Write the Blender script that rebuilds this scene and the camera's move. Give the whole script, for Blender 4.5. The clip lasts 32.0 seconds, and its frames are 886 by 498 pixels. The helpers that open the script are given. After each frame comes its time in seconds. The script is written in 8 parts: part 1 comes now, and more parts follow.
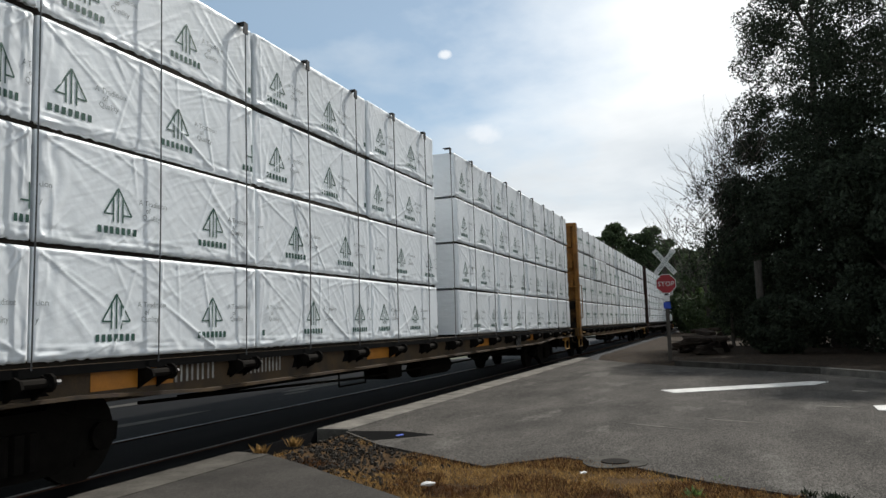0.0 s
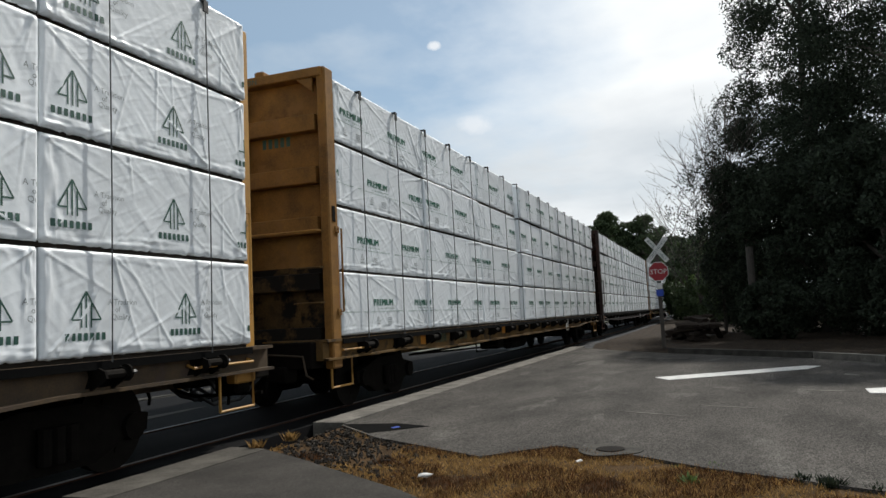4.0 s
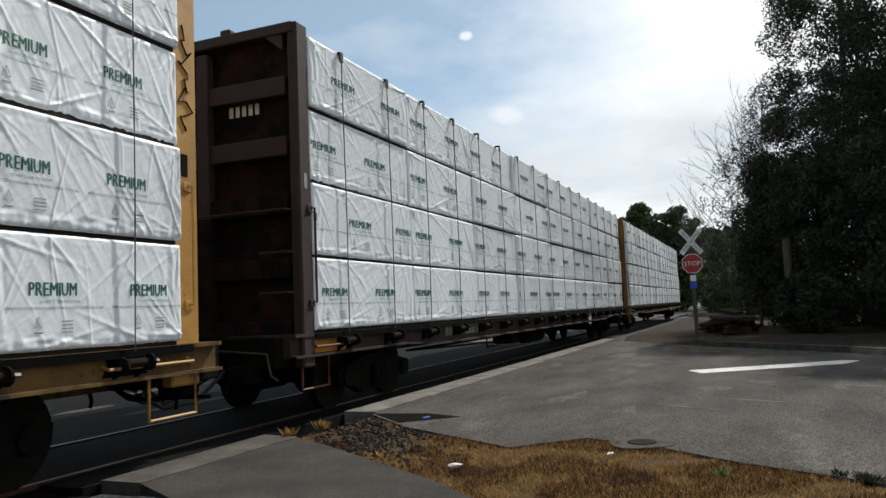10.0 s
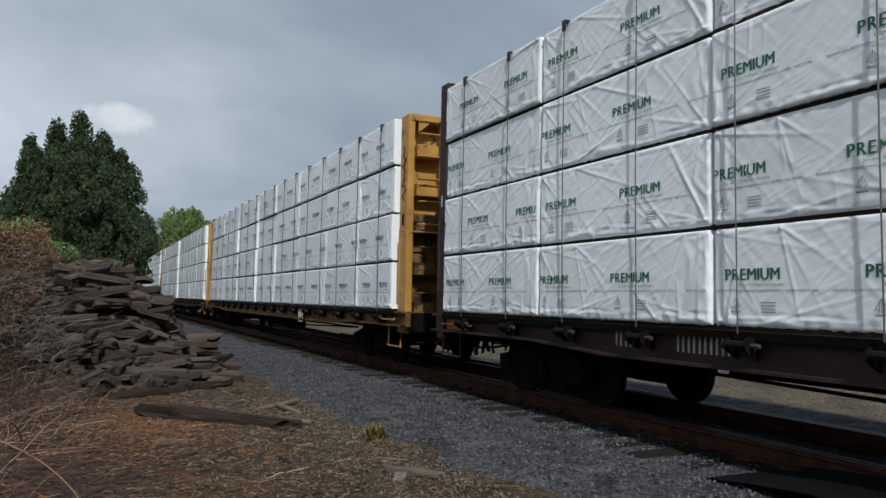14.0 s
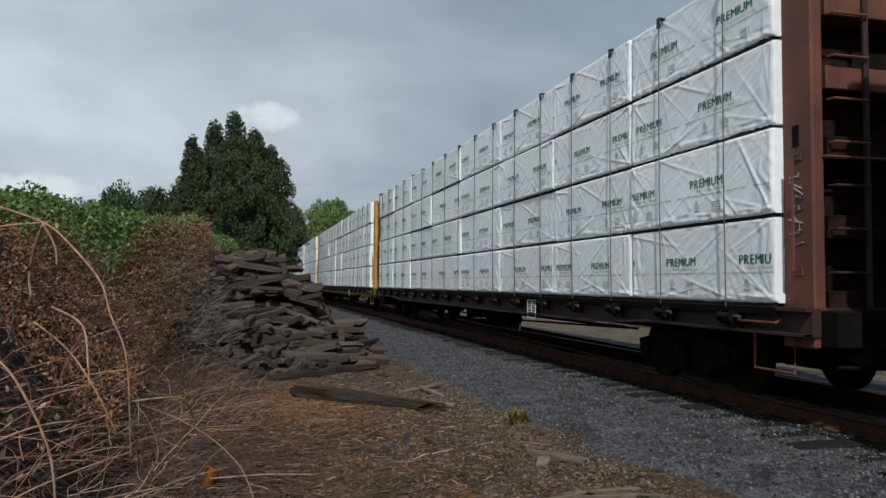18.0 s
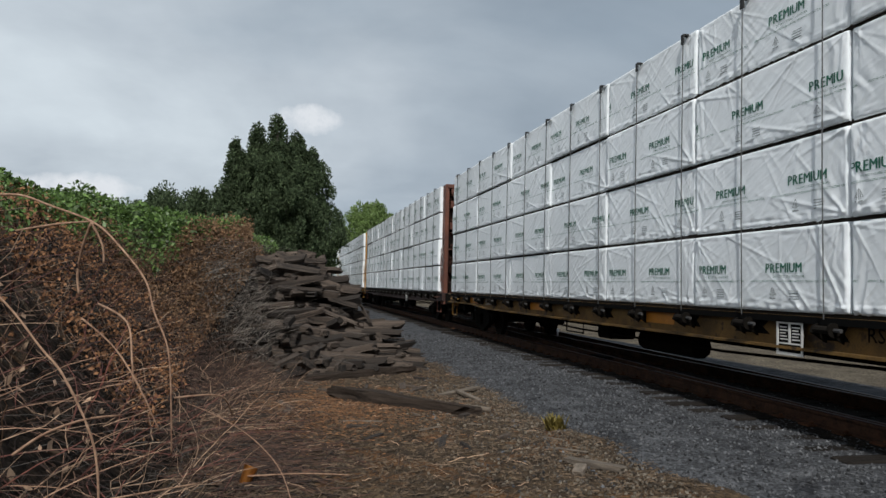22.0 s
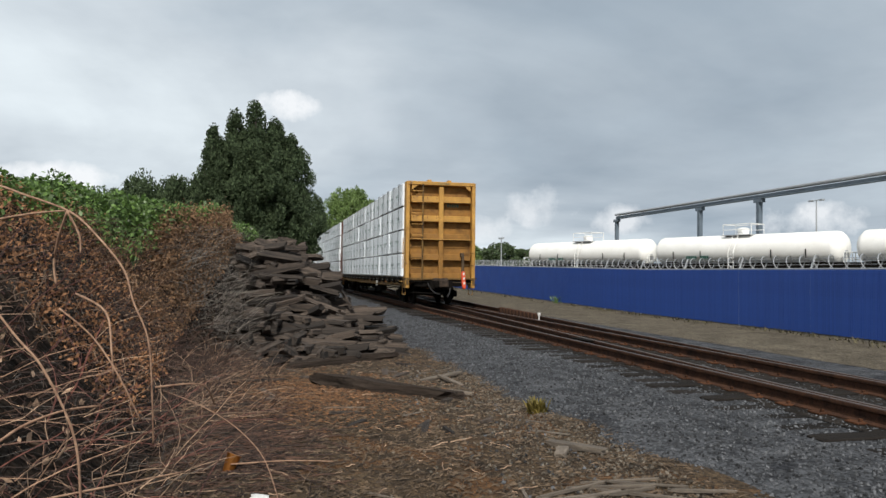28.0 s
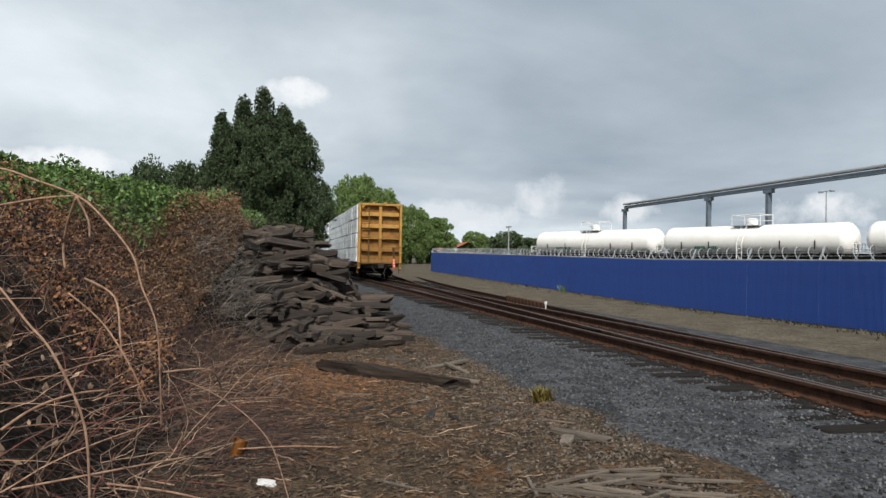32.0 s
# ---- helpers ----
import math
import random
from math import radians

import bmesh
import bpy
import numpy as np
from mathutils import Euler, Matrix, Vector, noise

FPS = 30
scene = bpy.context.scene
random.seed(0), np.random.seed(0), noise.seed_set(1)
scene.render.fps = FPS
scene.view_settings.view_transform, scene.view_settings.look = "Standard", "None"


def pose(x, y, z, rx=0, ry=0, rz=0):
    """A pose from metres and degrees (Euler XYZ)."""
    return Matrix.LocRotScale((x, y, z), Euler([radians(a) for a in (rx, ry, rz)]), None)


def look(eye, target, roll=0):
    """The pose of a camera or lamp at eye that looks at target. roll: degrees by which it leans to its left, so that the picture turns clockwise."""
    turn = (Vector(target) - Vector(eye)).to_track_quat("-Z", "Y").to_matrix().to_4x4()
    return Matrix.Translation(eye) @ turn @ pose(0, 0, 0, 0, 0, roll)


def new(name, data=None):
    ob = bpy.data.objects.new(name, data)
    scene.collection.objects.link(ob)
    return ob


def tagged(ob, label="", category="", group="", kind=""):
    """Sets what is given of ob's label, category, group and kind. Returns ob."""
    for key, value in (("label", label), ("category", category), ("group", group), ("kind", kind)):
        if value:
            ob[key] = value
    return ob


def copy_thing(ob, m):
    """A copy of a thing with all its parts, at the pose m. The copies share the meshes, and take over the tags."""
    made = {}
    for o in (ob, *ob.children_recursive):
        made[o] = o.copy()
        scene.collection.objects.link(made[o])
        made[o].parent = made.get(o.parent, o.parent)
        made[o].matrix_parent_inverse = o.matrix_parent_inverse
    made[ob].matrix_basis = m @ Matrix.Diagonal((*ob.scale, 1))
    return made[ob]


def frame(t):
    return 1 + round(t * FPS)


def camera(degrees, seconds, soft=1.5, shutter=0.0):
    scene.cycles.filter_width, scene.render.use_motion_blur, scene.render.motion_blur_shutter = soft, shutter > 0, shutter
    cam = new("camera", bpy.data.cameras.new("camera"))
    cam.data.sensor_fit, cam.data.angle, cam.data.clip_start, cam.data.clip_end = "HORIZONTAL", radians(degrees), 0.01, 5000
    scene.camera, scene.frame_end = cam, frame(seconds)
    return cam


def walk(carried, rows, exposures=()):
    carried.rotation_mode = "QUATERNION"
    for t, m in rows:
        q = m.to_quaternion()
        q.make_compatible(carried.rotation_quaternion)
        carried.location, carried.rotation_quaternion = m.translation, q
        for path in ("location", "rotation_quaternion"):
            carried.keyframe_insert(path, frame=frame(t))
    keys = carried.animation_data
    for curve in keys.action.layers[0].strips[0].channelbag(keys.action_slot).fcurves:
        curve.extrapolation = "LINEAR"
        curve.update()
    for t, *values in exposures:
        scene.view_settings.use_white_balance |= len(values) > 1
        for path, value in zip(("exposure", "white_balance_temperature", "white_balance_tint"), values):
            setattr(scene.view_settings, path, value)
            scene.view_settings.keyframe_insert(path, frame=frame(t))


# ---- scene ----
cam = camera(61.28, 32.0, soft=1.5)
PATH = [
    (0.0, pose(0.000, -0.000, 1.302, 95.86, 1.75, -69.28)),
    (0.5, pose(0.000, -0.000, 1.302, 96.78, 0.77, -67.35)),
    (1.0, pose(0.000, -0.000, 1.302, 95.98, 1.05, -67.93)),
    (1.5, pose(0.000, -0.000, 1.302, 95.91, 1.39, -67.68)),
    (2.0, pose(0.000, -0.000, 1.302, 95.91, 2.00, -67.94)),
    (2.5, pose(0.000, -0.000, 1.302, 95.50, 2.13, -68.40)),
    (3.0, pose(0.000, -0.000, 1.302, 95.51, 2.43, -68.71)),
    (3.5, pose(0.000, -0.000, 1.302, 95.25, 2.78, -69.53)),
    (4.0, pose(0.000, -0.000, 1.302, 95.21, 2.82, -69.74)),
    (4.5, pose(0.000, -0.000, 1.302, 95.15, 2.79, -69.88)),
    (6.5, pose(0.000, -0.000, 1.302, 95.07, 3.04, -70.27)),
    (7.0, pose(0.000, -0.000, 1.302, 94.83, 2.98, -70.28)),
    (7.5, pose(0.000, -0.000, 1.302, 94.67, 3.11, -70.29)),
    (8.0, pose(0.000, -0.000, 1.302, 94.64, 3.02, -70.03)),
    (8.5, pose(0.000, -0.000, 1.302, 94.56, 3.25, -70.34)),
    (9.0, pose(0.000, -0.000, 1.302, 94.52, 2.94, -69.66)),
    (9.5, pose(0.000, -0.000, 1.302, 94.62, 2.77, -68.51)),
    (10.0, pose(0.000, -0.000, 1.302, 94.62, 2.40, -67.39)),
    (10.5, pose(0.000, -0.000, 1.302, 94.83, 2.45, -62.96)),
    (11.0, pose(0.000, -0.051, 1.302, 95.36, 0.72, -43.11)),
    (11.4, pose(0.000, -0.092, 1.302, 95.52, 0.98, -15.57)),
    (11.6, pose(0.000, -0.112, 1.302, 95.34, 0.68, -0.24)),
    (12.0, pose(0.000, -0.153, 1.302, 95.52, 0.04, 22.14)),
    (12.5, pose(0.000, -0.204, 1.302, 95.57, 0.08, 39.90)),
    (13.0, pose(0.000, -0.256, 1.302, 94.36, -0.70, 55.22)),
    (13.5, pose(0.000, -0.307, 1.302, 94.06, -1.04, 60.72)),
    (15.5, pose(0.000, -0.307, 1.302, 92.87, -0.48, 73.13)),
    (16.0, pose(0.000, -0.307, 1.302, 90.98, -0.49, 71.07)),
    (16.5, pose(0.000, -0.307, 1.302, 92.71, -0.37, 72.84)),
    (17.0, pose(0.000, -0.307, 1.302, 92.44, -0.34, 72.84)),
    (17.5, pose(0.000, -0.307, 1.302, 92.48, -0.42, 73.72)),
    (18.0, pose(0.000, -0.307, 1.302, 92.63, -0.33, 75.07)),
    (18.5, pose(0.000, -0.307, 1.302, 92.63, -0.58, 75.58)),
    (19.0, pose(0.000, -0.307, 1.302, 92.56, -0.79, 76.25)),
    (19.5, pose(0.000, -0.307, 1.302, 92.64, -1.15, 76.51)),
    (20.0, pose(0.000, -0.307, 1.302, 93.03, -1.06, 75.97)),
    (20.5, pose(0.000, -0.307, 1.302, 93.12, -1.83, 76.21)),
    (21.0, pose(0.000, -0.307, 1.302, 92.94, -2.03, 76.13)),
    (21.5, pose(0.000, -0.307, 1.302, 92.93, -1.87, 76.60)),
    (22.0, pose(0.000, -0.307, 1.302, 92.85, -1.28, 77.96)),
    (22.5, pose(0.000, -0.307, 1.302, 92.66, -0.48, 78.69)),
    (23.0, pose(0.000, -0.307, 1.302, 91.97, -0.17, 78.28)),
    (23.5, pose(0.000, -0.307, 1.302, 91.82, -0.45, 78.41)),
    (24.0, pose(0.000, -0.307, 1.302, 91.74, -0.61, 77.89)),
    (24.5, pose(0.000, -0.307, 1.302, 91.53, -0.82, 77.69)),
    (25.0, pose(0.000, -0.307, 1.302, 92.10, -0.84, 77.60)),
    (25.5, pose(0.000, -0.307, 1.302, 92.10, -0.88, 76.89)),
    (27.5, pose(0.000, -0.307, 1.302, 91.79, -0.61, 76.56)),
    (28.0, pose(0.000, -0.307, 1.302, 91.78, -0.62, 76.53)),
    (28.5, pose(0.000, -0.307, 1.302, 91.72, -0.65, 76.54)),
    (29.0, pose(0.000, -0.307, 1.302, 91.48, -0.90, 76.60)),
    (29.5, pose(0.000, -0.307, 1.302, 91.49, -0.73, 76.63)),
    (30.0, pose(0.000, -0.307, 1.302, 91.44, -0.73, 76.68)),
    (30.5, pose(0.000, -0.307, 1.302, 91.41, -0.81, 76.69)),
    (31.0, pose(0.000, -0.307, 1.302, 91.39, -0.84, 76.70)),
    (31.5, pose(0.000, -0.307, 1.302, 91.27, -0.94, 76.64)),
    (32.0, pose(0.000, -0.307, 1.302, 90.86, -1.12, 77.08)),
]
walk(cam, PATH, exposures=[
    (0.0, 0.1, 6500, 10), (3.0, 0.0, 6500, 10), (4.5, 0.02, 6500, 10), (9.0, 0.1, 6500, 10), (10.3, 0.15, 6500, 10), (11.0, 0.20, 6500, 10), (11.5, 0.04, 6420, 10), (12.0, -0.16, 6300, 10),
    (13.0, -0.30, 6150, 10), (17.0, -0.30, 6250, 10), (20.0, -0.27, 6250, 10), (22.0, -0.22, 6330, 10), (23.0, -0.02, 6450, 10), (24.5, 0.12, 6500, 10), (26.5, 0.1, 6500, 10), (28.5, 0.07, 6500, 10), (32.0, 0.07, 6500, 10)])

# ---------------------------------------------------------------- light
SUN_DIR = Vector((0.69, -0.20, 0.70)).normalized()
w = bpy.data.worlds.new("sky")
scene.world = w
w.use_nodes = True
nt = w.node_tree
nt.nodes.clear()


def wn(kind, **kw):
    n = nt.nodes.new(kind)
    for k, v in kw.items():
        n.inputs[k].default_value = v
    return n


def wl(a, ai, b, bi):
    nt.links.new(a.outputs[ai], b.inputs[bi])


def wmath(op, a, b=None, va=0.5, vb=0.5):
    n = nt.nodes.new("ShaderNodeMath")
    n.operation = op
    n.inputs[0].default_value, n.inputs[1].default_value = va, vb
    if a is not None:
        wl(a[0], a[1], n, 0)
    if b is not None:
        wl(b[0], b[1], n, 1)
    return n


def wramp(src, stops):
    n = nt.nodes.new("ShaderNodeValToRGB")
    wl(src[0], src[1], n, 0)
    e = n.color_ramp.elements
    while len(e) < len(stops):
        e.new(0.5)
    for el, (p, c) in zip(e, stops):
        el.position, el.color = p, (*c, 1)
    return n


def wmix(fac, a, b):
    n = nt.nodes.new("ShaderNodeMix")
    n.data_type = "RGBA"
    wl(fac[0], fac[1], n, "Factor")
    nt.links.new(a[0].outputs[a[1]], n.inputs[6])
    nt.links.new(b[0].outputs[b[1]], n.inputs[7])
    return n


coord = nt.nodes.new("ShaderNodeTexCoord")
sep = nt.nodes.new("ShaderNodeSeparateXYZ")
wl(coord, "Generated", sep, 0)
up = wmath("ADD", (sep, 2), None, vb=0.16)
up = wmath("MAXIMUM", (up, 0), None, vb=0.03)
cx = wmath("DIVIDE", (sep, 0), (up, 0))
cy = wmath("DIVIDE", (sep, 1), (up, 0))
comb = nt.nodes.new("ShaderNodeCombineXYZ")
wl(cx, 0, comb, 0)
wl(cy, 0, comb, 1)
big = wn("ShaderNodeTexNoise", Scale=0.55, Detail=6.0, Roughness=0.52, Distortion=0.35)
wl(comb, 0, big, "Vector")
fine = wn("ShaderNodeTexNoise", Scale=1.7, Detail=8.0, Roughness=0.55)
wl(comb, 0, fine, "Vector")
# how far a direction lies towards the clear patch of sky
dotn = nt.nodes.new("ShaderNodeVectorMath")
dotn.operation = "DOT_PRODUCT"
CLEAR = Vector((0.76, 0.47, 0.46)).normalized()
wl(coord, "Generated", dotn, 0)
dotn.inputs[1].default_value = CLEAR
gap = wmath("ADD", (dotn, "Value"), None, vb=0.0)
wob = wmath("MULTIPLY", (fine, 0), None, vb=0.17)
gap = wmath("ADD", (gap, 0), (wob, 0))
gap = wmath("MULTIPLY", (gap, 0), None, vb=0.8)
gap = wramp((gap, 0), [(0.785, (0, 0, 0)), (0.855, (0.92, 0.92, 0.92))])
# brightness of the cloud: lighter towards the sun, darker where the layer is thick
sund = nt.nodes.new("ShaderNodeVectorMath")
sund.operation = "DOT_PRODUCT"
wl(coord, "Generated", sund, 0)
sund.inputs[1].default_value = SUN_DIR
glow = wramp((sund, "Value"), [(0.0, (0.60, 0.66, 0.71)), (0.55, (0.70, 0.755, 0.785)), (0.82, (0.92, 0.945, 0.955)), (1.0, (1.06, 1.07, 1.06))])
thick = wramp((big, 0), [(0.36, (1.22, 1.22, 1.20)), (0.50, (0.97, 0.98, 0.99)), (0.64, (0.74, 0.78, 0.82))])
# the unseen sky overhead is dimmed to weaken its fill light
over_ = wramp((sep, 2), [(0.38, (1, 1, 1)), (0.72, (0.50, 0.51, 0.53))])
tk = nt.nodes.new("ShaderNodeMix")
tk.data_type, tk.blend_type = "RGBA", "MULTIPLY"
tk.inputs["Factor"].default_value = 1.0
nt.links.new(thick.outputs[0], tk.inputs[6])
nt.links.new(over_.outputs[0], tk.inputs[7])
# a slate-grey bank of cloud lies over the yard
bankd = nt.nodes.new("ShaderNodeVectorMath")
bankd.operation = "DOT_PRODUCT"
wl(coord, "Generated", bankd, 0)
bankd.inputs[1].default_value = Vector((-0.72, 0.58, 0.38)).normalized()
bwob = wmath("MULTIPLY_ADD", (big, 0), None, vb=0.12)
wl(bankd, "Value", bwob, 2)
bankr = wramp((bwob, 0), [(0.92, (1, 1, 1)), (1.0, (0.76, 0.79, 0.82))])
tk2 = nt.nodes.new("ShaderNodeMix")
tk2.data_type, tk2.blend_type = "RGBA", "MULTIPLY"
tk2.inputs["Factor"].default_value = 1.0
nt.links.new(tk.outputs[2], tk2.inputs[6])
nt.links.new(bankr.outputs[0], tk2.inputs[7])
cloud = nt.nodes.new("ShaderNodeMix")
cloud.data_type, cloud.blend_type = "RGBA", "MULTIPLY"
cloud.inputs["Factor"].default_value = 1.0
wisp = wramp((fine, 0), [(0.36, (0.93, 0.935, 0.94)), (0.52, (1, 1, 1)), (0.68, (1.06, 1.06, 1.055))])
gl2 = nt.nodes.new("ShaderNodeMix")
gl2.data_type, gl2.blend_type = "RGBA", "MULTIPLY"
gl2.inputs["Factor"].default_value = 1.0
nt.links.new(glow.outputs[0], gl2.inputs[6])
nt.links.new(wisp.outputs[0], gl2.inputs[7])
nt.links.new(gl2.outputs[2], cloud.inputs[6])
nt.links.new(tk2.outputs[2], cloud.inputs[7])
sky = nt.nodes.new("ShaderNodeTexSky")
sky.sky_type = "NISHITA"
sky.sun_disc = False
sky.sun_elevation = math.asin(SUN_DIR.z)
sky.sun_rotation = math.atan2(SUN_DIR.x, SUN_DIR.y)
sky.air_density, sky.dust_density = 1.0, 0.2
skym = nt.nodes.new("ShaderNodeVectorMath")
skym.operation = "SCALE"
skym.inputs["Scale"].default_value = 0.10
wl(sky, 0, skym, 0)
haze = nt.nodes.new("ShaderNodeMix")
haze.data_type = "RGBA"
haze.inputs["Factor"].default_value = 0.30
wl(skym, 0, haze, 6)
haze.inputs[7].default_value = (0.40, 0.56, 0.60, 1)
both = wmix((gap, 0), (cloud, 2), (haze, 2))
# a few small bright cumulus heads low in the sky
rag = wn("ShaderNodeTexNoise", Scale=14.0, Detail=6.0, Roughness=0.6)
wl(coord, "Generated", rag, "Vector")
for az, el, wide, high, lift in ((88.6, 12.2, 2.3, 1.0, 0.8), (103.5, 6.2, 4.0, 1.0, 0.8), (69.0, 5.2, 3.2, 1.6, 0.5), (63.0, 4.2, 2.4, 1.2, 0.6), (76.0, 3.6, 5.0, 1.3, 0.45), (50.0, 4.0, 4.0, 1.3, 0.7), (-70.1, 20.4, 0.5, 0.35, 0.8), (-64.0, 16.0, 2.4, 0.6, 0.4), (-72.5, 14.5, 2.0, 0.8, 0.5)):
    a_, e_ = radians(az), radians(el)
    c_ = Vector((-math.sin(a_) * math.cos(e_), math.cos(a_) * math.cos(e_), math.sin(e_)))
    side = Vector((-math.cos(a_), -math.sin(a_), 0))
    over = c_.cross(side)
    terms = []
    for axis, size in ((side, math.sin(radians(wide))), (over, math.sin(radians(high)))):
        dp = nt.nodes.new("ShaderNodeVectorMath")
        dp.operation = "DOT_PRODUCT"
        wl(coord, "Generated", dp, 0)
        dp.inputs[1].default_value = axis
        q_ = wmath("SUBTRACT", (dp, "Value"), None, vb=c_.dot(axis))
        q_ = wmath("DIVIDE", (q_, 0), None, vb=size)
        terms.append(wmath("MULTIPLY", (q_, 0), (q_, 0)))
    dist = wmath("ADD", (terms[0], 0), (terms[1], 0))
    face_ = nt.nodes.new("ShaderNodeVectorMath")
    face_.operation = "DOT_PRODUCT"
    wl(coord, "Generated", face_, 0)
    face_.inputs[1].default_value = c_
    back_ = wmath("LESS_THAN", (face_, "Value"), None, vb=0.5)
    far_ = wmath("MULTIPLY", (back_, 0), None, vb=99.0)
    dist = wmath("ADD", (dist, 0), (far_, 0))
    nz_ = wmath("MULTIPLY_ADD", (rag, 0), None, vb=5.0)
    nz_.inputs[2].default_value = -2.4
    dist = wmath("ADD", (dist, 0), (nz_, 0))
    mask = wramp((dist, 0), [(0.0, (lift, lift, lift)), (1.0, (0, 0, 0))])
    white = nt.nodes.new("ShaderNodeRGB")
    white.outputs[0].default_value = (0.93, 0.95, 0.97, 1)
    both = wmix((mask, 0), (both, 2), (white, 0))
bg = wn("ShaderNodeBackground", Strength=1.0)
wl(both, 2, bg, 0)
outw = nt.nodes.new("ShaderNodeOutputWorld")
wl(bg, 0, outw, 0)

sun = new("sun", bpy.data.lights.new("sun", "SUN"))
sun.data.energy, sun.data.angle, sun.data.color = 4.0, radians(0.9), (1.0, 0.965, 0.90)
sun.matrix_world = look(SUN_DIR * 60, (0, 0, 0))


# ---------------------------------------------------------------- materials
def mat(name, col, col2=None, rough=0.7, metal=0.0, scale=8.0, fine_scale=60.0, bump=0.2, bump_dist=0.01, spec=0.5, random_v=0.0,
        spots=None, spot_scale=3.0, spot_at=0.6, stretch=(1, 1, 1), island=0.0, translucent=0.0, cells=0.0, grit=(0.45, 1.6)):
    m = bpy.data.materials.new(name)
    m.use_nodes = True
    t = m.node_tree
    b = t.nodes["Principled BSDF"]
    col2 = col2 or tuple(c * 0.7 for c in col)
    co = t.nodes.new("ShaderNodeTexCoord")
    mp = t.nodes.new("ShaderNodeMapping")
    mp.inputs["Scale"].default_value = stretch
    t.links.new(co.outputs["Object"], mp.inputs[0])
    n1 = t.nodes.new("ShaderNodeTexNoise")
    n1.inputs["Scale"].default_value, n1.inputs["Detail"].default_value, n1.inputs["Roughness"].default_value = scale, 5, 0.6
    n2 = t.nodes.new("ShaderNodeTexNoise")
    n2.inputs["Scale"].default_value, n2.inputs["Detail"].default_value = fine_scale, 4
    for n in (n1, n2):
        t.links.new(mp.outputs[0], n.inputs["Vector"])
    add = t.nodes.new("ShaderNodeMath")
    add.operation = "MULTIPLY_ADD"
    add.inputs[1].default_value = 0.45
    t.links.new(n2.outputs[0], add.inputs[0])
    t.links.new(n1.outputs[0], add.inputs[2])
    rp = t.nodes.new("ShaderNodeValToRGB")
    rp.color_ramp.elements[0].position, rp.color_ramp.elements[0].color = 0.50, (*col2, 1)
    rp.color_ramp.elements[1].position, rp.color_ramp.elements[1].color = 0.92, (*col, 1)
    t.links.new(add.outputs[0], rp.inputs[0])
    last = rp.outputs[0]
    if spots:
        n3 = t.nodes.new("ShaderNodeTexNoise")
        n3.inputs["Scale"].default_value, n3.inputs["Detail"].default_value, n3.inputs["Roughness"].default_value = spot_scale, 7, 0.65
        t.links.new(mp.outputs[0], n3.inputs["Vector"])
        sr = t.nodes.new("ShaderNodeValToRGB")
        sr.color_ramp.elements[0].position, sr.color_ramp.elements[1].position = spot_at, spot_at + 0.06
        t.links.new(n3.outputs[0], sr.inputs[0])
        mx = t.nodes.new("ShaderNodeMix")
        mx.data_type = "RGBA"
        t.links.new(sr.outputs[0], mx.inputs["Factor"])
        t.links.new(last, mx.inputs[6])
        mx.inputs[7].default_value = (*spots, 1)
        last = mx.outputs[2]
    cell = None
    if cells:
        cell = t.nodes.new("ShaderNodeTexVoronoi")
        cell.inputs["Scale"].default_value = cells
        t.links.new(mp.outputs[0], cell.inputs["Vector"])
        bw = t.nodes.new("ShaderNodeSeparateColor")
        t.links.new(cell.outputs["Color"], bw.inputs[0])
        mr2 = t.nodes.new("ShaderNodeMapRange")
        mr2.inputs["To Min"].default_value, mr2.inputs["To Max"].default_value = grit
        t.links.new(bw.outputs[0], mr2.inputs[0])
        hv = t.nodes.new("ShaderNodeHueSaturation")
        t.links.new(mr2.outputs[0], hv.inputs["Value"])
        t.links.new(last, hv.inputs["Color"])
        last = hv.outputs[0]
    if random_v or island:
        hs = t.nodes.new("ShaderNodeHueSaturation")
        src = t.nodes.new("ShaderNodeNewGeometry" if island else "ShaderNodeObjectInfo")
        mr = t.nodes.new("ShaderNodeMapRange")
        v = island or random_v
        mr.inputs["To Min"].default_value, mr.inputs["To Max"].default_value = 1 - v, 1 + v
        t.links.new(src.outputs["Random Per Island" if island else "Random"], mr.inputs[0])
        t.links.new(mr.outputs[0], hs.inputs["Value"])
        t.links.new(last, hs.inputs["Color"])
        last = hs.outputs[0]
    t.links.new(last, b.inputs["Base Color"])
    b.inputs["Roughness"].default_value, b.inputs["Metallic"].default_value = rough, metal
    b.inputs["Specular IOR Level"].default_value = spec
    if bump:
        bp = t.nodes.new("ShaderNodeBump")
        bp.inputs["Strength"].default_value, bp.inputs["Distance"].default_value = bump, bump_dist
        t.links.new(add.outputs[0], bp.inputs["Height"])
        t.links.new(bp.outputs[0], b.inputs["Normal"])
        if cell:
            b2 = t.nodes.new("ShaderNodeBump")
            b2.invert = True
            b2.inputs["Strength"].default_value, b2.inputs["Distance"].default_value = 0.9, 0.35 / cells
            t.links.new(cell.outputs["Distance"], b2.inputs["Height"])
            t.links.new(bp.outputs[0], b2.inputs["Normal"])
            t.links.new(b2.outputs[0], b.inputs["Normal"])
    if translucent:
        tr = t.nodes.new("ShaderNodeBsdfTranslucent")
        t.links.new(last, tr.inputs["Color"])
        ms = t.nodes.new("ShaderNodeMixShader")
        ms.inputs[0].default_value = translucent
        t.links.new(b.outputs[0], ms.inputs[1])
        t.links.new(tr.outputs[0], ms.inputs[2])
        t.links.new(ms.outputs[0], t.nodes["Material Output"].inputs[0])
    return m


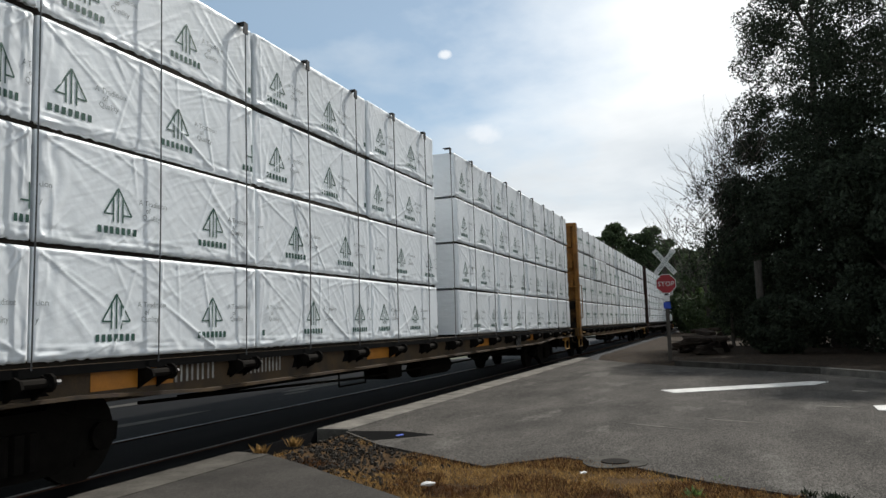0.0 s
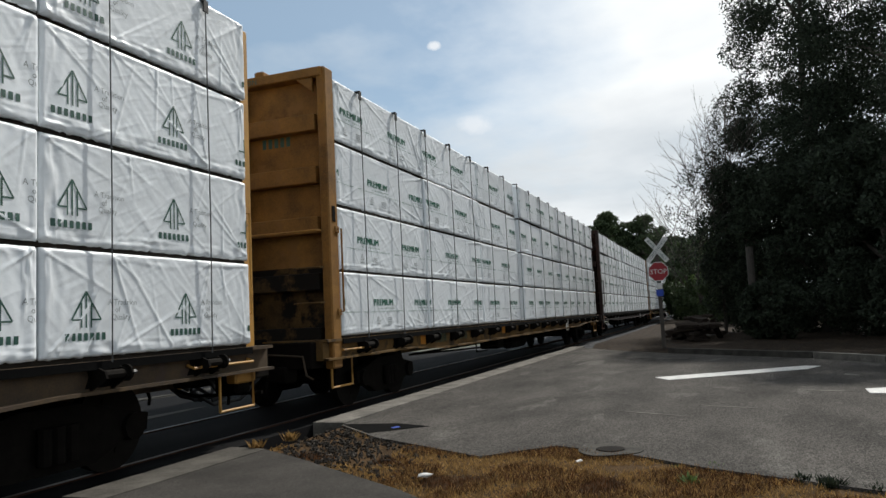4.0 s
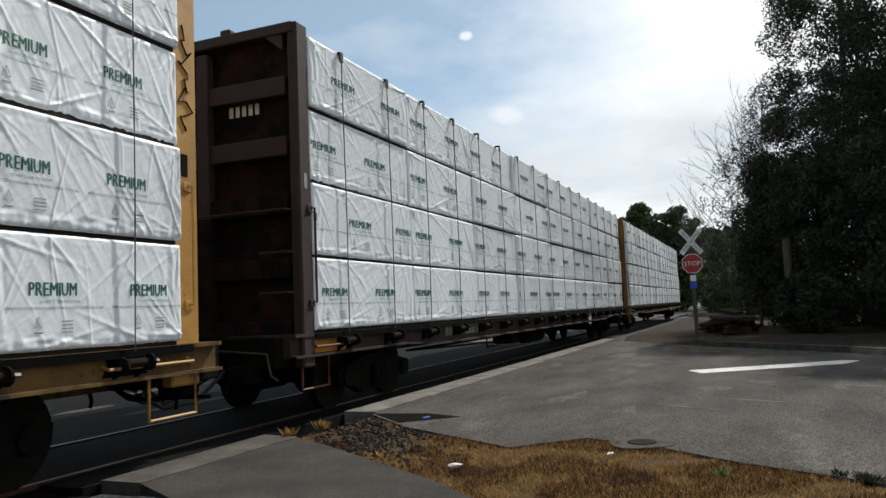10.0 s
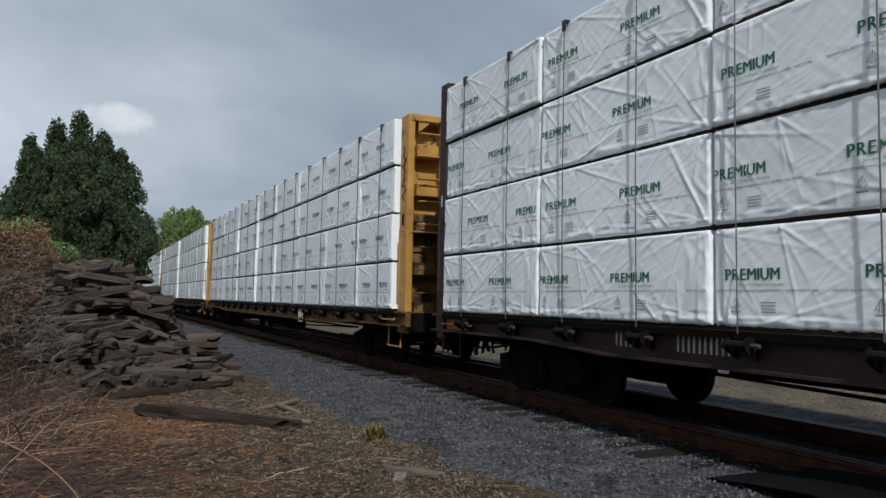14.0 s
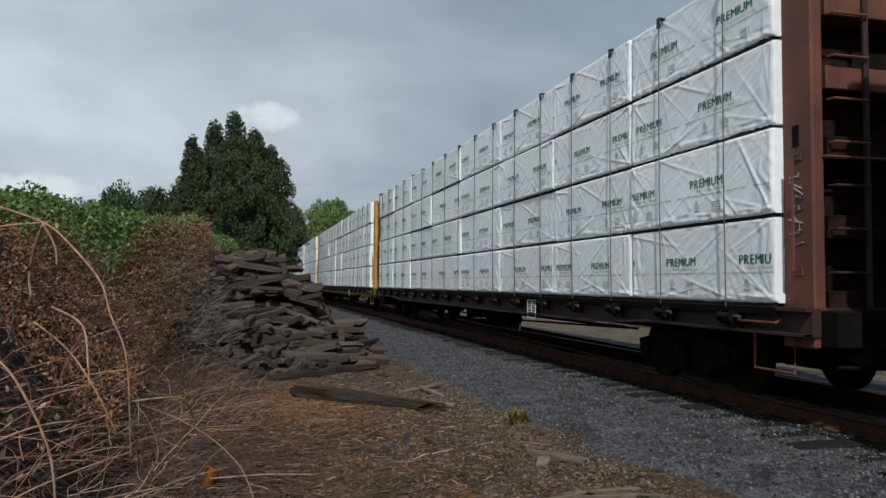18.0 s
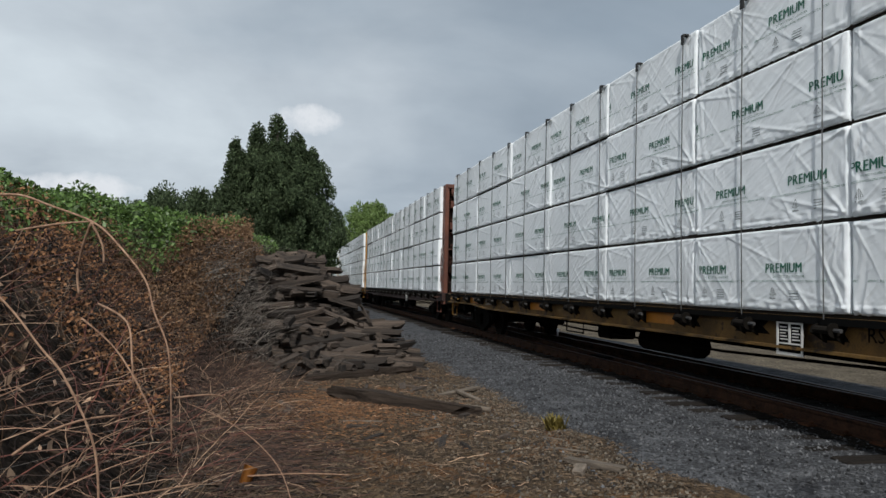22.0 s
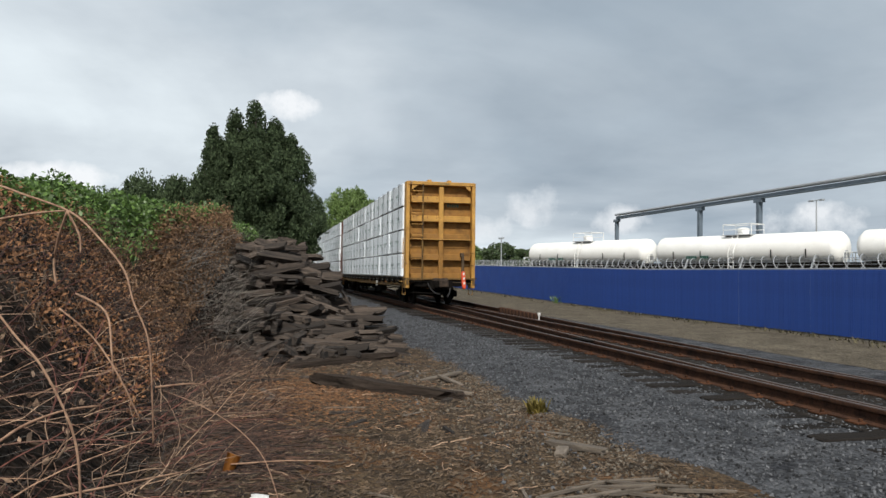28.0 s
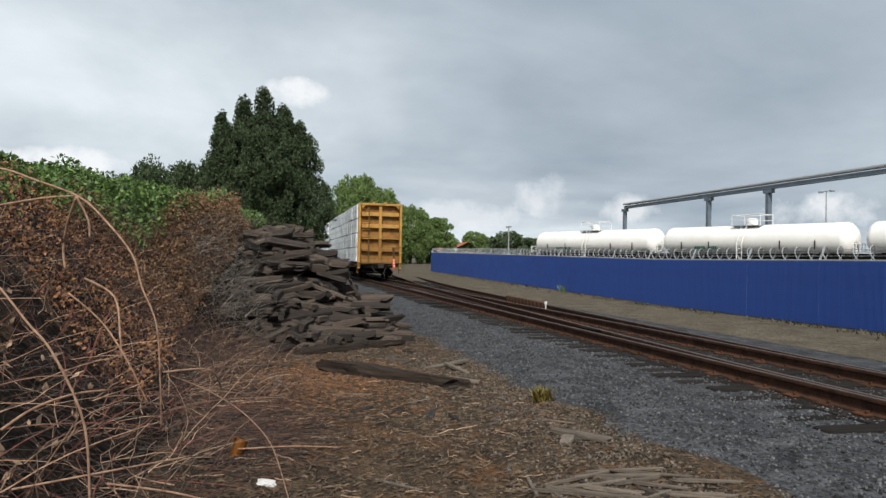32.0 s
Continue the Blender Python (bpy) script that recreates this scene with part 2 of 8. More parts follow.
def wrap_mat(name, col):
    """White woven plastic wrap with long diagonal tension creases and a soft sheen."""
    m = mat(name, col, tuple(c * 0.93 for c in col), rough=0.36, scale=1.5, fine_scale=14, bump=0.0, spec=0.5, random_v=0.05)
    t = m.node_tree
    b = t.nodes["Principled BSDF"]
    co = t.nodes.new("ShaderNodeTexCoord")
    oi = t.nodes.new("ShaderNodeObjectInfo")
    ad = t.nodes.new("ShaderNodeVectorMath")
    ad.operation = "ADD"
    sc = t.nodes.new("ShaderNodeMath")
    sc.operation = "MULTIPLY"
    sc.inputs[1].default_value = 37.0
    t.links.new(oi.outputs["Random"], sc.inputs[0])
    t.links.new(co.outputs["Object"], ad.inputs[0])
    t.links.new(sc.outputs[0], ad.inputs[1])
    prev = None
    for ang, stretch, scale, dist in ((32, (0.35, 1, 3.2), 2.4, 0.019), (-48, (0.5, 1, 3.4), 2.8, 0.015), (20, (0.4, 1, 2.6), 7.0, 0.007), (5, (1, 1, 1), 14.0, 0.004)):
        mp = t.nodes.new("ShaderNodeMapping")
        mp.inputs["Rotation"].default_value = (0, radians(ang), 0)
        mp2 = t.nodes.new("ShaderNodeMapping")
        mp2.inputs["Scale"].default_value = stretch
        t.links.new(ad.outputs[0], mp.inputs[0])
        t.links.new(mp.outputs[0], mp2.inputs[0])
        n = t.nodes.new("ShaderNodeTexNoise")
        n.noise_type = "RIDGED_MULTIFRACTAL" if ang != 5 else "FBM"
        n.inputs["Scale"].default_value, n.inputs["Detail"].default_value = scale, 3
        t.links.new(mp2.outputs[0], n.inputs["Vector"])
        bp = t.nodes.new("ShaderNodeBump")
        bp.inputs["Strength"].default_value, bp.inputs["Distance"].default_value = 0.5, dist
        t.links.new(n.outputs[0], bp.inputs["Height"])
        if prev:
            t.links.new(prev.outputs[0], bp.inputs["Normal"])
        prev = bp
    t.links.new(prev.outputs[0], b.inputs["Normal"])
    return m


M_WRAP = wrap_mat("lumber_wrap", (0.825, 0.865, 0.895))
M_PRINT = mat("green_print", (0.012, 0.14, 0.085), (0.01, 0.11, 0.07), rough=0.5, bump=0)
M_PRINT_GREY = mat("grey_print", (0.34, 0.37, 0.38), rough=0.5, bump=0)
M_PRINT_DARK = mat("dark_print", (0.026, 0.098, 0.074), rough=0.5, bump=0)
M_YELLOW = mat("yellow_car_paint", (0.50, 0.265, 0.050), (0.28, 0.14, 0.029), rough=0.55, scale=2.5, spots=(0.10, 0.05, 0.025), spot_scale=3.5, spot_at=0.60)
M_ORANGE = mat("orange_patch_paint", (0.52, 0.20, 0.02), rough=0.5, scale=4)
# shade on the lower rear walls, put into the paint colour
M_SHADEOLIVE = mat("grimy_olive_yellow_paint", (0.21, 0.118, 0.036), (0.05, 0.031, 0.014), rough=0.8, scale=2, spec=0.2, spots=(0.028, 0.020, 0.013), spot_scale=1.6, spot_at=0.50)
# shade on the lower front walls, put into the paint colour
M_SHADEYEL = mat("soot_grimed_yellow_paint", (0.13, 0.075, 0.024), (0.02, 0.014, 0.009), rough=0.85, scale=2, spec=0.2, spots=(0.010, 0.008, 0.006), spot_scale=1.4, spot_at=0.45)
M_MIDYEL = mat("dusty_yellow_sill_paint", (0.19, 0.108, 0.032), (0.045, 0.028, 0.013), rough=0.7, scale=2.5, spec=0.25, spots=(0.035, 0.022, 0.014), spot_scale=3, spot_at=0.56)
# rust stain, with shade of front walls and recesses in the colour
M_STAINSHADE = mat("rust_stained_yellow_paint", (0.31, 0.152, 0.034), (0.12, 0.06, 0.018), rough=0.7, scale=2, spec=0.25, spots=(0.24, 0.12, 0.035), spot_scale=2.2, spot_at=0.54)
M_DKYEL = mat("grimy_yellow_paint", (0.085, 0.050, 0.018), (0.018, 0.012, 0.008), rough=0.7, scale=3, spots=(0.05, 0.03, 0.02), spot_scale=4, spot_at=0.58)
# oxide end walls: their shade is put into this paint colour
M_SHADEOX = mat("soot_grimed_oxide_paint", (0.030, 0.012, 0.009), (0.008, 0.005, 0.004), rough=0.9, scale=2, spec=0.12, spots=(0.006, 0.0045, 0.004), spot_scale=1.5, spot_at=0.50)
M_OXIDE = mat("oxide_red_paint", (0.145, 0.048, 0.026), (0.062, 0.021, 0.014), rough=0.65, scale=2.5, spots=(0.07, 0.03, 0.02), spot_scale=6, spot_at=0.63)
# grime of deck and sill, and the front wall's shade, in one colour
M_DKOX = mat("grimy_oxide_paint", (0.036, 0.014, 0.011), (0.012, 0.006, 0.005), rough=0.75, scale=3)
M_STEEL = mat("dark_grimy_steel", (0.010, 0.0085, 0.007), (0.004, 0.0035, 0.003), rough=0.9, metal=0.0, scale=6, spec=0.06)
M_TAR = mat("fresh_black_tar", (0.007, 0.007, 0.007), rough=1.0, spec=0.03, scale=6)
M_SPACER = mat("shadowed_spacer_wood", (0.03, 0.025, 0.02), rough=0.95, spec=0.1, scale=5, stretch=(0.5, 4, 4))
M_CABLE = mat("steel_cable", (0.10, 0.10, 0.10), rough=0.5, metal=0.5, bump=0)
M_RUBBER = mat("black_rubber", (0.02, 0.02, 0.02), rough=0.7, bump=0)
M_BROWNSTEEL = mat("dusty_brown_cast_steel", (0.060, 0.042, 0.030), (0.014, 0.011, 0.009), rough=0.85, scale=7, spec=0.2)
M_WHEEL = mat("wheel_steel", (0.014, 0.012, 0.010), rough=0.9, metal=0.0, scale=10, spec=0.08)
M_STENCIL = mat("worn_white_stencil", (0.50, 0.49, 0.46), (0.20, 0.19, 0.17), rough=0.7, scale=9, bump=0)
M_WHITEP = mat("white_stencil_paint", (0.72, 0.71, 0.68), rough=0.6, bump=0)
M_RAIL = mat("rusty_rail_steel", (0.078, 0.036, 0.020), (0.020, 0.011, 0.008), spec=0.2, rough=0.85, metal=0.0, scale=5, fine_scale=40)
M_RAILTOP = mat("worn_rail_head", (0.13, 0.10, 0.085), (0.06, 0.045, 0.036), rough=0.5, metal=0.4, scale=9)
M_RUST = mat("orange_rusted_plate", (0.10, 0.040, 0.017), (0.03, 0.015, 0.010), rough=0.9, scale=12, bump=0.4, spec=0.2, random_v=0.4)
M_TIE = mat("weathered_sleeper_wood", (0.024, 0.020, 0.017), (0.007, 0.006, 0.0055), spec=0.15, rough=0.95, scale=5, stretch=(6, 1, 6), bump=0.6, random_v=0.35)
M_BALLAST = mat("grey_ballast", (0.080, 0.083, 0.089), (0.020, 0.021, 0.024), rough=0.95, scale=3, fine_scale=55, bump=0.8, bump_dist=0.02, spec=0.12, cells=36)
M_STONE = mat("ballast_stone", (0.115, 0.119, 0.126), (0.028, 0.029, 0.032), rough=0.9, scale=20, island=0.75, bump=0, spec=0.2)
M_DIRT = mat("bark_strewn_dirt", (0.088, 0.059, 0.034), (0.015, 0.011, 0.0075), rough=0.95, scale=3.2, fine_scale=50, bump=1.0, bump_dist=0.03, spec=0.2, cells=42,
             spots=(0.092, 0.048, 0.022), spot_scale=1.3, spot_at=0.56)
M_MULCH = mat("dark_leaf_mulch", (0.050, 0.036, 0.024), (0.012, 0.009, 0.007), spec=0.1, rough=0.95, scale=3, fine_scale=40, bump=0.8, bump_dist=0.03, cells=20)
M_SHADEBED = mat("oily_dark_ballast", (0.030, 0.025, 0.021), (0.008, 0.007, 0.006), spec=0.12, rough=0.92, scale=2.5, fine_scale=40, bump=0.6, bump_dist=0.02, cells=32)
M_GROUND = mat("rough_ground", (0.085, 0.08, 0.05), (0.04, 0.05, 0.024), rough=0.95, scale=0.2, fine_scale=3, bump=0.6, bump_dist=0.05)
M_GRAVEL = mat("brown_gravel_verge", (0.13, 0.110, 0.080), (0.055, 0.046, 0.034), spec=0.15, rough=0.95, scale=1.5, fine_scale=40, bump=0.6, bump_dist=0.02, cells=30)
M_ASPHALT = mat("worn_asphalt", (0.096, 0.089, 0.081), (0.038, 0.036, 0.033), rough=0.95, scale=0.8, fine_scale=45, bump=0.35, bump_dist=0.008, cells=75, grit=(0.55, 1.5), spec=0.06,
                spots=(0.105, 0.099, 0.090), spot_scale=0.9, spot_at=0.57, stretch=(0.5, 1.2, 1))
# crossing asphalt taken near black to hold the shade under the train
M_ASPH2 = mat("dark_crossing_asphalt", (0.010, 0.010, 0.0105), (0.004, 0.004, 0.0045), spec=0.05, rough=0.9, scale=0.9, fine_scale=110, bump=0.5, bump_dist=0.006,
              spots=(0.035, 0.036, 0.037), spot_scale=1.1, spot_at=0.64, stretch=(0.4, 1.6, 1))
M_PATCH = mat("smooth_path_asphalt", (0.066, 0.061, 0.055), (0.034, 0.032, 0.029), spec=0.08, rough=0.95, cells=90, grit=(0.75, 1.25), scale=1.5, fine_scale=120, bump=0.4, bump_dist=0.005)
M_PALECONC = mat("pale_worn_concrete", (0.24, 0.225, 0.20), (0.07, 0.066, 0.06), spec=0.12, rough=0.95, scale=2.2, fine_scale=50, bump=0.4, bump_dist=0.008)
M_GREYCONC = mat("cracked_grey_concrete", (0.112, 0.104, 0.09), (0.038, 0.035, 0.031), spec=0.12, rough=0.95, scale=2.2, fine_scale=50, bump=0.4, bump_dist=0.008)
M_CONC = mat("old_concrete", (0.085, 0.08, 0.07), (0.032, 0.030, 0.027), spec=0.12, rough=0.95, scale=3, fine_scale=60, bump=0.4, bump_dist=0.008)
M_WHITELINE = mat("worn_road_marking", (0.62, 0.62, 0.60), (0.36, 0.36, 0.35), rough=0.7, scale=7, fine_scale=80, bump=0.2)
M_DRYGRASS = mat("dry_grass_thatch", (0.10, 0.058, 0.024), (0.014, 0.010, 0.007), spec=0.08, rough=0.95, scale=2.2, fine_scale=50, bump=1, bump_dist=0.03)
M_BLADE = mat("dry_grass_blade", (0.43, 0.265, 0.095), (0.15, 0.088, 0.034), rough=0.9, spec=0.1, bump=0, island=0.4, translucent=0.3)
M_CANE = mat("dead_bramble_cane", (0.080, 0.040, 0.025), (0.014, 0.009, 0.007), rough=0.85, scale=10, bump=0, island=0.8)
M_CANE2 = mat("grey_dead_twig", (0.10, 0.085, 0.072), (0.03, 0.026, 0.022), rough=0.9, scale=10, bump=0, island=0.75)
M_PALECANE = mat("pale_cane", (0.36, 0.225, 0.145), (0.14, 0.070, 0.042), rough=0.85, scale=22, bump=0.3)
M_PALETWIG = mat("pale_dry_twig", (0.37, 0.25, 0.165), (0.11, 0.066, 0.042), rough=0.85, scale=10, bump=0, island=0.55)
M_DEADLEAF = mat("dead_bramble_leaf", (0.36, 0.175, 0.080), (0.085, 0.042, 0.022), rough=0.9, bump=0, island=0.5, translucent=0.15)
M_DRYLEAF = mat("orange_dry_leaf", (0.30, 0.175, 0.092), (0.10, 0.060, 0.035), rough=0.9, bump=0, island=0.6, translucent=0.2)
M_LEAF = mat("bramble_leaf", (0.150, 0.240, 0.062), (0.045, 0.090, 0.022), rough=0.5, bump=0, island=0.6, translucent=0.25)
M_LEAF_DARK = mat("tree_leaf_dark", (0.075, 0.112, 0.042), (0.034, 0.056, 0.021), rough=0.6, bump=0, island=0.45, translucent=0.2)
M_LEAF_FIR = mat("fir_needle", (0.085, 0.118, 0.056), (0.024, 0.038, 0.020), rough=0.8, spec=0.2, bump=0, island=0.5, translucent=0.25)
M_LEAF_LIGHT = mat("tree_leaf_light", (0.17, 0.25, 0.07), (0.10, 0.155, 0.045), rough=0.6, bump=0, island=0.4, translucent=0.3)
# crossing woods: the shade of their backlit side is kept in the leaf colour
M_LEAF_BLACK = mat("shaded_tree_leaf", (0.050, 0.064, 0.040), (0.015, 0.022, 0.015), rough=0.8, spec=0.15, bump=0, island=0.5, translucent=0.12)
M_BARK = mat("tree_bark", (0.09, 0.075, 0.06), (0.045, 0.038, 0.03), rough=0.9, scale=6, bump=0.6)
M_ROTWOOD = mat("rotten_dark_timber", (0.066, 0.050, 0.039), (0.013, 0.010, 0.0085), rough=0.95, scale=4, fine_scale=30, stretch=(0.5, 6, 6), bump=1.0, bump_dist=0.03, spec=0.15)
M_OLDWOOD = mat("split_old_timber", (0.088, 0.066, 0.051), (0.009, 0.0075, 0.0065), rough=0.92, scale=4, fine_scale=30, stretch=(0.5, 5, 5), bump=0.9, bump_dist=0.02, random_v=0.7)
M_PALEWOOD = mat("pale_split_wood", (0.19, 0.155, 0.12), (0.06, 0.048, 0.038), rough=0.85, scale=5, stretch=(0.6, 5, 5), bump=0.5, random_v=0.25)
M_BLUE = mat("blue_slatted_fence", (0.017, 0.064, 0.29), (0.011, 0.045, 0.22), rough=0.55, scale=1.2, fine_scale=30, bump=0.15, random_v=0.06)
M_GALV = mat("galvanised_steel", (0.50, 0.51, 0.52), (0.34, 0.35, 0.36), rough=0.45, metal=0.6, scale=12, bump=0.1)
M_TANK = mat("white_tank_paint", (0.88, 0.87, 0.84), (0.78, 0.77, 0.73), rough=0.45, scale=0.8, fine_scale=9, bump=0.05)
M_GANTRY = mat("grey_gantry_paint", (0.13, 0.165, 0.20), (0.09, 0.115, 0.14), rough=0.6, scale=2, bump=0.1)
M_RED = mat("red_sign_paint", (0.33, 0.010, 0.016), (0.24, 0.009, 0.013), rough=0.5, scale=4, bump=0)
M_REDORANGE = mat("red_orange_lacquer", (0.75, 0.10, 0.04), rough=0.45, scale=4, bump=0)
M_COPPER = mat("copper_coloured_can", (0.55, 0.23, 0.06), (0.42, 0.16, 0.04), rough=0.3, metal=0.85, scale=8, bump=0.1)
M_PAPER = mat("crumpled_white_litter", (0.75, 0.74, 0.72), (0.5, 0.5, 0.49), rough=0.7, scale=12, bump=0.4)
M_ROOF = mat("orange_roof_sheet", (0.42, 0.13, 0.06), rough=0.7, scale=3)
M_POSTWOOD = mat("old_post_wood", (0.085, 0.073, 0.061), (0.035, 0.030, 0.025), rough=0.9, scale=4, stretch=(6, 6, 1), bump=0.5)
M_BLUEMARK = mat("blue_spray_paint", (0.03, 0.08, 0.45), rough=0.7, bump=0)


# ---------------------------------------------------------------- mesh helpers
def mesh_ob(name, verts, faces, material, parent=None, label="", smooth=False):
    me = bpy.data.meshes.new(name)
    me.from_pydata([tuple(map(float, v)) for v in verts], [], [tuple(map(int, f_)) for f_ in faces])
    me.update()
    if smooth:
        me.shade_smooth()
    me.materials.append(material)
    ob = new(name, me)
    if parent:
        ob.parent = parent
    if label:
        ob["label"] = label
    return ob


def part(name, bm, material, parent=None, label="", smooth=False):
    me = bpy.data.meshes.new(name)
    bm.normal_update()
    bm.to_mesh(me)
    bm.free()
    if smooth:
        me.shade_smooth()
    me.materials.append(material)
    ob = new(name, me)
    if parent:
        ob.parent = parent
    if label:
        ob["label"] = label
    return ob


def again(ob, parent, m=None, name=None):
    """Another object on the same mesh."""
    o = bpy.data.objects.new(name or ob.name.split(".")[0], ob.data)
    scene.collection.objects.link(o)
    o.parent = parent
    if m is not None:
        o.matrix_basis = m
    if "label" in ob:
        o["label"] = ob["label"]
    return o


def box(bm, x0, x1, y0, y1, z0, z1, bev=0.0):
    vs = [bm.verts.new(p) for p in ((x0, y0, z0), (x1, y0, z0), (x1, y1, z0), (x0, y1, z0), (x0, y0, z1), (x1, y0, z1), (x1, y1, z1), (x0, y1, z1))]
    fs = [bm.faces.new([vs[i] for i in q]) for q in ((0, 3, 2, 1), (4, 5, 6, 7), (0, 1, 5, 4), (1, 2, 6, 5), (2, 3, 7, 6), (3, 0, 4, 7))]
    if bev:
        es = list({e for f_ in fs for e in f_.edges})
        bmesh.ops.bevel(bm, geom=es, offset=bev, segments=1, affect="EDGES")
    return vs


def tube(bm, pts, r, n=6, r1=None, cap=True):
    """A tube through points, tapering from r to r1."""
    pts = [Vector(p) for p in pts]
    r1 = r if r1 is None else r1
    rings = []
    for i, p in enumerate(pts):
        d = (pts[min(i + 1, len(pts) - 1)] - pts[max(i - 1, 0)]).normalized()
        a = d.cross(Vector((0, 0, 1)) if abs(d.z) < 0.9 else Vector((1, 0, 0))).normalized()
        b = d.cross(a)
        rr = r + (r1 - r) * i / max(1, len(pts) - 1)
        rings.append([bm.verts.new(p + (a * math.cos(2 * math.pi * k / n) + b * math.sin(2 * math.pi * k / n)) * rr) for k in range(n)])
    for a, b in zip(rings, rings[1:]):
        for k in range(n):
            bm.faces.new((a[k], a[(k + 1) % n], b[(k + 1) % n], b[k]))
    if cap:
        bm.faces.new(rings[0][::-1])
        bm.faces.new(rings[-1])
    return rings


def poly_slab(bm, pts, z0, z1):
    """A flat slab with the outline pts (counter-clockwise)."""
    lo = [bm.verts.new((x, y, z0)) for x, y in pts]
    hi = [bm.verts.new((x, y, z1)) for x, y in pts]
    bm.faces.new(hi)
    n = len(pts)
    for i in range(n):
        bm.faces.new((lo[i], lo[(i + 1) % n], hi[(i + 1) % n], hi[i]))


def empty(name, m=None):
    ob = new(name)
    if m is not None:
        ob.matrix_basis = m
    return ob


DG = None


def text_mesh(words, size):
    """The built-in font's letters as flat triangles in the plane of x and y: points and faces."""
    cu = bpy.data.curves.new("letters", "FONT")
    cu.body, cu.size, cu.resolution_u = words, size, 2
    cu.align_x = "CENTER"
    ob = new("letters", cu)
    bpy.context.view_layer.update()
    me = bpy.data.meshes.new_from_object(ob.evaluated_get(bpy.context.evaluated_depsgraph_get()))
    bt = bmesh.new()
    bt.from_mesh(me)
    bmesh.ops.triangulate(bt, faces=bt.faces)
    bt.to_mesh(me)
    bt.free()
    vs = [tuple(v.co) for v in me.vertices]
    fs = [tuple(p.vertices) for p in me.polygons]
    bpy.data.objects.remove(ob)
    bpy.data.curves.remove(cu)
    bpy.data.meshes.remove(me)
    return vs, fs


def smooth01(x):
    x = min(1.0, max(0.0, x))
    return x * x * (3 - 2 * x)


# ---------------------------------------------------------------- ground
TY = 6.38          # middle of the track
RAIL_Y = 0.7525    # rail head centres either side of it


def bank_edge(x):
    """Foot of the bramble bank: y at which the slope begins."""
    return -0.95 + 1.25 * smooth01((-x - 12.3) / 4.2) + 0.7 * smooth01((-x - 17) / 7)


def dirt_z(x, y):
    z = -0.27 + 0.03 * noise.noise((x * 0.9, y * 0.9, 3)) + 0.012 * noise.noise((x * 4, y * 4, 7))
    d = bank_edge(x) - y
    rise = 2.35 * smooth01(d / (2.7 - 1.0 * smooth01((-x - 11.5) / 3.5))) * smooth01((-x - 1.2) / 3.4)
    rise *= 1 - 0.5 * smooth01((-x - 20) / 12)
    rise *= 1 + 0.10 * noise.noise((x * 0.7, y * 0.7, 1)) + 0.07 * noise.noise((x * 1.7, y * 1.9, 6)) + 0.06 * noise.noise((x * 4.1, y * 4.3, 2))
    return z + rise + 0.2 * smooth01((x - 0.9) / 2.2)


def sheet(name, xs, ys, zf, material, label, category, kind="structure"):
    verts = [(x, y, zf(x, y)) for y in ys for x in xs]
    n = len(xs)
    faces = [(j * n + i, j * n + i + 1, (j + 1) * n + i + 1, (j + 1) * n + i) for j in range(len(ys) - 1) for i in range(n - 1)]
    return tagged(mesh_ob(name, verts, faces, material, smooth=True), label, category, kind=kind)


far = [-2500, -900, -400, -200, -120]
xs = far + list(np.linspace(-90, 90, 31)) + [-v for v in far[::-1]]
sheet("ground", xs, xs, lambda x, y: -0.42 + 0.012 * max(0, -x - 25) * smooth01((y - 8) / 5) * (1 if x > -140 else 0.3), M_GROUND,
      "dry weedy open ground reaching the horizon", "ground")
sheet("dirt_yard", list(np.arange(-46, 5.01, 0.3)), list(np.arange(-14, 3.31, 0.25)), dirt_z, M_DIRT,
      "brown dirt strewn with bark and chips beside the railway", "dirt")


def bed_z(x, y):
    if y < 4.4:
        ed = 2.1 + 0.55 * smooth01((x + 8.5) / 4.0)
        z = -0.315 + 0.13 * smooth01((y - ed) / 1.6)
    elif y < 9:
        z = -0.185
    else:
        z = -0.20 + (0.0125 * max(0, -x - 25) + 0.55 * smooth01((x + 14) / 13)) * smooth01((y - 9) / 3.5)
    if y < 4.9:
        z += (-0.03 - z) * smooth01((x - 1.2) / 2.6)
    return z + 0.012 * noise.noise((x * 2.2, y * 2.2, 5))


bed_xs = list(np.arange(-130, -30, 2.0)) + list(np.arange(-30, 4.6, 0.3))
sheet("ballast", bed_xs, list(np.arange(2.1, 9.6, 0.25)), bed_z, M_BALLAST, "grey crushed stone ballast along the track", "ballast")
sheet("gravel_verge", bed_xs + [5.5, 6.5], [9.35, 10, 11, 12, 13, 14, 18, 40], lambda x, y: bed_z(x, y) + 0.005, M_GRAVEL, "brown weedy gravel strip along the fence", "gravel")
sheet("ballast_beyond", list(np.arange(27.2, 180, 3.0)), list(np.arange(1.6, 12.0, 0.8)), lambda x, y: -0.06 - 0.1 * abs(y - 6.2) / 5, M_BALLAST,
      "grey stone ballast beyond the level crossing", "ballast")

# ballast strip whose colour is lowered for the shade under the cars
sheet("track_bed", bed_xs, [5.28, 5.76, 6.36, 6.96, 7.46], lambda x, y: bed_z(x, y) + 0.012, M_SHADEBED, "oil-darkened ballast between the rails", "ballast")
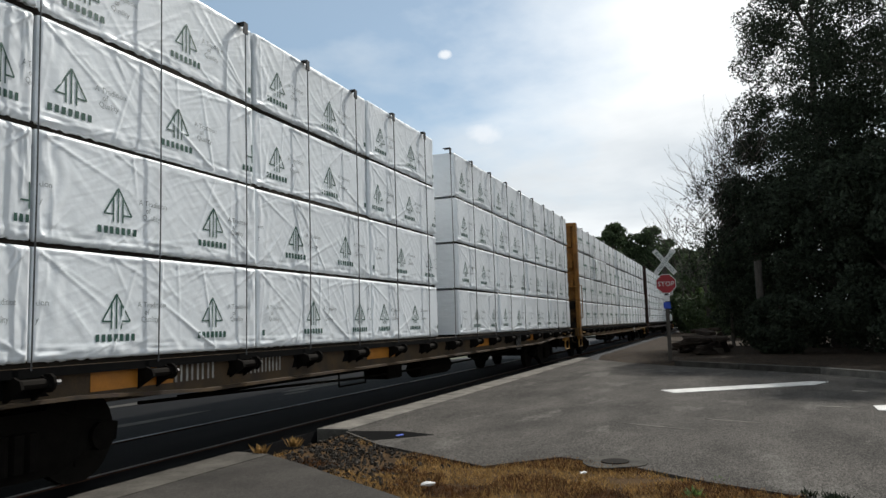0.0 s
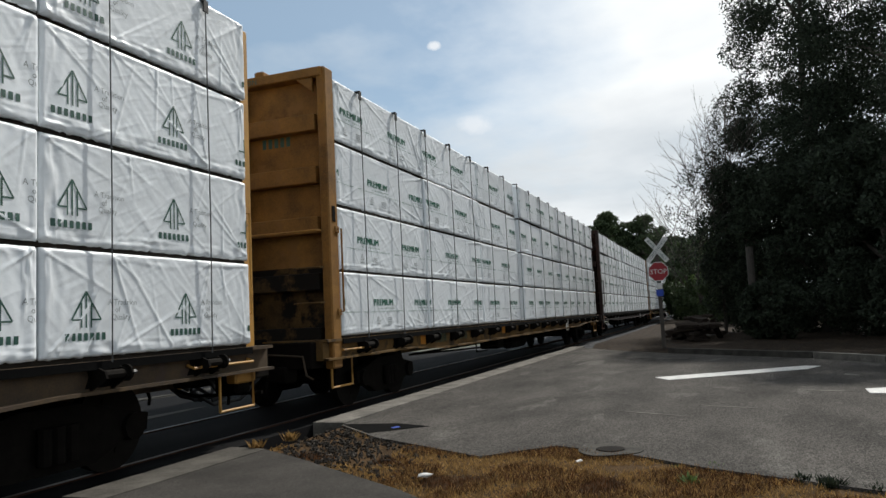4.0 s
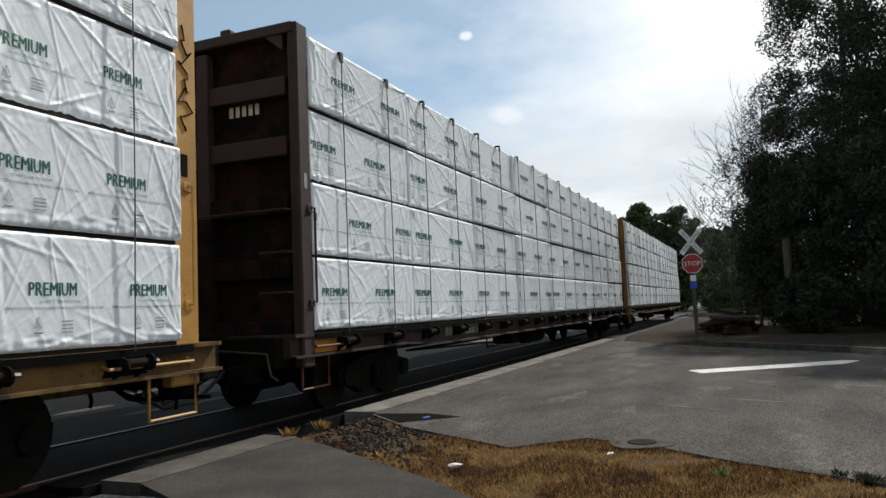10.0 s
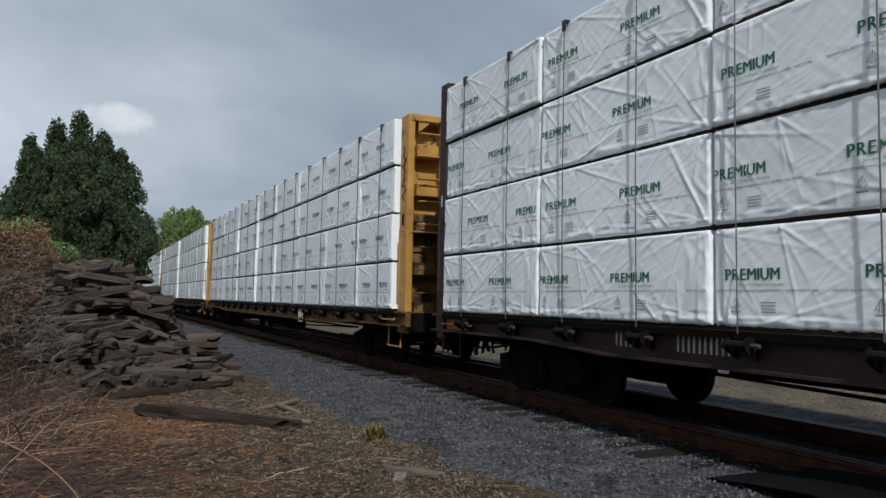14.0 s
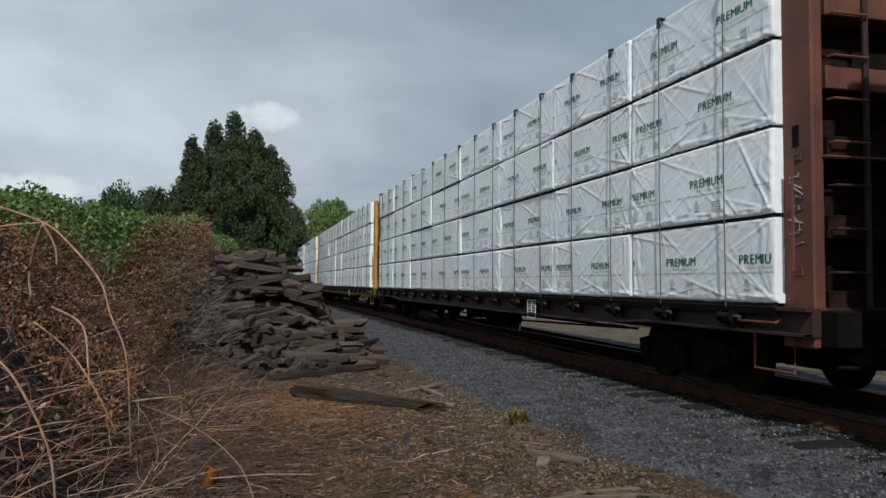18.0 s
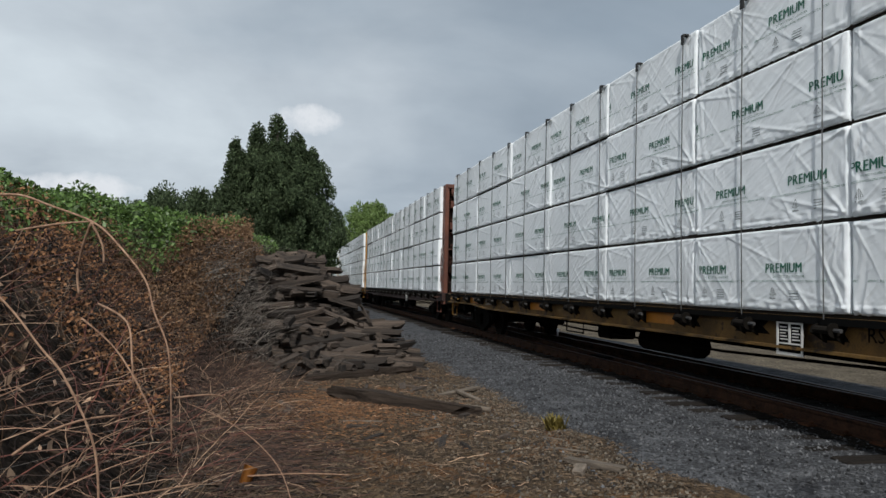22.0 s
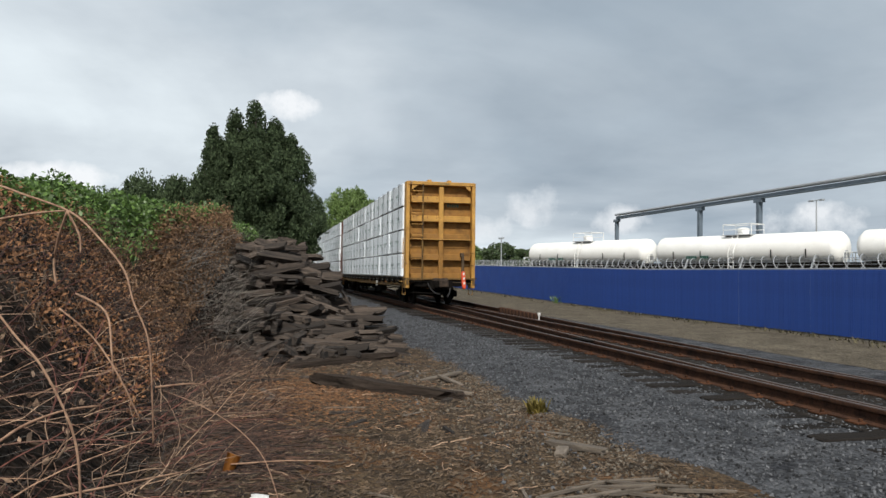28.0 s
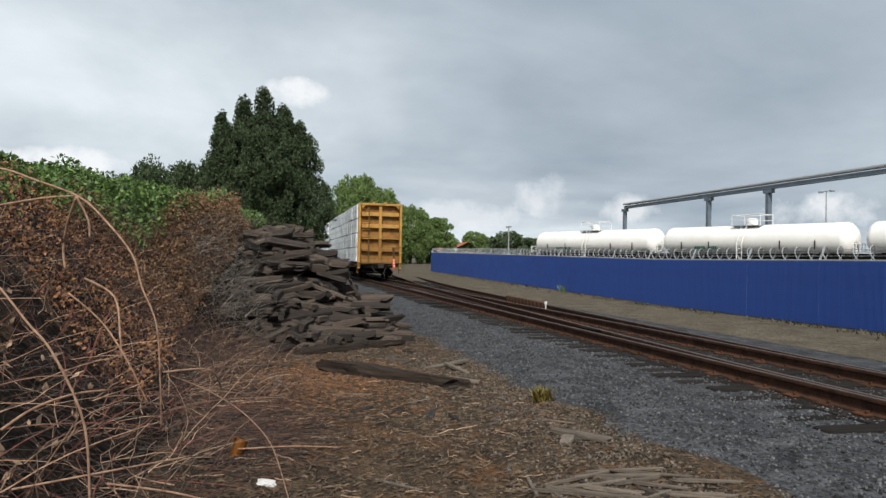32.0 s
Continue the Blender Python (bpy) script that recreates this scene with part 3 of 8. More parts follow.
# black sheet added where the ground lies in the shade of the cars
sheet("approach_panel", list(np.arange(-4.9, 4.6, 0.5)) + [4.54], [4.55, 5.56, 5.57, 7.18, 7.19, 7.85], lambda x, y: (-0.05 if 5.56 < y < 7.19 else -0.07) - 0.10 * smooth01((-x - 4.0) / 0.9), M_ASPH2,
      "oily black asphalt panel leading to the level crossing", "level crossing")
# level crossing and road
bm = bmesh.new()
poly_slab(bm, [(8.6, 4.62), (7.75, 3.75), (6.75, 2.2), (7.35, 1.6), (7.0, 0.9), (6.45, 0.2), (5.8, -0.95), (3.2, -7), (-2, -24), (6, -24), (12.5, -8), (16.6, -2.9), (18.4, -1.8), (21.9, 1.5), (23.8, 3.0), (27.0, 5.0), (27.0, 5.02)], -0.25, 0.0)
tagged(part("road", bm, M_ASPHALT), "worn grey asphalt road leading to the level crossing", "road", kind="structure")
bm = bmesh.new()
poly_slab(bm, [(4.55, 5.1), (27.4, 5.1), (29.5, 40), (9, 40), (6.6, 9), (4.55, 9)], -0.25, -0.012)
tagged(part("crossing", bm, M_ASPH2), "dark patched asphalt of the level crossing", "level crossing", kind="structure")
bm = bmesh.new()
poly_slab(bm, [(4.72, 4.66), (6.88, 4.60), (6.5, 4.0), (6.0, 3.3), (5.4, 2.45), (4.9, 1.87), (3.9, 0.3), (2.2, -4), (0.9, -4), (2.2, 0.2), (3.6, 2.6), (4.2, 3.7)], -0.25, 0.006)
tagged(part("pavement", bm, M_PATCH), "smooth grey asphalt footpath beside the crossing", "footpath", kind="structure")
bm = bmesh.new()
poly_slab(bm, [(4.72, 4.66), (4.72, 5.09), (6.95, 5.09), (6.88, 4.60)], -0.25, 0.014)
tagged(part("kerb_slab", bm, M_GREYCONC), "old cracked concrete edge slab at the track", "kerb", kind="structure")
bm = bmesh.new()
x = 8.7
while x < 27:
    ln = random.uniform(1.6, 2.4)
    box(bm, x, min(27, x + ln) - 0.02, 4.63, 5.09, -0.25, 0.016 + random.uniform(-0.004, 0.006))
    x += ln
tagged(part("track_edge_slab", bm, M_PALECONC), "row of pale concrete edging along the crossing", "kerb", kind="structure")
# far kerb
bm = bmesh.new()
kp = [(12.9, -7.6), (16.75, -2.95), (18.5, -1.85), (22.0, 1.45)]
for a, b in zip(kp, kp[1:]):
    a, b = Vector((*a, 0)), Vector((*b, 0))
    d = (b - a)
    nrm = Vector((d.y, -d.x, 0)).normalized()
    n = max(1, int(d.length / 1.8))
    for i in range(n):
        p, q = a + d * (i / n) + d.normalized() * 0.02, a + d * ((i + 1) / n)
        pale = 16.5 < p.x < 17.4
        bk = bmesh.new() if pale else bm
        vs = [bk.verts.new(v + Vector((0, 0, z))) for z in (-0.2, 0.13) for v in (p, q, q + nrm * 0.2, p + nrm * 0.2)]
        for f_ in ((4, 5, 6, 7), (0, 1, 5, 4), (1, 2, 6, 5), (2, 3, 7, 6), (3, 0, 4, 7)):
            bk.faces.new([vs[k] for k in f_])
        if pale:
            bmesh.ops.recalc_face_normals(bk, faces=bk.faces)
            tagged(part("kerb_stone", bk, M_PALECONC), "pale newer kerb stone at the edge of the woods", "kerb", kind="structure")
bmesh.ops.recalc_face_normals(bm, faces=bm.faces)
tagged(part("kerb", bm, M_CONC), "weathered concrete kerb at the edge of the woods", "kerb", kind="structure")
sheet("wood_floor", [9, 13, 17, 19, 22, 25, 28, 34, 45, 70, 110], list(np.linspace(-40, 4.4, 34)),
      lambda x, y: 0.02 + 0.05 * noise.noise((x * 0.3, y * 0.3, 2)) if (x - 16.6) * 0.62 - (y + 2.9) * 0.78 > 0.3 or x > 26.5 else -0.4,
      M_MULCH, "shaded bare earth under the trees", "earth")
bm = bmesh.new()
poly_slab(bm, [(13.9, 0.95), (14.45, 1.22), (16.4, -1.5), (16.25, -1.75), (15.6, -1.45)], 0.0, 0.006)
poly_slab(bm, [(11.55, -1.81), (12.1, -1.84), (12.45, -2.7), (11.4, -2.6)], 0.0, 0.006)
tagged(part("road_marking", bm, M_WHITELINE), "worn white painted line on the asphalt", "road marking")
# worn remnants of older markings and a pale wheel-polished streak
for x, y, ax, ay, an in ((14.3, -2.0, 0.10, 0.22, 20), (19.6, 1.2, 0.09, 0.5, 62), (20.4, 2.1, 0.08, 0.35, 60), (11.9, -1.35, 0.04, 0.35, 70), (9.6, 0.9, 0.03, 0.55, 60), (10.2, 0.0, 0.025, 0.4, 64)):
    bm = bmesh.new()
    rq = random.Random(int(x * 10))
    c, s = math.cos(radians(an)), math.sin(radians(an))
    pts = [(ax * math.sin(k * math.pi / 5) * rq.uniform(0.5, 1.1), ay * math.cos(k * math.pi / 5) * rq.uniform(0.8, 1.1)) for k in range(10)]
    poly_slab(bm, [(x + p * s + q * c, y - p * c + q * s) for p, q in pts], 0.0, 0.005)
    tagged(part("worn_marking", bm, M_PALECONC), "worn pale remnant of a road marking", "road marking")
# drop in the road's edge with a dark recess, and the grass wedge
bm = bmesh.new()
poly_slab(bm, [(8.66, 4.62), (8.0, 3.95), (8.53, 3.39), (8.75, 3.9)], 0.0, 0.005)
tagged(part("asphalt_patch", bm, M_TAR), "fresh black tar patch at the road edge", "tar patch")
bm = bmesh.new()
poly_slab(bm, [(8.38, 3.83), (8.33, 3.77), (8.43, 3.73), (8.50, 3.79)], 0.005, 0.009)
tagged(part("paint_mark", bm, M_BLUEMARK), "small blue spray-paint survey mark on the asphalt", "paint mark")
WEDGE = [(8.6, 4.62), (6.92, 4.6), (6.5, 4.0), (6.0, 3.3), (5.4, 2.45), (4.9, 1.87), (3.9, 0.3), (2.2, -4), (4.6, -4), (5.8, -0.95), (6.45, 0.2), (7.0, 0.9), (7.35, 1.6), (6.75, 2.2), (7.75, 3.75)]


def inside(p, pts):
    c = False
    for (x1, y1), (x2, y2) in zip(pts, pts[1:] + pts[:1]):
        if (y1 > p[1]) != (y2 > p[1]) and p[0] < (x2 - x1) * (p[1] - y1) / (y2 - y1) + x1:
            c = not c
    return c


bm = bmesh.new()
poly_slab(bm, WEDGE, -0.25, -0.025)
tagged(part("verge", bm, M_DRYGRASS), "dry brown grass verge between footpath and road", "grass verge", kind="structure")


def blades(n, region, z, hmin, hmax, wid, tone=0):
    r = np.random.RandomState(5 + tone)
    vs, fs = [], []
    while len(fs) < n:
        x, y = r.uniform(2, 9), r.uniform(-4, 5)
        if not inside((x, y), region) or noise.noise((x * 1.6, y * 1.6, 9 + tone)) < (-0.12 if tone else -0.34) + 0.65 * smooth01((y - 2.5) / 1.3):
            continue
        a, hh, lean = r.uniform(0, 6.28), r.uniform(hmin, hmax), r.uniform(0.3, 1.6)
        dx, dy = math.cos(a), math.sin(a)
        b = len(vs)
        vs += [(x - dy * wid, y + dx * wid, z), (x + dy * wid, y - dx * wid, z), (x + dx * hh * lean, y + dy * hh * lean, z + hh)]
        fs.append((b, b + 1, b + 2))
    return vs, fs


M_BLADE2 = mat("rotted_brown_grass", (0.13, 0.058, 0.022), (0.03, 0.016, 0.009), rough=0.95, spec=0.08, bump=0, island=0.5, translucent=0.2)
tagged(mesh_ob("brown_grass", *blades(36000, WEDGE, -0.025, 0.01, 0.06, 0.0035, 3), M_BLADE2), "matted rusty-brown dead grass", "grass", kind="stuff")
tagged(mesh_ob("dry_grass", *blades(48000, WEDGE, -0.025, 0.008, 0.05, 0.0035), M_BLADE), "matted straw-coloured dry grass", "grass", kind="stuff")

# odds and ends on the verge and road edge
bm = bmesh.new()
poly_slab(bm, [(7.15 + 0.30 * math.cos(a) * (1 + 0.15 * math.sin(3 * a)), 1.05 + 0.30 * math.sin(a)) for a in [k * math.pi / 8 for k in range(16)]], 0.0, 0.008)
tagged(part("concrete_patch", bm, M_CONC), "pale round concrete patch around a cover", "concrete patch")
bm = bmesh.new()
tube(bm, [(7.15, 1.05, 0.008), (7.15, 1.05, 0.016)], 0.13, 20)
tagged(part("valve_cover", bm, M_WHEEL), "small round iron valve cover in the road", "valve cover")

# pale thin patches laid on the crossing
rq = random.Random(17)
for i in range(12):
    x, y = rq.uniform(8, 20), rq.uniform(7.5, 11.5)
    bm = bmesh.new()
    n = 9
    ax, ay = rq.uniform(0.5, 1.6), rq.uniform(0.08, 0.25)
    poly_slab(bm, [(x + ax * math.cos(k * 2 * math.pi / n) * rq.uniform(0.6, 1.1), y + ay * math.sin(k * 2 * math.pi / n) * rq.uniform(0.6, 1.2)) for k in range(n)], -0.02, -0.008)
    tagged(part("dust_patch", bm, M_CONC), "pale dusty patch on the dark crossing", "dust patch")


# ---------------------------------------------------------------- track
def rail_profile():
    """Half outline of a rail: (offset, height below the head)."""
    return [(-0.07, -0.172), (0.07, -0.172), (0.07, -0.158), (0.012, -0.142), (0.009, -0.05), (0.036, -0.036), (0.036, -0.006), (0.028, 0.0),
            (-0.028, 0.0), (-0.036, -0.006), (-0.036, -0.036), (-0.009, -0.05), (-0.012, -0.142), (-0.07, -0.158)]


def rail(pts, parent):
    """A rail swept along points on its head; the running surface is a part of its own."""
    pr = rail_profile()
    vs, fs = [], []
    for i, p in enumerate(pts):
        d = (Vector(pts[min(i + 1, len(pts) - 1)]) - Vector(pts[max(i - 1, 0)]))
        nx, ny = -d.y / d.length, d.x / d.length
        vs += [(p[0] + nx * o, p[1] + ny * o, p[2] + h_) for o, h_ in pr]
    n = len(pr)
    for i in range(len(pts) - 1):
        fs += [(i * n + k, i * n + (k + 1) % n, (i + 1) * n + (k + 1) % n, (i + 1) * n + k) for k in range(n)]
    body = mesh_ob("rail", vs, fs, M_RAIL, parent)
    vs, fs = [], []
    for i, p in enumerate(pts):
        d = (Vector(pts[min(i + 1, len(pts) - 1)]) - Vector(pts[max(i - 1, 0)]))
        nx, ny = -d.y / d.length, d.x / d.length
        vs += [(p[0] + nx * o, p[1] + ny * o, p[2] + 0.004) for o in (-0.027, 0.027)]
    fs = [(2 * i, 2 * i + 1, 2 * i + 3, 2 * i + 2) for i in range(len(pts) - 1)]
    mesh_ob("running_surface", vs, fs, M_RAILTOP, body, "dull worn top of the rail head")
    return body


track = tagged(empty("railway_track"), "rusty railway track with a turnout on grey ballast", "railway track", kind="structure")
for s in (-1, 1):
    rail([(-150, TY + s * RAIL_Y, 0), (4.5, TY + s * RAIL_Y, 0), (27, TY + s * RAIL_Y, 0), (180, TY + s * RAIL_Y, 0)], track)


def diverge(x):
    s = max(0.0, -6.0 - x)
    if s < 4:
        return s * s * 0.0065
    return 0.104 + (s - 4) * 0.052 + max(0.0, s - 30) * 0.04


xs = [-3.0 - 1.0 * i for i in range(17)] + [-20.0 - 2 * i for i in range(44)]
rail([(x, TY - RAIL_Y + 0.10 + diverge(x), 0.0) for x in xs], track)
rail([(x, TY + RAIL_Y + 0.10 + diverge(x), 0.0) for x in xs], track)
# check rails and the row of braces at the turnout
rail([(x, TY - RAIL_Y + 0.16, 0.0) for x in (-29, -33)], track)
bm = bmesh.new()
box(bm, -0.35, 0.35, -0.09, 0.09, -0.02, 0.012, 0.004)
pl = part("switch_plate", bm, M_STEEL, track, "dark steel plate between the rails")
pl.matrix_basis = pose(-13.9, TY - 0.45, -0.01, 0, 0, 4)
bm = bmesh.new()
box(bm, -0.10, 0.10, -0.16, 0.02, -0.17, 0.05, 0.01)
brace = None
for i in range(11):
    x = -21.9 - i * 0.42
    m = pose(x, TY + RAIL_Y + 0.16 + diverge(x), 0)
    if brace is None:
        brace = part("rail_brace", bm, M_RAIL, track, "rusty rail brace")
        brace.matrix_basis = m
    else:
        again(brace, track, m)
bm = bmesh.new()
tube(bm, [(0, 0, -0.2), (0, 0, 0.06)], 0.035, 8)
box(bm, -0.05, 0.05, -0.06, 0.06, 0.02, 0.13, 0.015)
ob = part("switch_marker", bm, M_WHITEP, track, "small white switch marker")
ob.matrix_basis = pose(-21.5, 7.86, 0) @ Matrix.Diagonal((0.65, 0.65, 0.8, 1))
# sleepers
bm = bmesh.new()
box(bm, -0.115, 0.115, 0, 1, -0.34, -0.172, 0.012)
tie = None
rt = random.Random(4)
x = 4.2
while x > -74:
    wide = 8.05 + diverge(x)
    y0 = 4.70 + rt.uniform(-0.14, 0.14)
    m = pose(x + rt.uniform(-0.04, 0.04), y0, 0.005 + rt.uniform(-0.014, 0.014), rt.uniform(-0.2, 0.2), rt.uniform(-2, 2), rt.uniform(-1.8, 1.8)) @ Matrix.Diagonal((1, wide - y0, 1, 1))
    if tie is None:
        tie = part("sleeper", bm, M_TIE, track)
        tie.matrix_basis = m
    else:
        again(tie, track, m)
    x -= 0.53
# spikes and tie plates on the near side
bm = bmesh.new()
box(bm, -0.09, 0.09, -0.17, 0.17, -0.175, -0.155, 0.004)
box(bm, -0.05, -0.02, 0.075, 0.105, -0.16, -0.125)
box(bm, 0.02, 0.05, -0.105, -0.075, -0.16, -0.125)
plate = None
x = 4.2
while x > -40:
    for s in (-1, 1):
        m = pose(x, TY + s * RAIL_Y, 0.004)
        if plate is None:
            plate = part("tie_plate", bm, M_RUST, track, "rusty spiked tie plate")
            plate.matrix_basis = m
        else:
            again(plate, track, m)
    x -= 0.53
# loose ballast stones
rs = np.random.RandomState(11)
oct_v = np.array([(1, 0, 0), (0, 1, 0), (-1, 0, 0), (0, -1, 0), (0, 0, 1), (0, 0, -1)], float)
oct_f = [(0, 1, 4), (1, 2, 4), (2, 3, 4), (3, 0, 4), (1, 0, 5), (2, 1, 5), (3, 2, 5), (0, 3, 5)]
vs, fs = [], []
for i in range(30000):
    x = -2.5 - 20 * rs.rand() ** 1.7
    y = rs.uniform(2.35, 8.3) if rs.rand() < 0.97 else rs.uniform(1.4, 2.6)
    sz = rs.uniform(0.007, 0.021)
    z = bed_z(x, y) if y > 2.4 else dirt_z(x, y)
    q = oct_v * (sz * rs.uniform(0.6, 1.3, 3)) @ np.array(Euler(rs.uniform(0, 6.28, 3)).to_matrix()) + (x, y, z + sz * 0.3)
    b = len(vs)
    vs += q.tolist()
    fs += [(b + i0, b + i1, b + i2) for i0, i1, i2 in oct_f]
tagged(mesh_ob("ballast_stones", vs, fs, M_STONE), "loose grey crushed ballast stones", "stones", kind="stuff")


# ---------------------------------------------------------------- lumber bundles
BH, BD = 0.872, 1.36     # height and depth of a pack
PL = 2.76                # its length before it is fitted to the car


class Wrap:
    """One wrinkled wrap: bulge(u, v) gives how far the face stands out."""

    def __init__(self, seed):
        r = random.Random(seed)
        self.seed = seed
        self.lines = []
        for _ in range(24):
            cx, cz = r.choice([(0.02, 0.04), (0.98, 0.04), (0.02, 0.96), (0.98, 0.96), (0.27, 0.98), (0.75, 0.98), (0.27, 0.02), (0.75, 0.02), (r.random(), 0.98), (r.random(), 0.02)])
            a = math.atan2(0.5 - cz, (0.5 - cx) * 2.6) + r.uniform(-0.75, 0.75)
            self.lines.append((cx * PL, cz * BH, math.cos(a), math.sin(a), r.uniform(0.006, 0.016), r.uniform(0.007, 0.015), r.uniform(0.5, 1.6)))
        for _ in range(7):
            u = r.choice([r.uniform(0.01, 0.06), r.uniform(0.94, 0.99), r.uniform(0.0, 1.0)])
            up_ = r.random() < 0.5
            a = (math.pi / 2 if up_ else -math.pi / 2) + r.uniform(-0.22, 0.22)
            self.lines.append((u * PL, 0.02 if up_ else BH - 0.02, math.cos(a), math.sin(a), r.uniform(0.006, 0.013), r.uniform(0.010, 0.018), r.uniform(0.4, 1.0)))

    def bulge(self, u, v):
        x, z = u * PL, v * BH
        d = 0.004 * noise.noise((x * 1.3, z * 1.6, self.seed)) + 0.0012 * noise.noise((x * 4 + z * 2, z * 5, self.seed + 5))
        for cx, cz, ca, sa, amp, wid, reach in self.lines:
            px, pz = x - cx, z - cz
            along = px * ca + pz * sa
            if along > 0:
                k = (-px * sa + pz * ca) / (wid + along * 0.012)
                if -3 < k < 3:
                    d += 0.62 * amp * math.exp(-k * k) * (1 - 0.75 * math.tanh(2.2 * k)) * max(0, 1 - along / reach)
        ex, ez = min(x, PL - x), min(z, BH - z)
        # puckers in the folded-over hem, and slack folds by the ends
        hem = smooth01((0.17 - z) / 0.13)
        if hem > 0:
            d += 0.011 * hem * noise.noise((x * 3.2 + z * 5, z * 26, self.seed + 11))
        top = smooth01((z - BH + 0.13) / 0.10)
        if top > 0:
            d += 0.008 * top * noise.noise((x * 4.5 - z * 3, z * 22, self.seed + 17))
        slack = smooth01((0.42 - ex) / 0.34)
        if slack > 0:
            d += 0.013 * slack * noise.noise((x * 11 + 2.2 * noise.noise((z * 3, self.seed, 1)), z * 1.7, self.seed + 23))
        d *= smooth01(ex / 0.04) * smooth01(ez / 0.04)
        d += 0.014 * noise.noise((x * 9, 0.3, self.seed)) * smooth01((0.12 - z) / 0.09)
        return d - 0.022 * (1 - smooth01(ex / 0.035)) ** 2 - 0.012 * (1 - smooth01(ez / 0.018))


def pack_mesh(name, seed):
    """A wrapped pack, its near face towards -y; x from 0 to PL."""
    wr = Wrap(seed)
    nx, nz = 184, 58
    verts, faces = [], []
    for j in range(nz + 1):
        for i in range(nx + 1):
            u, v = i / nx, j / nz
            sag = -0.02 * (1 if j == 0 else 0.4 if j == 1 else 0) * (0.5 + 0.8 * noise.noise((i * 0.25, seed, 0)))
            verts.append((0.012 + u * (PL - 0.024), -wr.bulge(u, v), 0.02 + v * BH + sag))
    n = nx + 1
    faces = [(j * n + i, j * n + i + 1, (j + 1) * n + i + 1, (j + 1) * n + i) for j in range(nz) for i in range(nx)]
    b = len(verts)
    verts += [(x, y, z) for z in (0.02, 0.02 + BH) for x, y in ((0.012, BD), (PL - 0.012, BD))]
    faces += [(b + 2, b + 3, b + 1, b)]
    faces += [tuple([j * n for j in range(nz + 1)] + [b + 2, b])]
    faces += [tuple([j * n + nx for j in range(nz, -1, -1)] + [b + 1, b + 3])]
    faces += [tuple([nz * n + i for i in range(nx + 1)] + [b + 3, b + 2])]
    faces += [tuple([i for i in range(nx, -1, -1)] + [b, b + 1])]
    me = bpy.data.meshes.new(name)
    me.from_pydata(verts, [], faces)
    me.update()
    for p in me.polygons:
        p.use_smooth = p.index < nz * nx
    me.materials.append(M_WRAP)
    return me, wr


def spaced(words, size, gap, wide=1.0):
    """Letters set one by one with even gaps, centred."""
    vs, fs, x = [], [], 0.0
    for ch in words:
        if ch == " ":
            x += size * 0.32
            continue
        if (ch, size) not in GLYPHS:
            GLYPHS[ch, size] = text_mesh(ch, size)
        gv, gf = GLYPHS[ch, size]
        lo, hi = min(p[0] for p in gv), max(p[0] for p in gv)
        b = len(vs)
        vs += [(x + (p[0] - lo) * wide, p[1]) for p in gv]
        fs += [tuple(b + k for k in q) for q in gf]
        x += (hi - lo) * wide + gap
    return [(p[0] - (x - gap) / 2, p[1]) for p in vs], fs


GLYPHS = {}
PREMIUM = spaced("PREMIUM", 0.148, 0.020, 0.95)
NOTE1 = spaced("DO NOT STORE OUTDOORS.", 0.034, 0.006)
NOTE2 = spaced("REMOVE ALL PROTECTIVE PACKAGING WHEN PRODUCT ENTERS THE STORE.", 0.032, 0.0045)
SLOGAN1, SLOGAN2, SLOGAN3 = text_mesh("A Tradition", 0.072), text_mesh("of", 0.072), text_mesh("Quality", 0.072)


def bars(x0, x1, z0, z1):
    return [(x0, z0), (x1, z0), (x1, z1), (x0, z1)], [(0, 1, 2, 3)]


def tree_mark(s):
    """Plain tree-shaped emblem: an open triangle with three stems."""
    vs, fs = [], []

    def quad(a, b, wd):
        d = Vector((b[0] - a[0], b[1] - a[1])).normalized()
        k = Vector((-d.y, d.x)) * wd
        i = len(vs)
        vs.extend([(a[0] - k.x, a[1] - k.y), (b[0] - k.x, b[1] - k.y), (b[0] + k.x, b[1] + k.y), (a[0] + k.x, a[1] + k.y)])
        fs.append((i, i + 1, i + 2, i + 3))

    quad((0, s), (-0.5 * s, 0.22 * s), 0.027 * s)
    quad((0, s), (0.5 * s, 0.22 * s), 0.027 * s)
    quad((-0.5 * s, 0.22 * s), (-0.17 * s, 0.22 * s), 0.024 * s)
    quad((0.5 * s, 0.22 * s), (0.17 * s, 0.22 * s), 0.024 * s)
    quad((-0.17 * s, 0), (-0.17 * s, 0.70 * s), 0.027 * s)
    quad((0.17 * s, 0), (0.17 * s, 0.70 * s), 0.027 * s)
    quad((0, 0), (0, 0.95 * s), 0.027 * s)
    return vs, fs


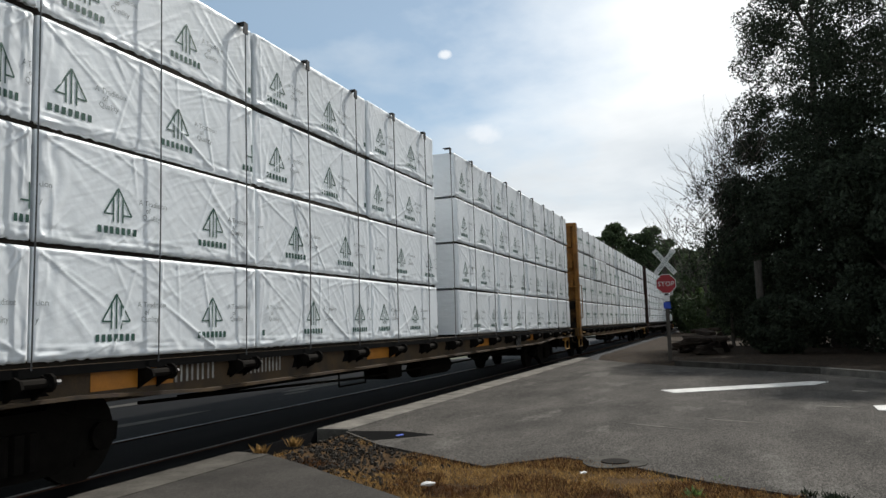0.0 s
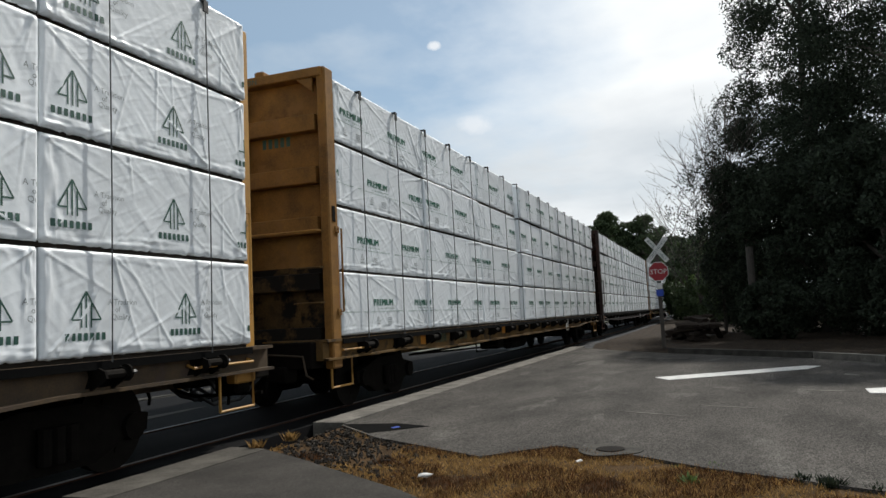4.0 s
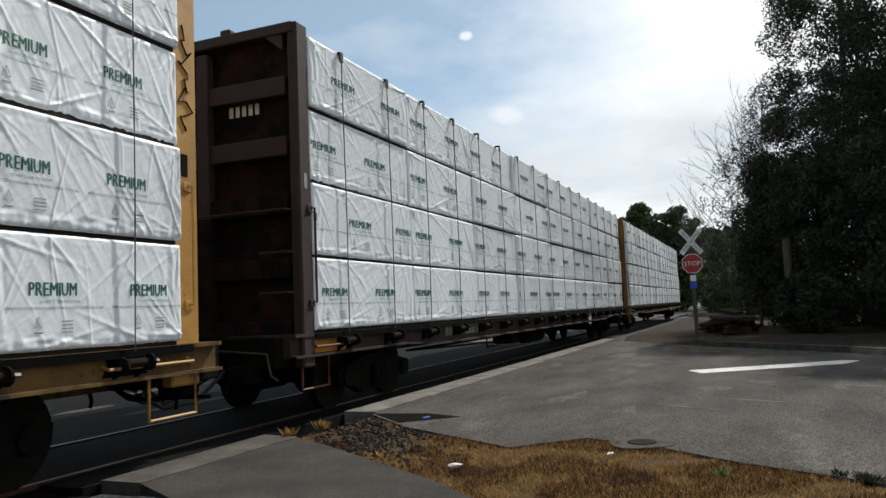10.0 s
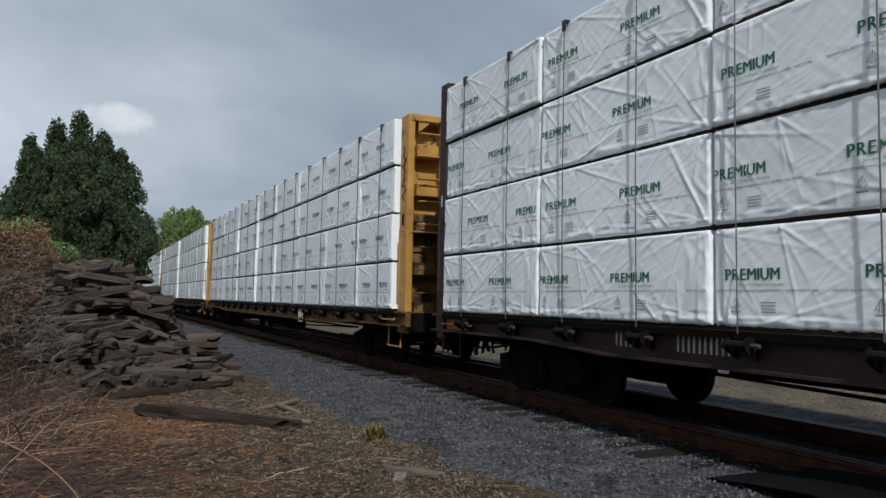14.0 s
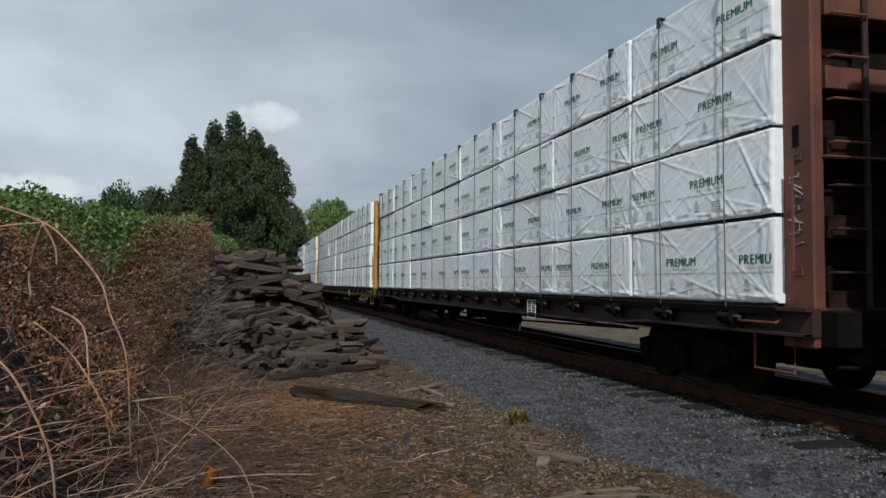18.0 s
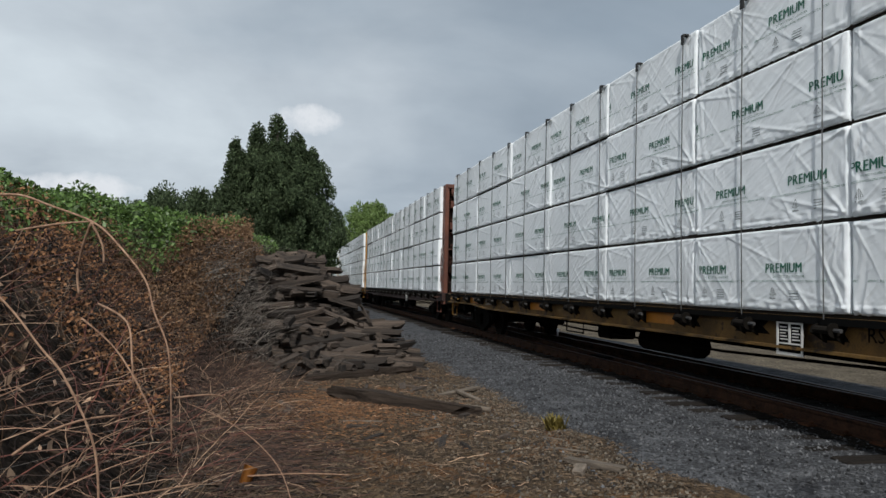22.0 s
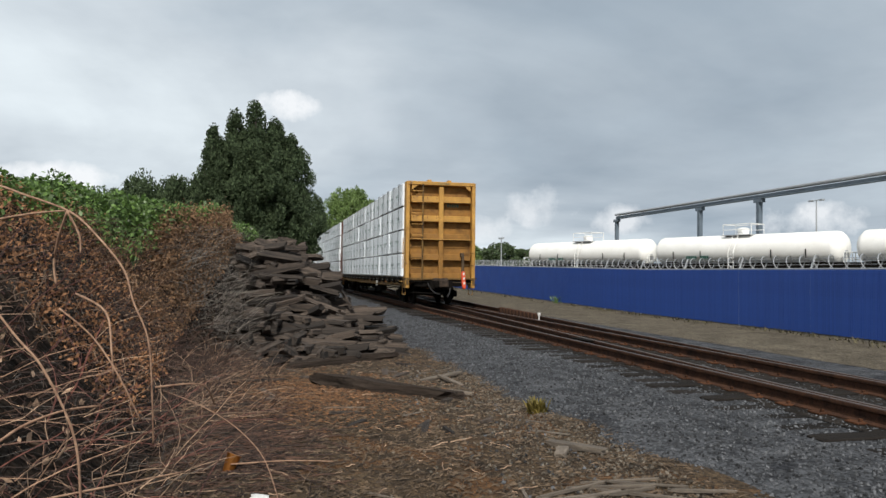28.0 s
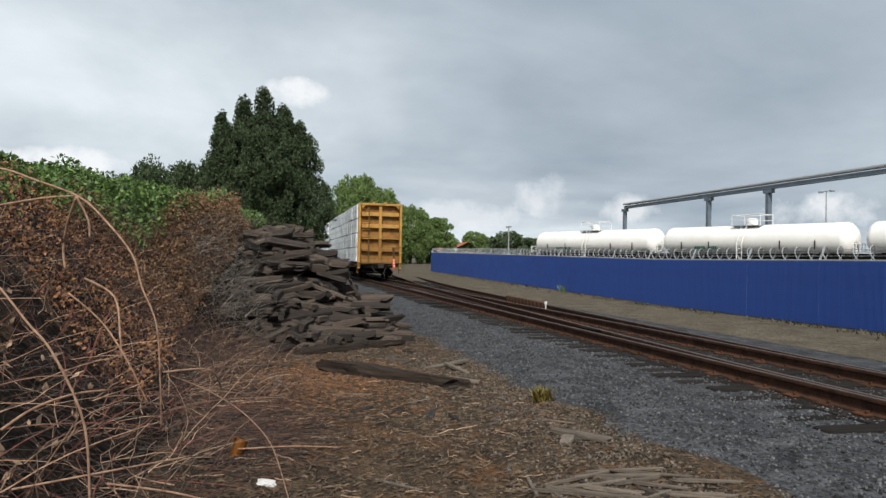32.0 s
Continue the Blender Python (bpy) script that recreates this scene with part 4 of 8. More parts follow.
class Sheet:
    """Collects flat marks for one print, laid on the bulging wrap."""

    def __init__(self):
        self.v, self.f = [], []

    def add(self, vf, cx, cz):
        b = len(self.v)
        self.v += [(p[0] + cx, p[1] + cz) for p in vf[0]]
        self.f += [tuple(b + k for k in q) for q in vf[1]]

    def mesh(self, name, wr, material, lift=0.004, bold=0.0):
        """None where the mark is cut off by the end of the wrap."""
        keep = [q for q in self.f if all(0.035 < self.v[k][0] < PL - 0.035 for k in q)]
        if not keep:
            return None
        used = sorted({k for q in keep for k in q})
        at = {k: i for i, k in enumerate(used)}
        vs = [(self.v[k][0], -wr.bulge((self.v[k][0] - 0.012) / (PL - 0.024), self.v[k][1] / BH) - lift, self.v[k][1] + 0.02) for k in used]
        fs = [tuple(at[k] for k in q) for q in keep]
        if bold:
            n = len(vs)
            vs = [(x + dx, y - dy, z) for dx, dy in ((-bold, 0), (0, 0.0008), (bold, 0.0016)) for x, y, z in vs]
            fs = [tuple(k + j * n for k in q) for j in range(3) for q in fs]
        me = bpy.data.meshes.new(name)
        me.from_pydata(vs, [], fs)
        me.update()
        me.materials.append(material)
        return me


def premium_prints(wr, off):
    """Per repeat along the wrap: the big word, and the small marks below it."""
    out = []
    x = off - 1.36
    while x < PL + 0.4:
        a, n, g = Sheet(), Sheet(), Sheet()
        zc = 0.40
        a.add(PREMIUM, x, zc)
        n.add(NOTE1, x + 0.09, zc - 0.055)
        n.add(NOTE2, x + 0.05, zc - 0.105)
        g.add(tree_mark(0.105), x - 0.18, zc - 0.26)
        g.add(bars(-0.05, 0.05, 0, 0.014), x - 0.18, zc - 0.285)
        for zz in (0.0, 0.028, 0.056, 0.084):
            g.add(bars(0, 0.15, 0, 0.010), x + 0.10, zc - 0.285 + zz)
        out += [("print", a.mesh("grade_print", wr, M_PRINT, bold=0.005)), ("fine_print", n.mesh("storage_note", wr, M_PRINT)), ("fine_print", g.mesh("small_print", wr, M_PRINT_GREY))]
        x += 1.36
    return [o for o in out if o[1]]


def emblem_prints(wr, off):
    out = []
    x = off - 1.22
    while x < PL + 0.4:
        a, n, g = Sheet(), Sheet(), Sheet()
        a.add(tree_mark(0.30), x, 0.23)
        for k in range(7):
            n.add(bars(0, 0.040, 0, 0.062), x - 0.215 + k * 0.063, 0.125)
        g.add(SLOGAN1, x + 0.40, 0.42)
        g.add(SLOGAN2, x + 0.34, 0.355)
        g.add(SLOGAN3, x + 0.38, 0.29)
        out += [("emblem", a.mesh("emblem", wr, M_PRINT_DARK)), ("name_mark", n.mesh("name_mark", wr, M_PRINT_DARK)), ("slogan", g.mesh("slogan", wr, M_PRINT_GREY))]
        x += 1.22
    return [o for o in out if o[1]]


VARIANTS = {"premium": [], "emblem": []}
for kind_, fn in (("premium", premium_prints), ("emblem", emblem_prints)):
    for k in range(7 if kind_ == "premium" else 5):
        me, wr = pack_mesh("lumber_pack", 20 + k + (50 if kind_ == "emblem" else 0))
        VARIANTS[kind_].append((me, [fn(wr, o) for o in (0.32, 0.45, 0.80, 1.15)]))


# ---------------------------------------------------------------- flatcars
LOAD = 23.0
PITCH = 25.15
DECK = 1.08


def disc_profile(bm, prof, n=28):
    """Turns (y, radius) pairs about the y axis."""
    rings = [[bm.verts.new((math.cos(2 * math.pi * k / n) * r, y, math.sin(2 * math.pi * k / n) * r)) for k in range(n)] for y, r in prof]
    for a, b in zip(rings, rings[1:]):
        for k in range(n):
            bm.faces.new((a[k], b[k], b[(k + 1) % n], a[(k + 1) % n]))
    bm.faces.new(rings[0])
    bm.faces.new(rings[-1][::-1])


MESH = {}


def shared(name, build, material, smooth=False):
    """A mesh that is built once and used again by name."""
    if name not in MESH:
        bm = bmesh.new()
        build(bm)
        bmesh.ops.recalc_face_normals(bm, faces=bm.faces)
        me = bpy.data.meshes.new(name)
        bm.to_mesh(me)
        bm.free()
        if smooth:
            me.shade_smooth()
        me.materials.append(material)
        MESH[name] = me
    return MESH[name]


def put(name, me, parent, m, label=""):
    ob = new(name, me)
    ob.parent = parent
    ob.matrix_basis = m
    if label:
        ob["label"] = label
    return ob


WHEEL_R = 0.42
WHEELSETS = []


def bogie(car, x):
    def frame_mesh(bm):
        pts = [(-1.1, 0.36), (-1.12, 0.52), (-0.72, 0.60), (-0.35, 0.70), (0.35, 0.70), (0.72, 0.60), (1.12, 0.52), (1.1, 0.36), (0.85, 0.34), (0.45, 0.16), (-0.45, 0.16), (-0.85, 0.34)]
        a = [bm.verts.new((px, -0.07, pz)) for px, pz in pts]
        b = [bm.verts.new((px, 0.07, pz)) for px, pz in pts]
        bm.faces.new(a)
        bm.faces.new(b[::-1])
        for i in range(len(pts)):
            bm.faces.new((a[i], a[(i + 1) % len(pts)], b[(i + 1) % len(pts)], b[i]))
        for sx in (-0.9, 0.9):
            tube(bm, [(sx, -0.12, 0.42), (sx, 0.12, 0.42)], 0.13, 10)
        for sx in (-0.14, 0, 0.14):
            tube(bm, [(sx, -0.13, 0.25), (sx, -0.13, 0.55)], 0.06, 8)

    def bolster(bm):
        box(bm, -0.2, 0.2, -1.05, 1.05, 0.42, 0.70, 0.03)

    b = put("truck", shared("bolster", bolster, M_STEEL), car, pose(x, 0, 0), "black grimy two-axle truck")
    for s in (-1, 1):
        put("side_frame", shared("side_frame", frame_mesh, M_STEEL), b, pose(0, s * 0.98, 0, 0, 0, 0 if s < 0 else 180))
    for sx in (-0.9, 0.9):
        def ws(bm):
            tube(bm, [(0, -0.9, 0), (0, 0.9, 0)], 0.075, 10)
            for s in (-1, 1):
                y = s * 0.72
                disc_profile(bm, [(y - 0.065, WHEEL_R * 0.97), (y - 0.06, WHEEL_R), (y + 0.04, WHEEL_R + 0.004), (y + 0.065, WHEEL_R + 0.01)] if s > 0 else
                             [(y - 0.065, WHEEL_R + 0.01), (y - 0.04, WHEEL_R + 0.004), (y + 0.06, WHEEL_R), (y + 0.065, WHEEL_R * 0.97)])
                for k in range(4):
                    a = k * math.pi / 2
                    cxp, czp = math.cos(a) * 0.25, math.sin(a) * 0.25
                    tube(bm, [(cxp, y + s * 0.055, czp), (cxp, y + s * 0.075, czp)], 0.035, 6)

        w_ = put("wheelset", shared("wheelset", ws, M_WHEEL), b, pose(sx, 0, WHEEL_R - 0.004), "steel wheels on an axle")
        WHEELSETS.append(w_)
    return b


def end_wall(car, x, out, paint, dark, brake, hw, HW=1.39, shade_grime=None):
    """Bulkhead at x; out is -1 for the front end, 1 for the rear."""
    H0, H1 = 0.80, 4.90 if out < 0 else 4.82
    key = paint.name + str(hw) + str(HW) + str(H1)
    split = 2.1 if out < 0 and paint is M_YELLOW else 2.95      # paint is darkened for shade up to this height
    back = hw - (0.32 if hw > 0.15 else 0.20)     # inner face of the sheet

    def sheet_(bm):
        box(bm, back, back + 0.035, -HW + 0.1, HW - 0.1, split if shade_grime else 1.0, H1 - 0.05)

    def low_sheet(bm):
        box(bm, back, back + 0.035, -HW + 0.1, HW - 0.1, 1.0, split)

    def post(bm):
        box(bm, -hw, hw, -0.11, 0.03, H0 - 0.12, H1, 0.02)

    def rib(bm):
        box(bm, back - hw + 0.12, 0.075, -HW + 0.2, HW - 0.2, -0.12, 0.12, 0.012)

    def mid(bm):
        box(bm, -0.07, 0.07, -0.09, 0.09, split - 0.4, H1 - 0.2, 0.012)

    def low_mid(bm):
        box(bm, -0.07, 0.07, -0.09, 0.09, 1.0, split - 0.4, 0.012)

    def top(bm):
        box(bm, -hw, hw + 0.02, -HW + 0.05, HW - 0.05, -0.14, 0.0, 0.015)
        for s in (-1, 1):
            a = [(s * (HW - 0.21), -0.14), (s * (HW - 0.46), -0.14), (s * (HW - 0.21), -0.34)]
            for xx in (hw - 0.01,):
                f0 = [bm.verts.new((xx, y, z)) for y, z in a]
                f1 = [bm.verts.new((xx - 0.05, y, z)) for y, z in a]
                bm.faces.new(f0)
                bm.faces.new(f1[::-1])
                for i in range(3):
                    bm.faces.new((f0[i], f0[(i + 1) % 3], f1[(i + 1) % 3], f1[i]))
        for yy in (-0.45, 0.35):
            box(bm, -0.10, 0.10, yy - 0.08, yy + 0.08, 0.0, 0.09, 0.02)

    def rung(bm):
        tube(bm, [(0, -0.2, 0), (0.09, -0.2, 0), (0.09, 0.22, 0), (0, 0.22, 0)], 0.014, 6)

    def stile(bm):
        box(bm, 0.02, 0.06, 0.20, 0.26, 1.0, H1 - 0.1, 0.006)

    def grab(bm):
        tube(bm, [(0.05, 0.02, 1.45), (0.05, -0.07, 1.45), (0.05, -0.07, 2.6), (0.05, 0.02, 2.6)], 0.016, 6)
        box(bm, 0.0, 0.1, -0.012, 0.01, 2.55, 2.64, 0.003)
        box(bm, 0.0, 0.1, -0.012, 0.01, 1.40, 1.49, 0.003)

    # dark box in place of the shade inside a slot
    def socket(bm):
        box(bm, -0.045, 0.045, -0.008, 0.03, 2.70, 2.92, 0.004)

    # pale flat face in place of bright sky behind an open hole
    def pale_socket(bm):
        a = [bm.verts.new((0.035 * math.cos(k * math.pi / 8), -0.004, 2.93 + 0.06 * math.sin(k * math.pi / 8) + (0.04 if 0 < k < 8 else -0.04 if k > 8 else 0))) for k in range(16)]
        bm.faces.new(a)

    turn = 0 if out > 0 else 180
    # yellow front ends get darker paint because they face away from the sun
    shade_tone = M_STAINSHADE if out < 0 and paint is M_YELLOW else paint
    upper = M_STAINSHADE if out < 0 and paint is M_YELLOW else shade_grime if shade_grime in (M_STAINSHADE, M_SHADEOX) else paint
    wall = put("bulkhead", shared("bulkhead_sheet" + key + (shade_grime.name if shade_grime else ""), sheet_, upper), car, pose(x, 0, 0, 0, 0, turn))
    if shade_grime:
        put("lower_sheet", shared("lower_sheet" + key + shade_grime.name, low_sheet, shade_grime), wall, Matrix.Identity(4), "stained lower sheet of the bulkhead")
    for s in (-1, 1):
        po = put("corner_post", shared("corner_post" + key + shade_tone.name, post, shade_tone), wall, pose(0, s * (HW - 0.11), 0) @ Matrix.Diagonal((1, -s, 1, 1)))
    for z in (1.13, 1.88, 2.67, 3.38, 4.13):
        low_ = shade_grime if shade_grime and z < split - 0.15 else shade_tone
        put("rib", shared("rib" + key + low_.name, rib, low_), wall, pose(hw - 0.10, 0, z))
    put("centre_post", shared("centre_post" + key + shade_tone.name, mid, shade_tone), wall, pose(hw - 0.06, 0, 0))
    foot_shade = shade_grime or paint
    put("centre_post", shared("low_centre_post" + key + foot_shade.name, low_mid, foot_shade), wall, pose(hw - 0.06, 0, 0), "stained foot of the centre post" if shade_grime else "")
    put("top_beam", shared("top_beam" + key + shade_tone.name, top, shade_tone), wall, pose(0, 0, H1))
    z = 1.0
    while z < H1 - 0.25:
        # lower rungs and stile take the dark paint for the same shade
        step = dark if shade_grime and z < split - 0.45 else paint
        put("rung", shared("rung" + key + step.name, rung, step), wall, pose(0.19, -HW + 0.42, z))
        z += 0.43
    put("ladder_stile", shared("ladder_stile" + key, stile, dark if shade_grime else paint), wall, pose(0.19, -HW + 0.42, 0))
    # grab irons across the end
    def cross_bar(bm):
        tube(bm, [(0.0, -HW + 0.1, 0), (0.08, -HW + 0.12, 0), (0.08, HW - 0.12, 0), (0.0, HW - 0.1, 0)], 0.014, 6)

    put("cross_grab", shared("cross_grab" + key, cross_bar, paint), wall, pose(0.19, 0, 2.57))
    for z in (1.06, 1.58, 2.06):
        put("grab_iron", shared("rung" + key + dark.name, rung, dark), wall, pose(0.19, HW - 0.30, z))
    side = -1 if out > 0 else 1
    put("grab_bar", shared("grab_bar" + key + str(out), grab, shade_tone), wall, pose(-0.02, side * (HW + 0.005), 0, 0, 0, 0 if side < 0 else 180))
    if paint is M_YELLOW or out > 0:
        put("side_socket", shared("side_socket", socket, M_STEEL), wall, pose(0.0, side * HW, 0, 0, 0, 0 if side < 0 else 180), "dark slot in the corner post")
    else:
        put("side_socket", shared("pale_socket", pale_socket, M_GALV), wall, pose(0.0, side * HW, 0, 0, 0, 0 if side < 0 else 180), "pale oval slot in the corner post")
    if brake:
        def wheel(bm):
            n = 18
            ring = [(0.0, math.cos(2 * math.pi * k / n) * 0.28, math.sin(2 * math.pi * k / n) * 0.28) for k in range(n)]
            tube(bm, ring + ring[:1], 0.02, 6, cap=False)
            for k in range(6):
                a = k * math.pi / 3
                tube(bm, [(-0.05, 0, 0), (0, math.cos(a) * 0.28, math.sin(a) * 0.28)], 0.016, 5)
            tube(bm, [(-0.25, 0, 0), (0, 0, 0)], 0.03, 8)

        def gear(bm):
            box(bm, -0.12, 0.12, -0.16, 0.16, -0.3, 0.3, 0.03)
            tube(bm, [(0, 0, -0.3), (0, 0, -1.6)], 0.012, 5)

        put("brake_wheel", shared("brake_wheel", wheel, M_STEEL), wall, pose(0.44, -0.25, 2.33), "black spoked hand-brake wheel")
        put("brake_gear", shared("brake_gear" + key, gear, shade_grime or dark), wall, pose(0.22, -0.25, 2.28))
    # printed number on the end sheet as plain bars
    def number(bm):
        for i in range(5):
            box(bm, back + 0.036, back + 0.040, -0.25 + i * 0.10, -0.19 + i * 0.10, 3.86, 4.0)

    put("stencil_mark", shared("end_number" + key, number, M_PRINT_DARK if paint is M_YELLOW else M_WHITEP), wall, pose(0.0, 0.55, 0))["kind"] = "stuff"
    if paint is M_YELLOW:
        if "caution" not in MESH:
            tv, tf = text_mesh("CAUTION", 0.11)
            me = bpy.data.meshes.new("caution")
            me.from_pydata([(0.0, px, py - 0.115) for px, py, pz in tv], [], tf)
            me.materials.append(M_PRINT_DARK)
            MESH["caution"] = me
        put("caution_letters", MESH["caution"], wall, pose(hw + 0.024, 0.1, H1))
    return wall


def coupler(car, x, out):
    def cp(bm):
        box(bm, 0, 0.55, -0.1, 0.1, -0.09, 0.09, 0.02)
        box(bm, 0.5, 0.74, -0.17, 0.17, -0.16, 0.16, 0.05)
        box(bm, -0.25, 0.1, -0.3, 0.3, -0.2, 0.2, 0.03)

    def hose(bm):
        tube(bm, [(0.1, 0.35, -0.05), (0.3, 0.32, -0.22), (0.5, 0.22, -0.42), (0.75, 0.1, -0.5)], 0.028, 6)
        tube(bm, [(0.0, -0.5, 0.0), (0.28, -0.42, -0.25), (0.55, -0.3, -0.38), (0.8, -0.2, -0.40)], 0.022, 6)

    def lever(bm):
        tube(bm, [(0.15, 0.1, 0.1), (0.2, 0.4, 0.05), (0.22, 1.15, 0.0), (0.22, 1.2, -0.25), (0.22, 1.3, -0.3)], 0.016, 5)

    t_ = 0 if out > 0 else 180
    c = put("coupler", shared("coupler", cp, M_BROWNSTEEL), car, pose(x, 0, 0.87, 0, 0, t_), "dusty brown cast knuckle coupler")
    put("brake_hose", shared("brake_hose", hose, M_RUBBER), c, pose(0, 0, 0), "black rubber brake hoses")
    put("cut_lever", shared("cut_lever", lever, M_DKYEL), c, pose(0, 0, 0))
    return c


def flatcar(name, index, paint, dark, kind_, lengths, label, brake_rear=False, number_col=None, spot=None):
    car = tagged(empty(name), label, "freight car", "lumber train")
    rnd = random.Random(index * 7 + 3)
    key = paint.name

    def deck(bm):
        box(bm, -0.4, LOAD + 0.4, -1.37, 1.37, DECK - 0.06, DECK)
        box(bm, -0.3, LOAD + 0.3, -0.28, 0.28, 0.62, DECK - 0.06)

    def sill(bm):
        # outer side channel, deeper in the middle of the car
        x0, x1 = -0.42, LOAD + 0.42
        prof = [(x0, 0.80), (2.6, 0.80), (4.2, 0.72), (LOAD - 4.2, 0.72), (LOAD - 2.6, 0.80), (x1, 0.80)]
        a = [bm.verts.new((x, -0.05, z)) for x, z in prof] + [bm.verts.new((x1, -0.05, DECK)), bm.verts.new((x0, -0.05, DECK))]
        b = [bm.verts.new((v.co.x, 0.05, v.co.z)) for v in a]
        bm.faces.new(a)
        bm.faces.new(b[::-1])
        for i in range(len(a)):
            bm.faces.new((a[i], a[(i + 1) % len(a)], b[(i + 1) % len(a)], b[i]))
        box(bm, x0, x1, -0.13, -0.05, DECK - 0.035, DECK)
        for i in range(len(prof) - 1):
            (xa, za), (xb, zb) = prof[i], prof[i + 1]
            vs = [bm.verts.new(p) for p in ((xa, -0.14, za), (xb, -0.14, zb), (xb, -0.05, zb), (xa, -0.05, za), (xa, -0.14, za + 0.03), (xb, -0.14, zb + 0.03), (xb, -0.05, zb + 0.03), (xa, -0.05, za + 0.03))]
            for q in ((0, 3, 2, 1), (4, 5, 6, 7), (0, 1, 5, 4)):
                bm.faces.new([vs[k] for k in q])

    # black strip added for the shade below the load on the sill top
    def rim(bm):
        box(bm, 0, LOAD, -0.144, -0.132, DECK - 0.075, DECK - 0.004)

    def spine(bm):
        box(bm, 0, LOAD, -0.03, 0.03, DECK, 4.55)

    def beam_post(bm):
        box(bm, -0.05, 0.05, -0.05, 0.05, DECK, 4.6)

    put("deck", shared("deck" + dark.name, deck, dark), car, pose(0, 0, 0))
    for s in (-1, 1):
        put("side_sill", shared("side_sill" + key + (spot or dark).name, sill, spot or dark), car, pose(0 if s < 0 else LOAD, s * 1.32, 0, 0, 0, 0 if s < 0 else 180))
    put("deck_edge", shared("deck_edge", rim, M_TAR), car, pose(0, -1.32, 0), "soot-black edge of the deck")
    beam = put("centre_beam", shared("centre_beam" + key + dark.name, spine, dark), car, pose(0, 0, 0))
    for i in range(17):
        put("beam_post", shared("beam_post" + dark.name, beam_post, dark), beam, pose(0.3 + i * (LOAD - 0.6) / 16, 0, 0))
    # wall paints hold the shade of the ends; car 4 also its stains
    end_wall(car, -0.115, -1, M_DKOX if index == 3 else paint, dark, False, 0.125, 1.32 if index == 4 else 1.44, M_SHADEOX if index == 3 else M_SHADEYEL)
    end_wall(car, LOAD + (0.07 if index < 3 else 0.17), 1, paint, dark, brake_rear, 0.23 if index > 2 else 0.19, 1.32 if index in (-1, 0, 1, 2, 3) else 1.385, M_SHADEOLIVE if index in (-1, 0, 1, 2) else M_STAINSHADE if index == 4 else M_SHADEOX)
    coupler(car, -0.35, -1)
    coupler(car, LOAD + 0.35, 1)
    bogie(car, 2.3)
    bogie(car, LOAD - 2.3)

    # side step and hanging stirrup at each near corner
    def stirrup(bm):
        tube(bm, [(-0.3, 0, 0.82), (-0.3, 0, 0.42), (0.3, 0, 0.42), (0.3, 0, 0.82)], 0.018, 6)

    def handrail(bm):
        tube(bm, [(-0.5, 0, 1.0), (-0.5, -0.08, 0.97), (0.5, -0.08, 0.97), (0.5, 0, 1.0)], 0.015, 6)

    for xx in (0.15, LOAD - 0.15):
        for s in (-1, 1):
            put("stirrup", shared("stirrup" + key, stirrup, paint), car, pose(xx, s * 1.35, 0))
            put("handrail", shared("handrail" + key, handrail, paint), car, pose(xx + (0.35 if xx < 5 else -0.35), s * 1.38, -0.05, 0, 0, 0 if s < 0 else 180))

    # brake pipes and rods under the floor
    def rods(bm):
        tube(bm, [(4.0, -0.75, 0.62), (9, -0.75, 0.50), (14, -0.75, 0.50), (LOAD - 4, -0.75, 0.62)], 0.02, 5)
        tube(bm, [(5.0, -0.4, 0.58), (LOAD - 5, -0.4, 0.58)], 0.025, 5)
        tube(bm, [(8.2, -0.75, 0.75), (8.2, -0.75, 0.42), (9.1, -0.75, 0.42), (9.1, -0.75, 0.75)], 0.016, 5)
        tube(bm, [(11.5, -0.6, 0.48), (13.2, -0.6, 0.48)], 0.17, 10)
        box(bm, 9.9, 10.5, -0.8, -0.3, 0.4, 0.75, 0.03)

    put("brake_rigging", shared("brake_rigging", rods, M_STEEL), car, pose(0, 0, 0), "black brake pipes and rods")
    # orange and grimy colour panels on the sill
    def panel(bm):
        box(bm, -0.5, 0.5, -0.004, 0.0, 0.84, DECK - 0.045)

    for xx in ((0.35,) if index == 3 else (3.2, 8.5, 13.4, 18.2 if index != 2 else 19.2)):
        put("colour_panel", shared("colour_panel", panel, M_ORANGE), car, pose(xx + (rnd.uniform(-0.5, 0.5) if index not in (2, 3) else 0), -1.372, 0) @ Matrix.Diagonal((1 if index != 2 else 0.26, 1, 1, 1)), "faded orange painted panel on the sill")
    # reporting marks and number as plain bars
    def marks(bm):
        for i in range(2 if index == 3 else 4):
            for k in (0.0, 0.075):
                box(bm, i * 0.16 + k, i * 0.16 + k + 0.028, -0.003, 0, 0.84, 1.03)
        for i in range(5):
            for k in (0.0, 0.07):
                box(bm, gap + i * 0.145 + k, gap + i * 0.145 + k + 0.026, -0.003, 0, 0.84, 1.03)

    first, gap = {3: (4.3, 0.95), 4: (2.5, 1.4)}.get(index, (3.8, 1.15))

    put("stencil_mark", shared("side_marks" + (number_col or M_STENCIL).name + str(gap), marks, number_col or M_STENCIL), car, pose(first, -1.373, 0), "stencilled marks on the side sill")["kind"] = "stuff"

    # consolidated stencil plate
    def plate_(bm):
        box(bm, -0.21, 0.21, -0.004, 0.004, 0, 0.36)
        box(bm, -0.12, 0.12, 0.004, 0.068, 0.26, 0.3)

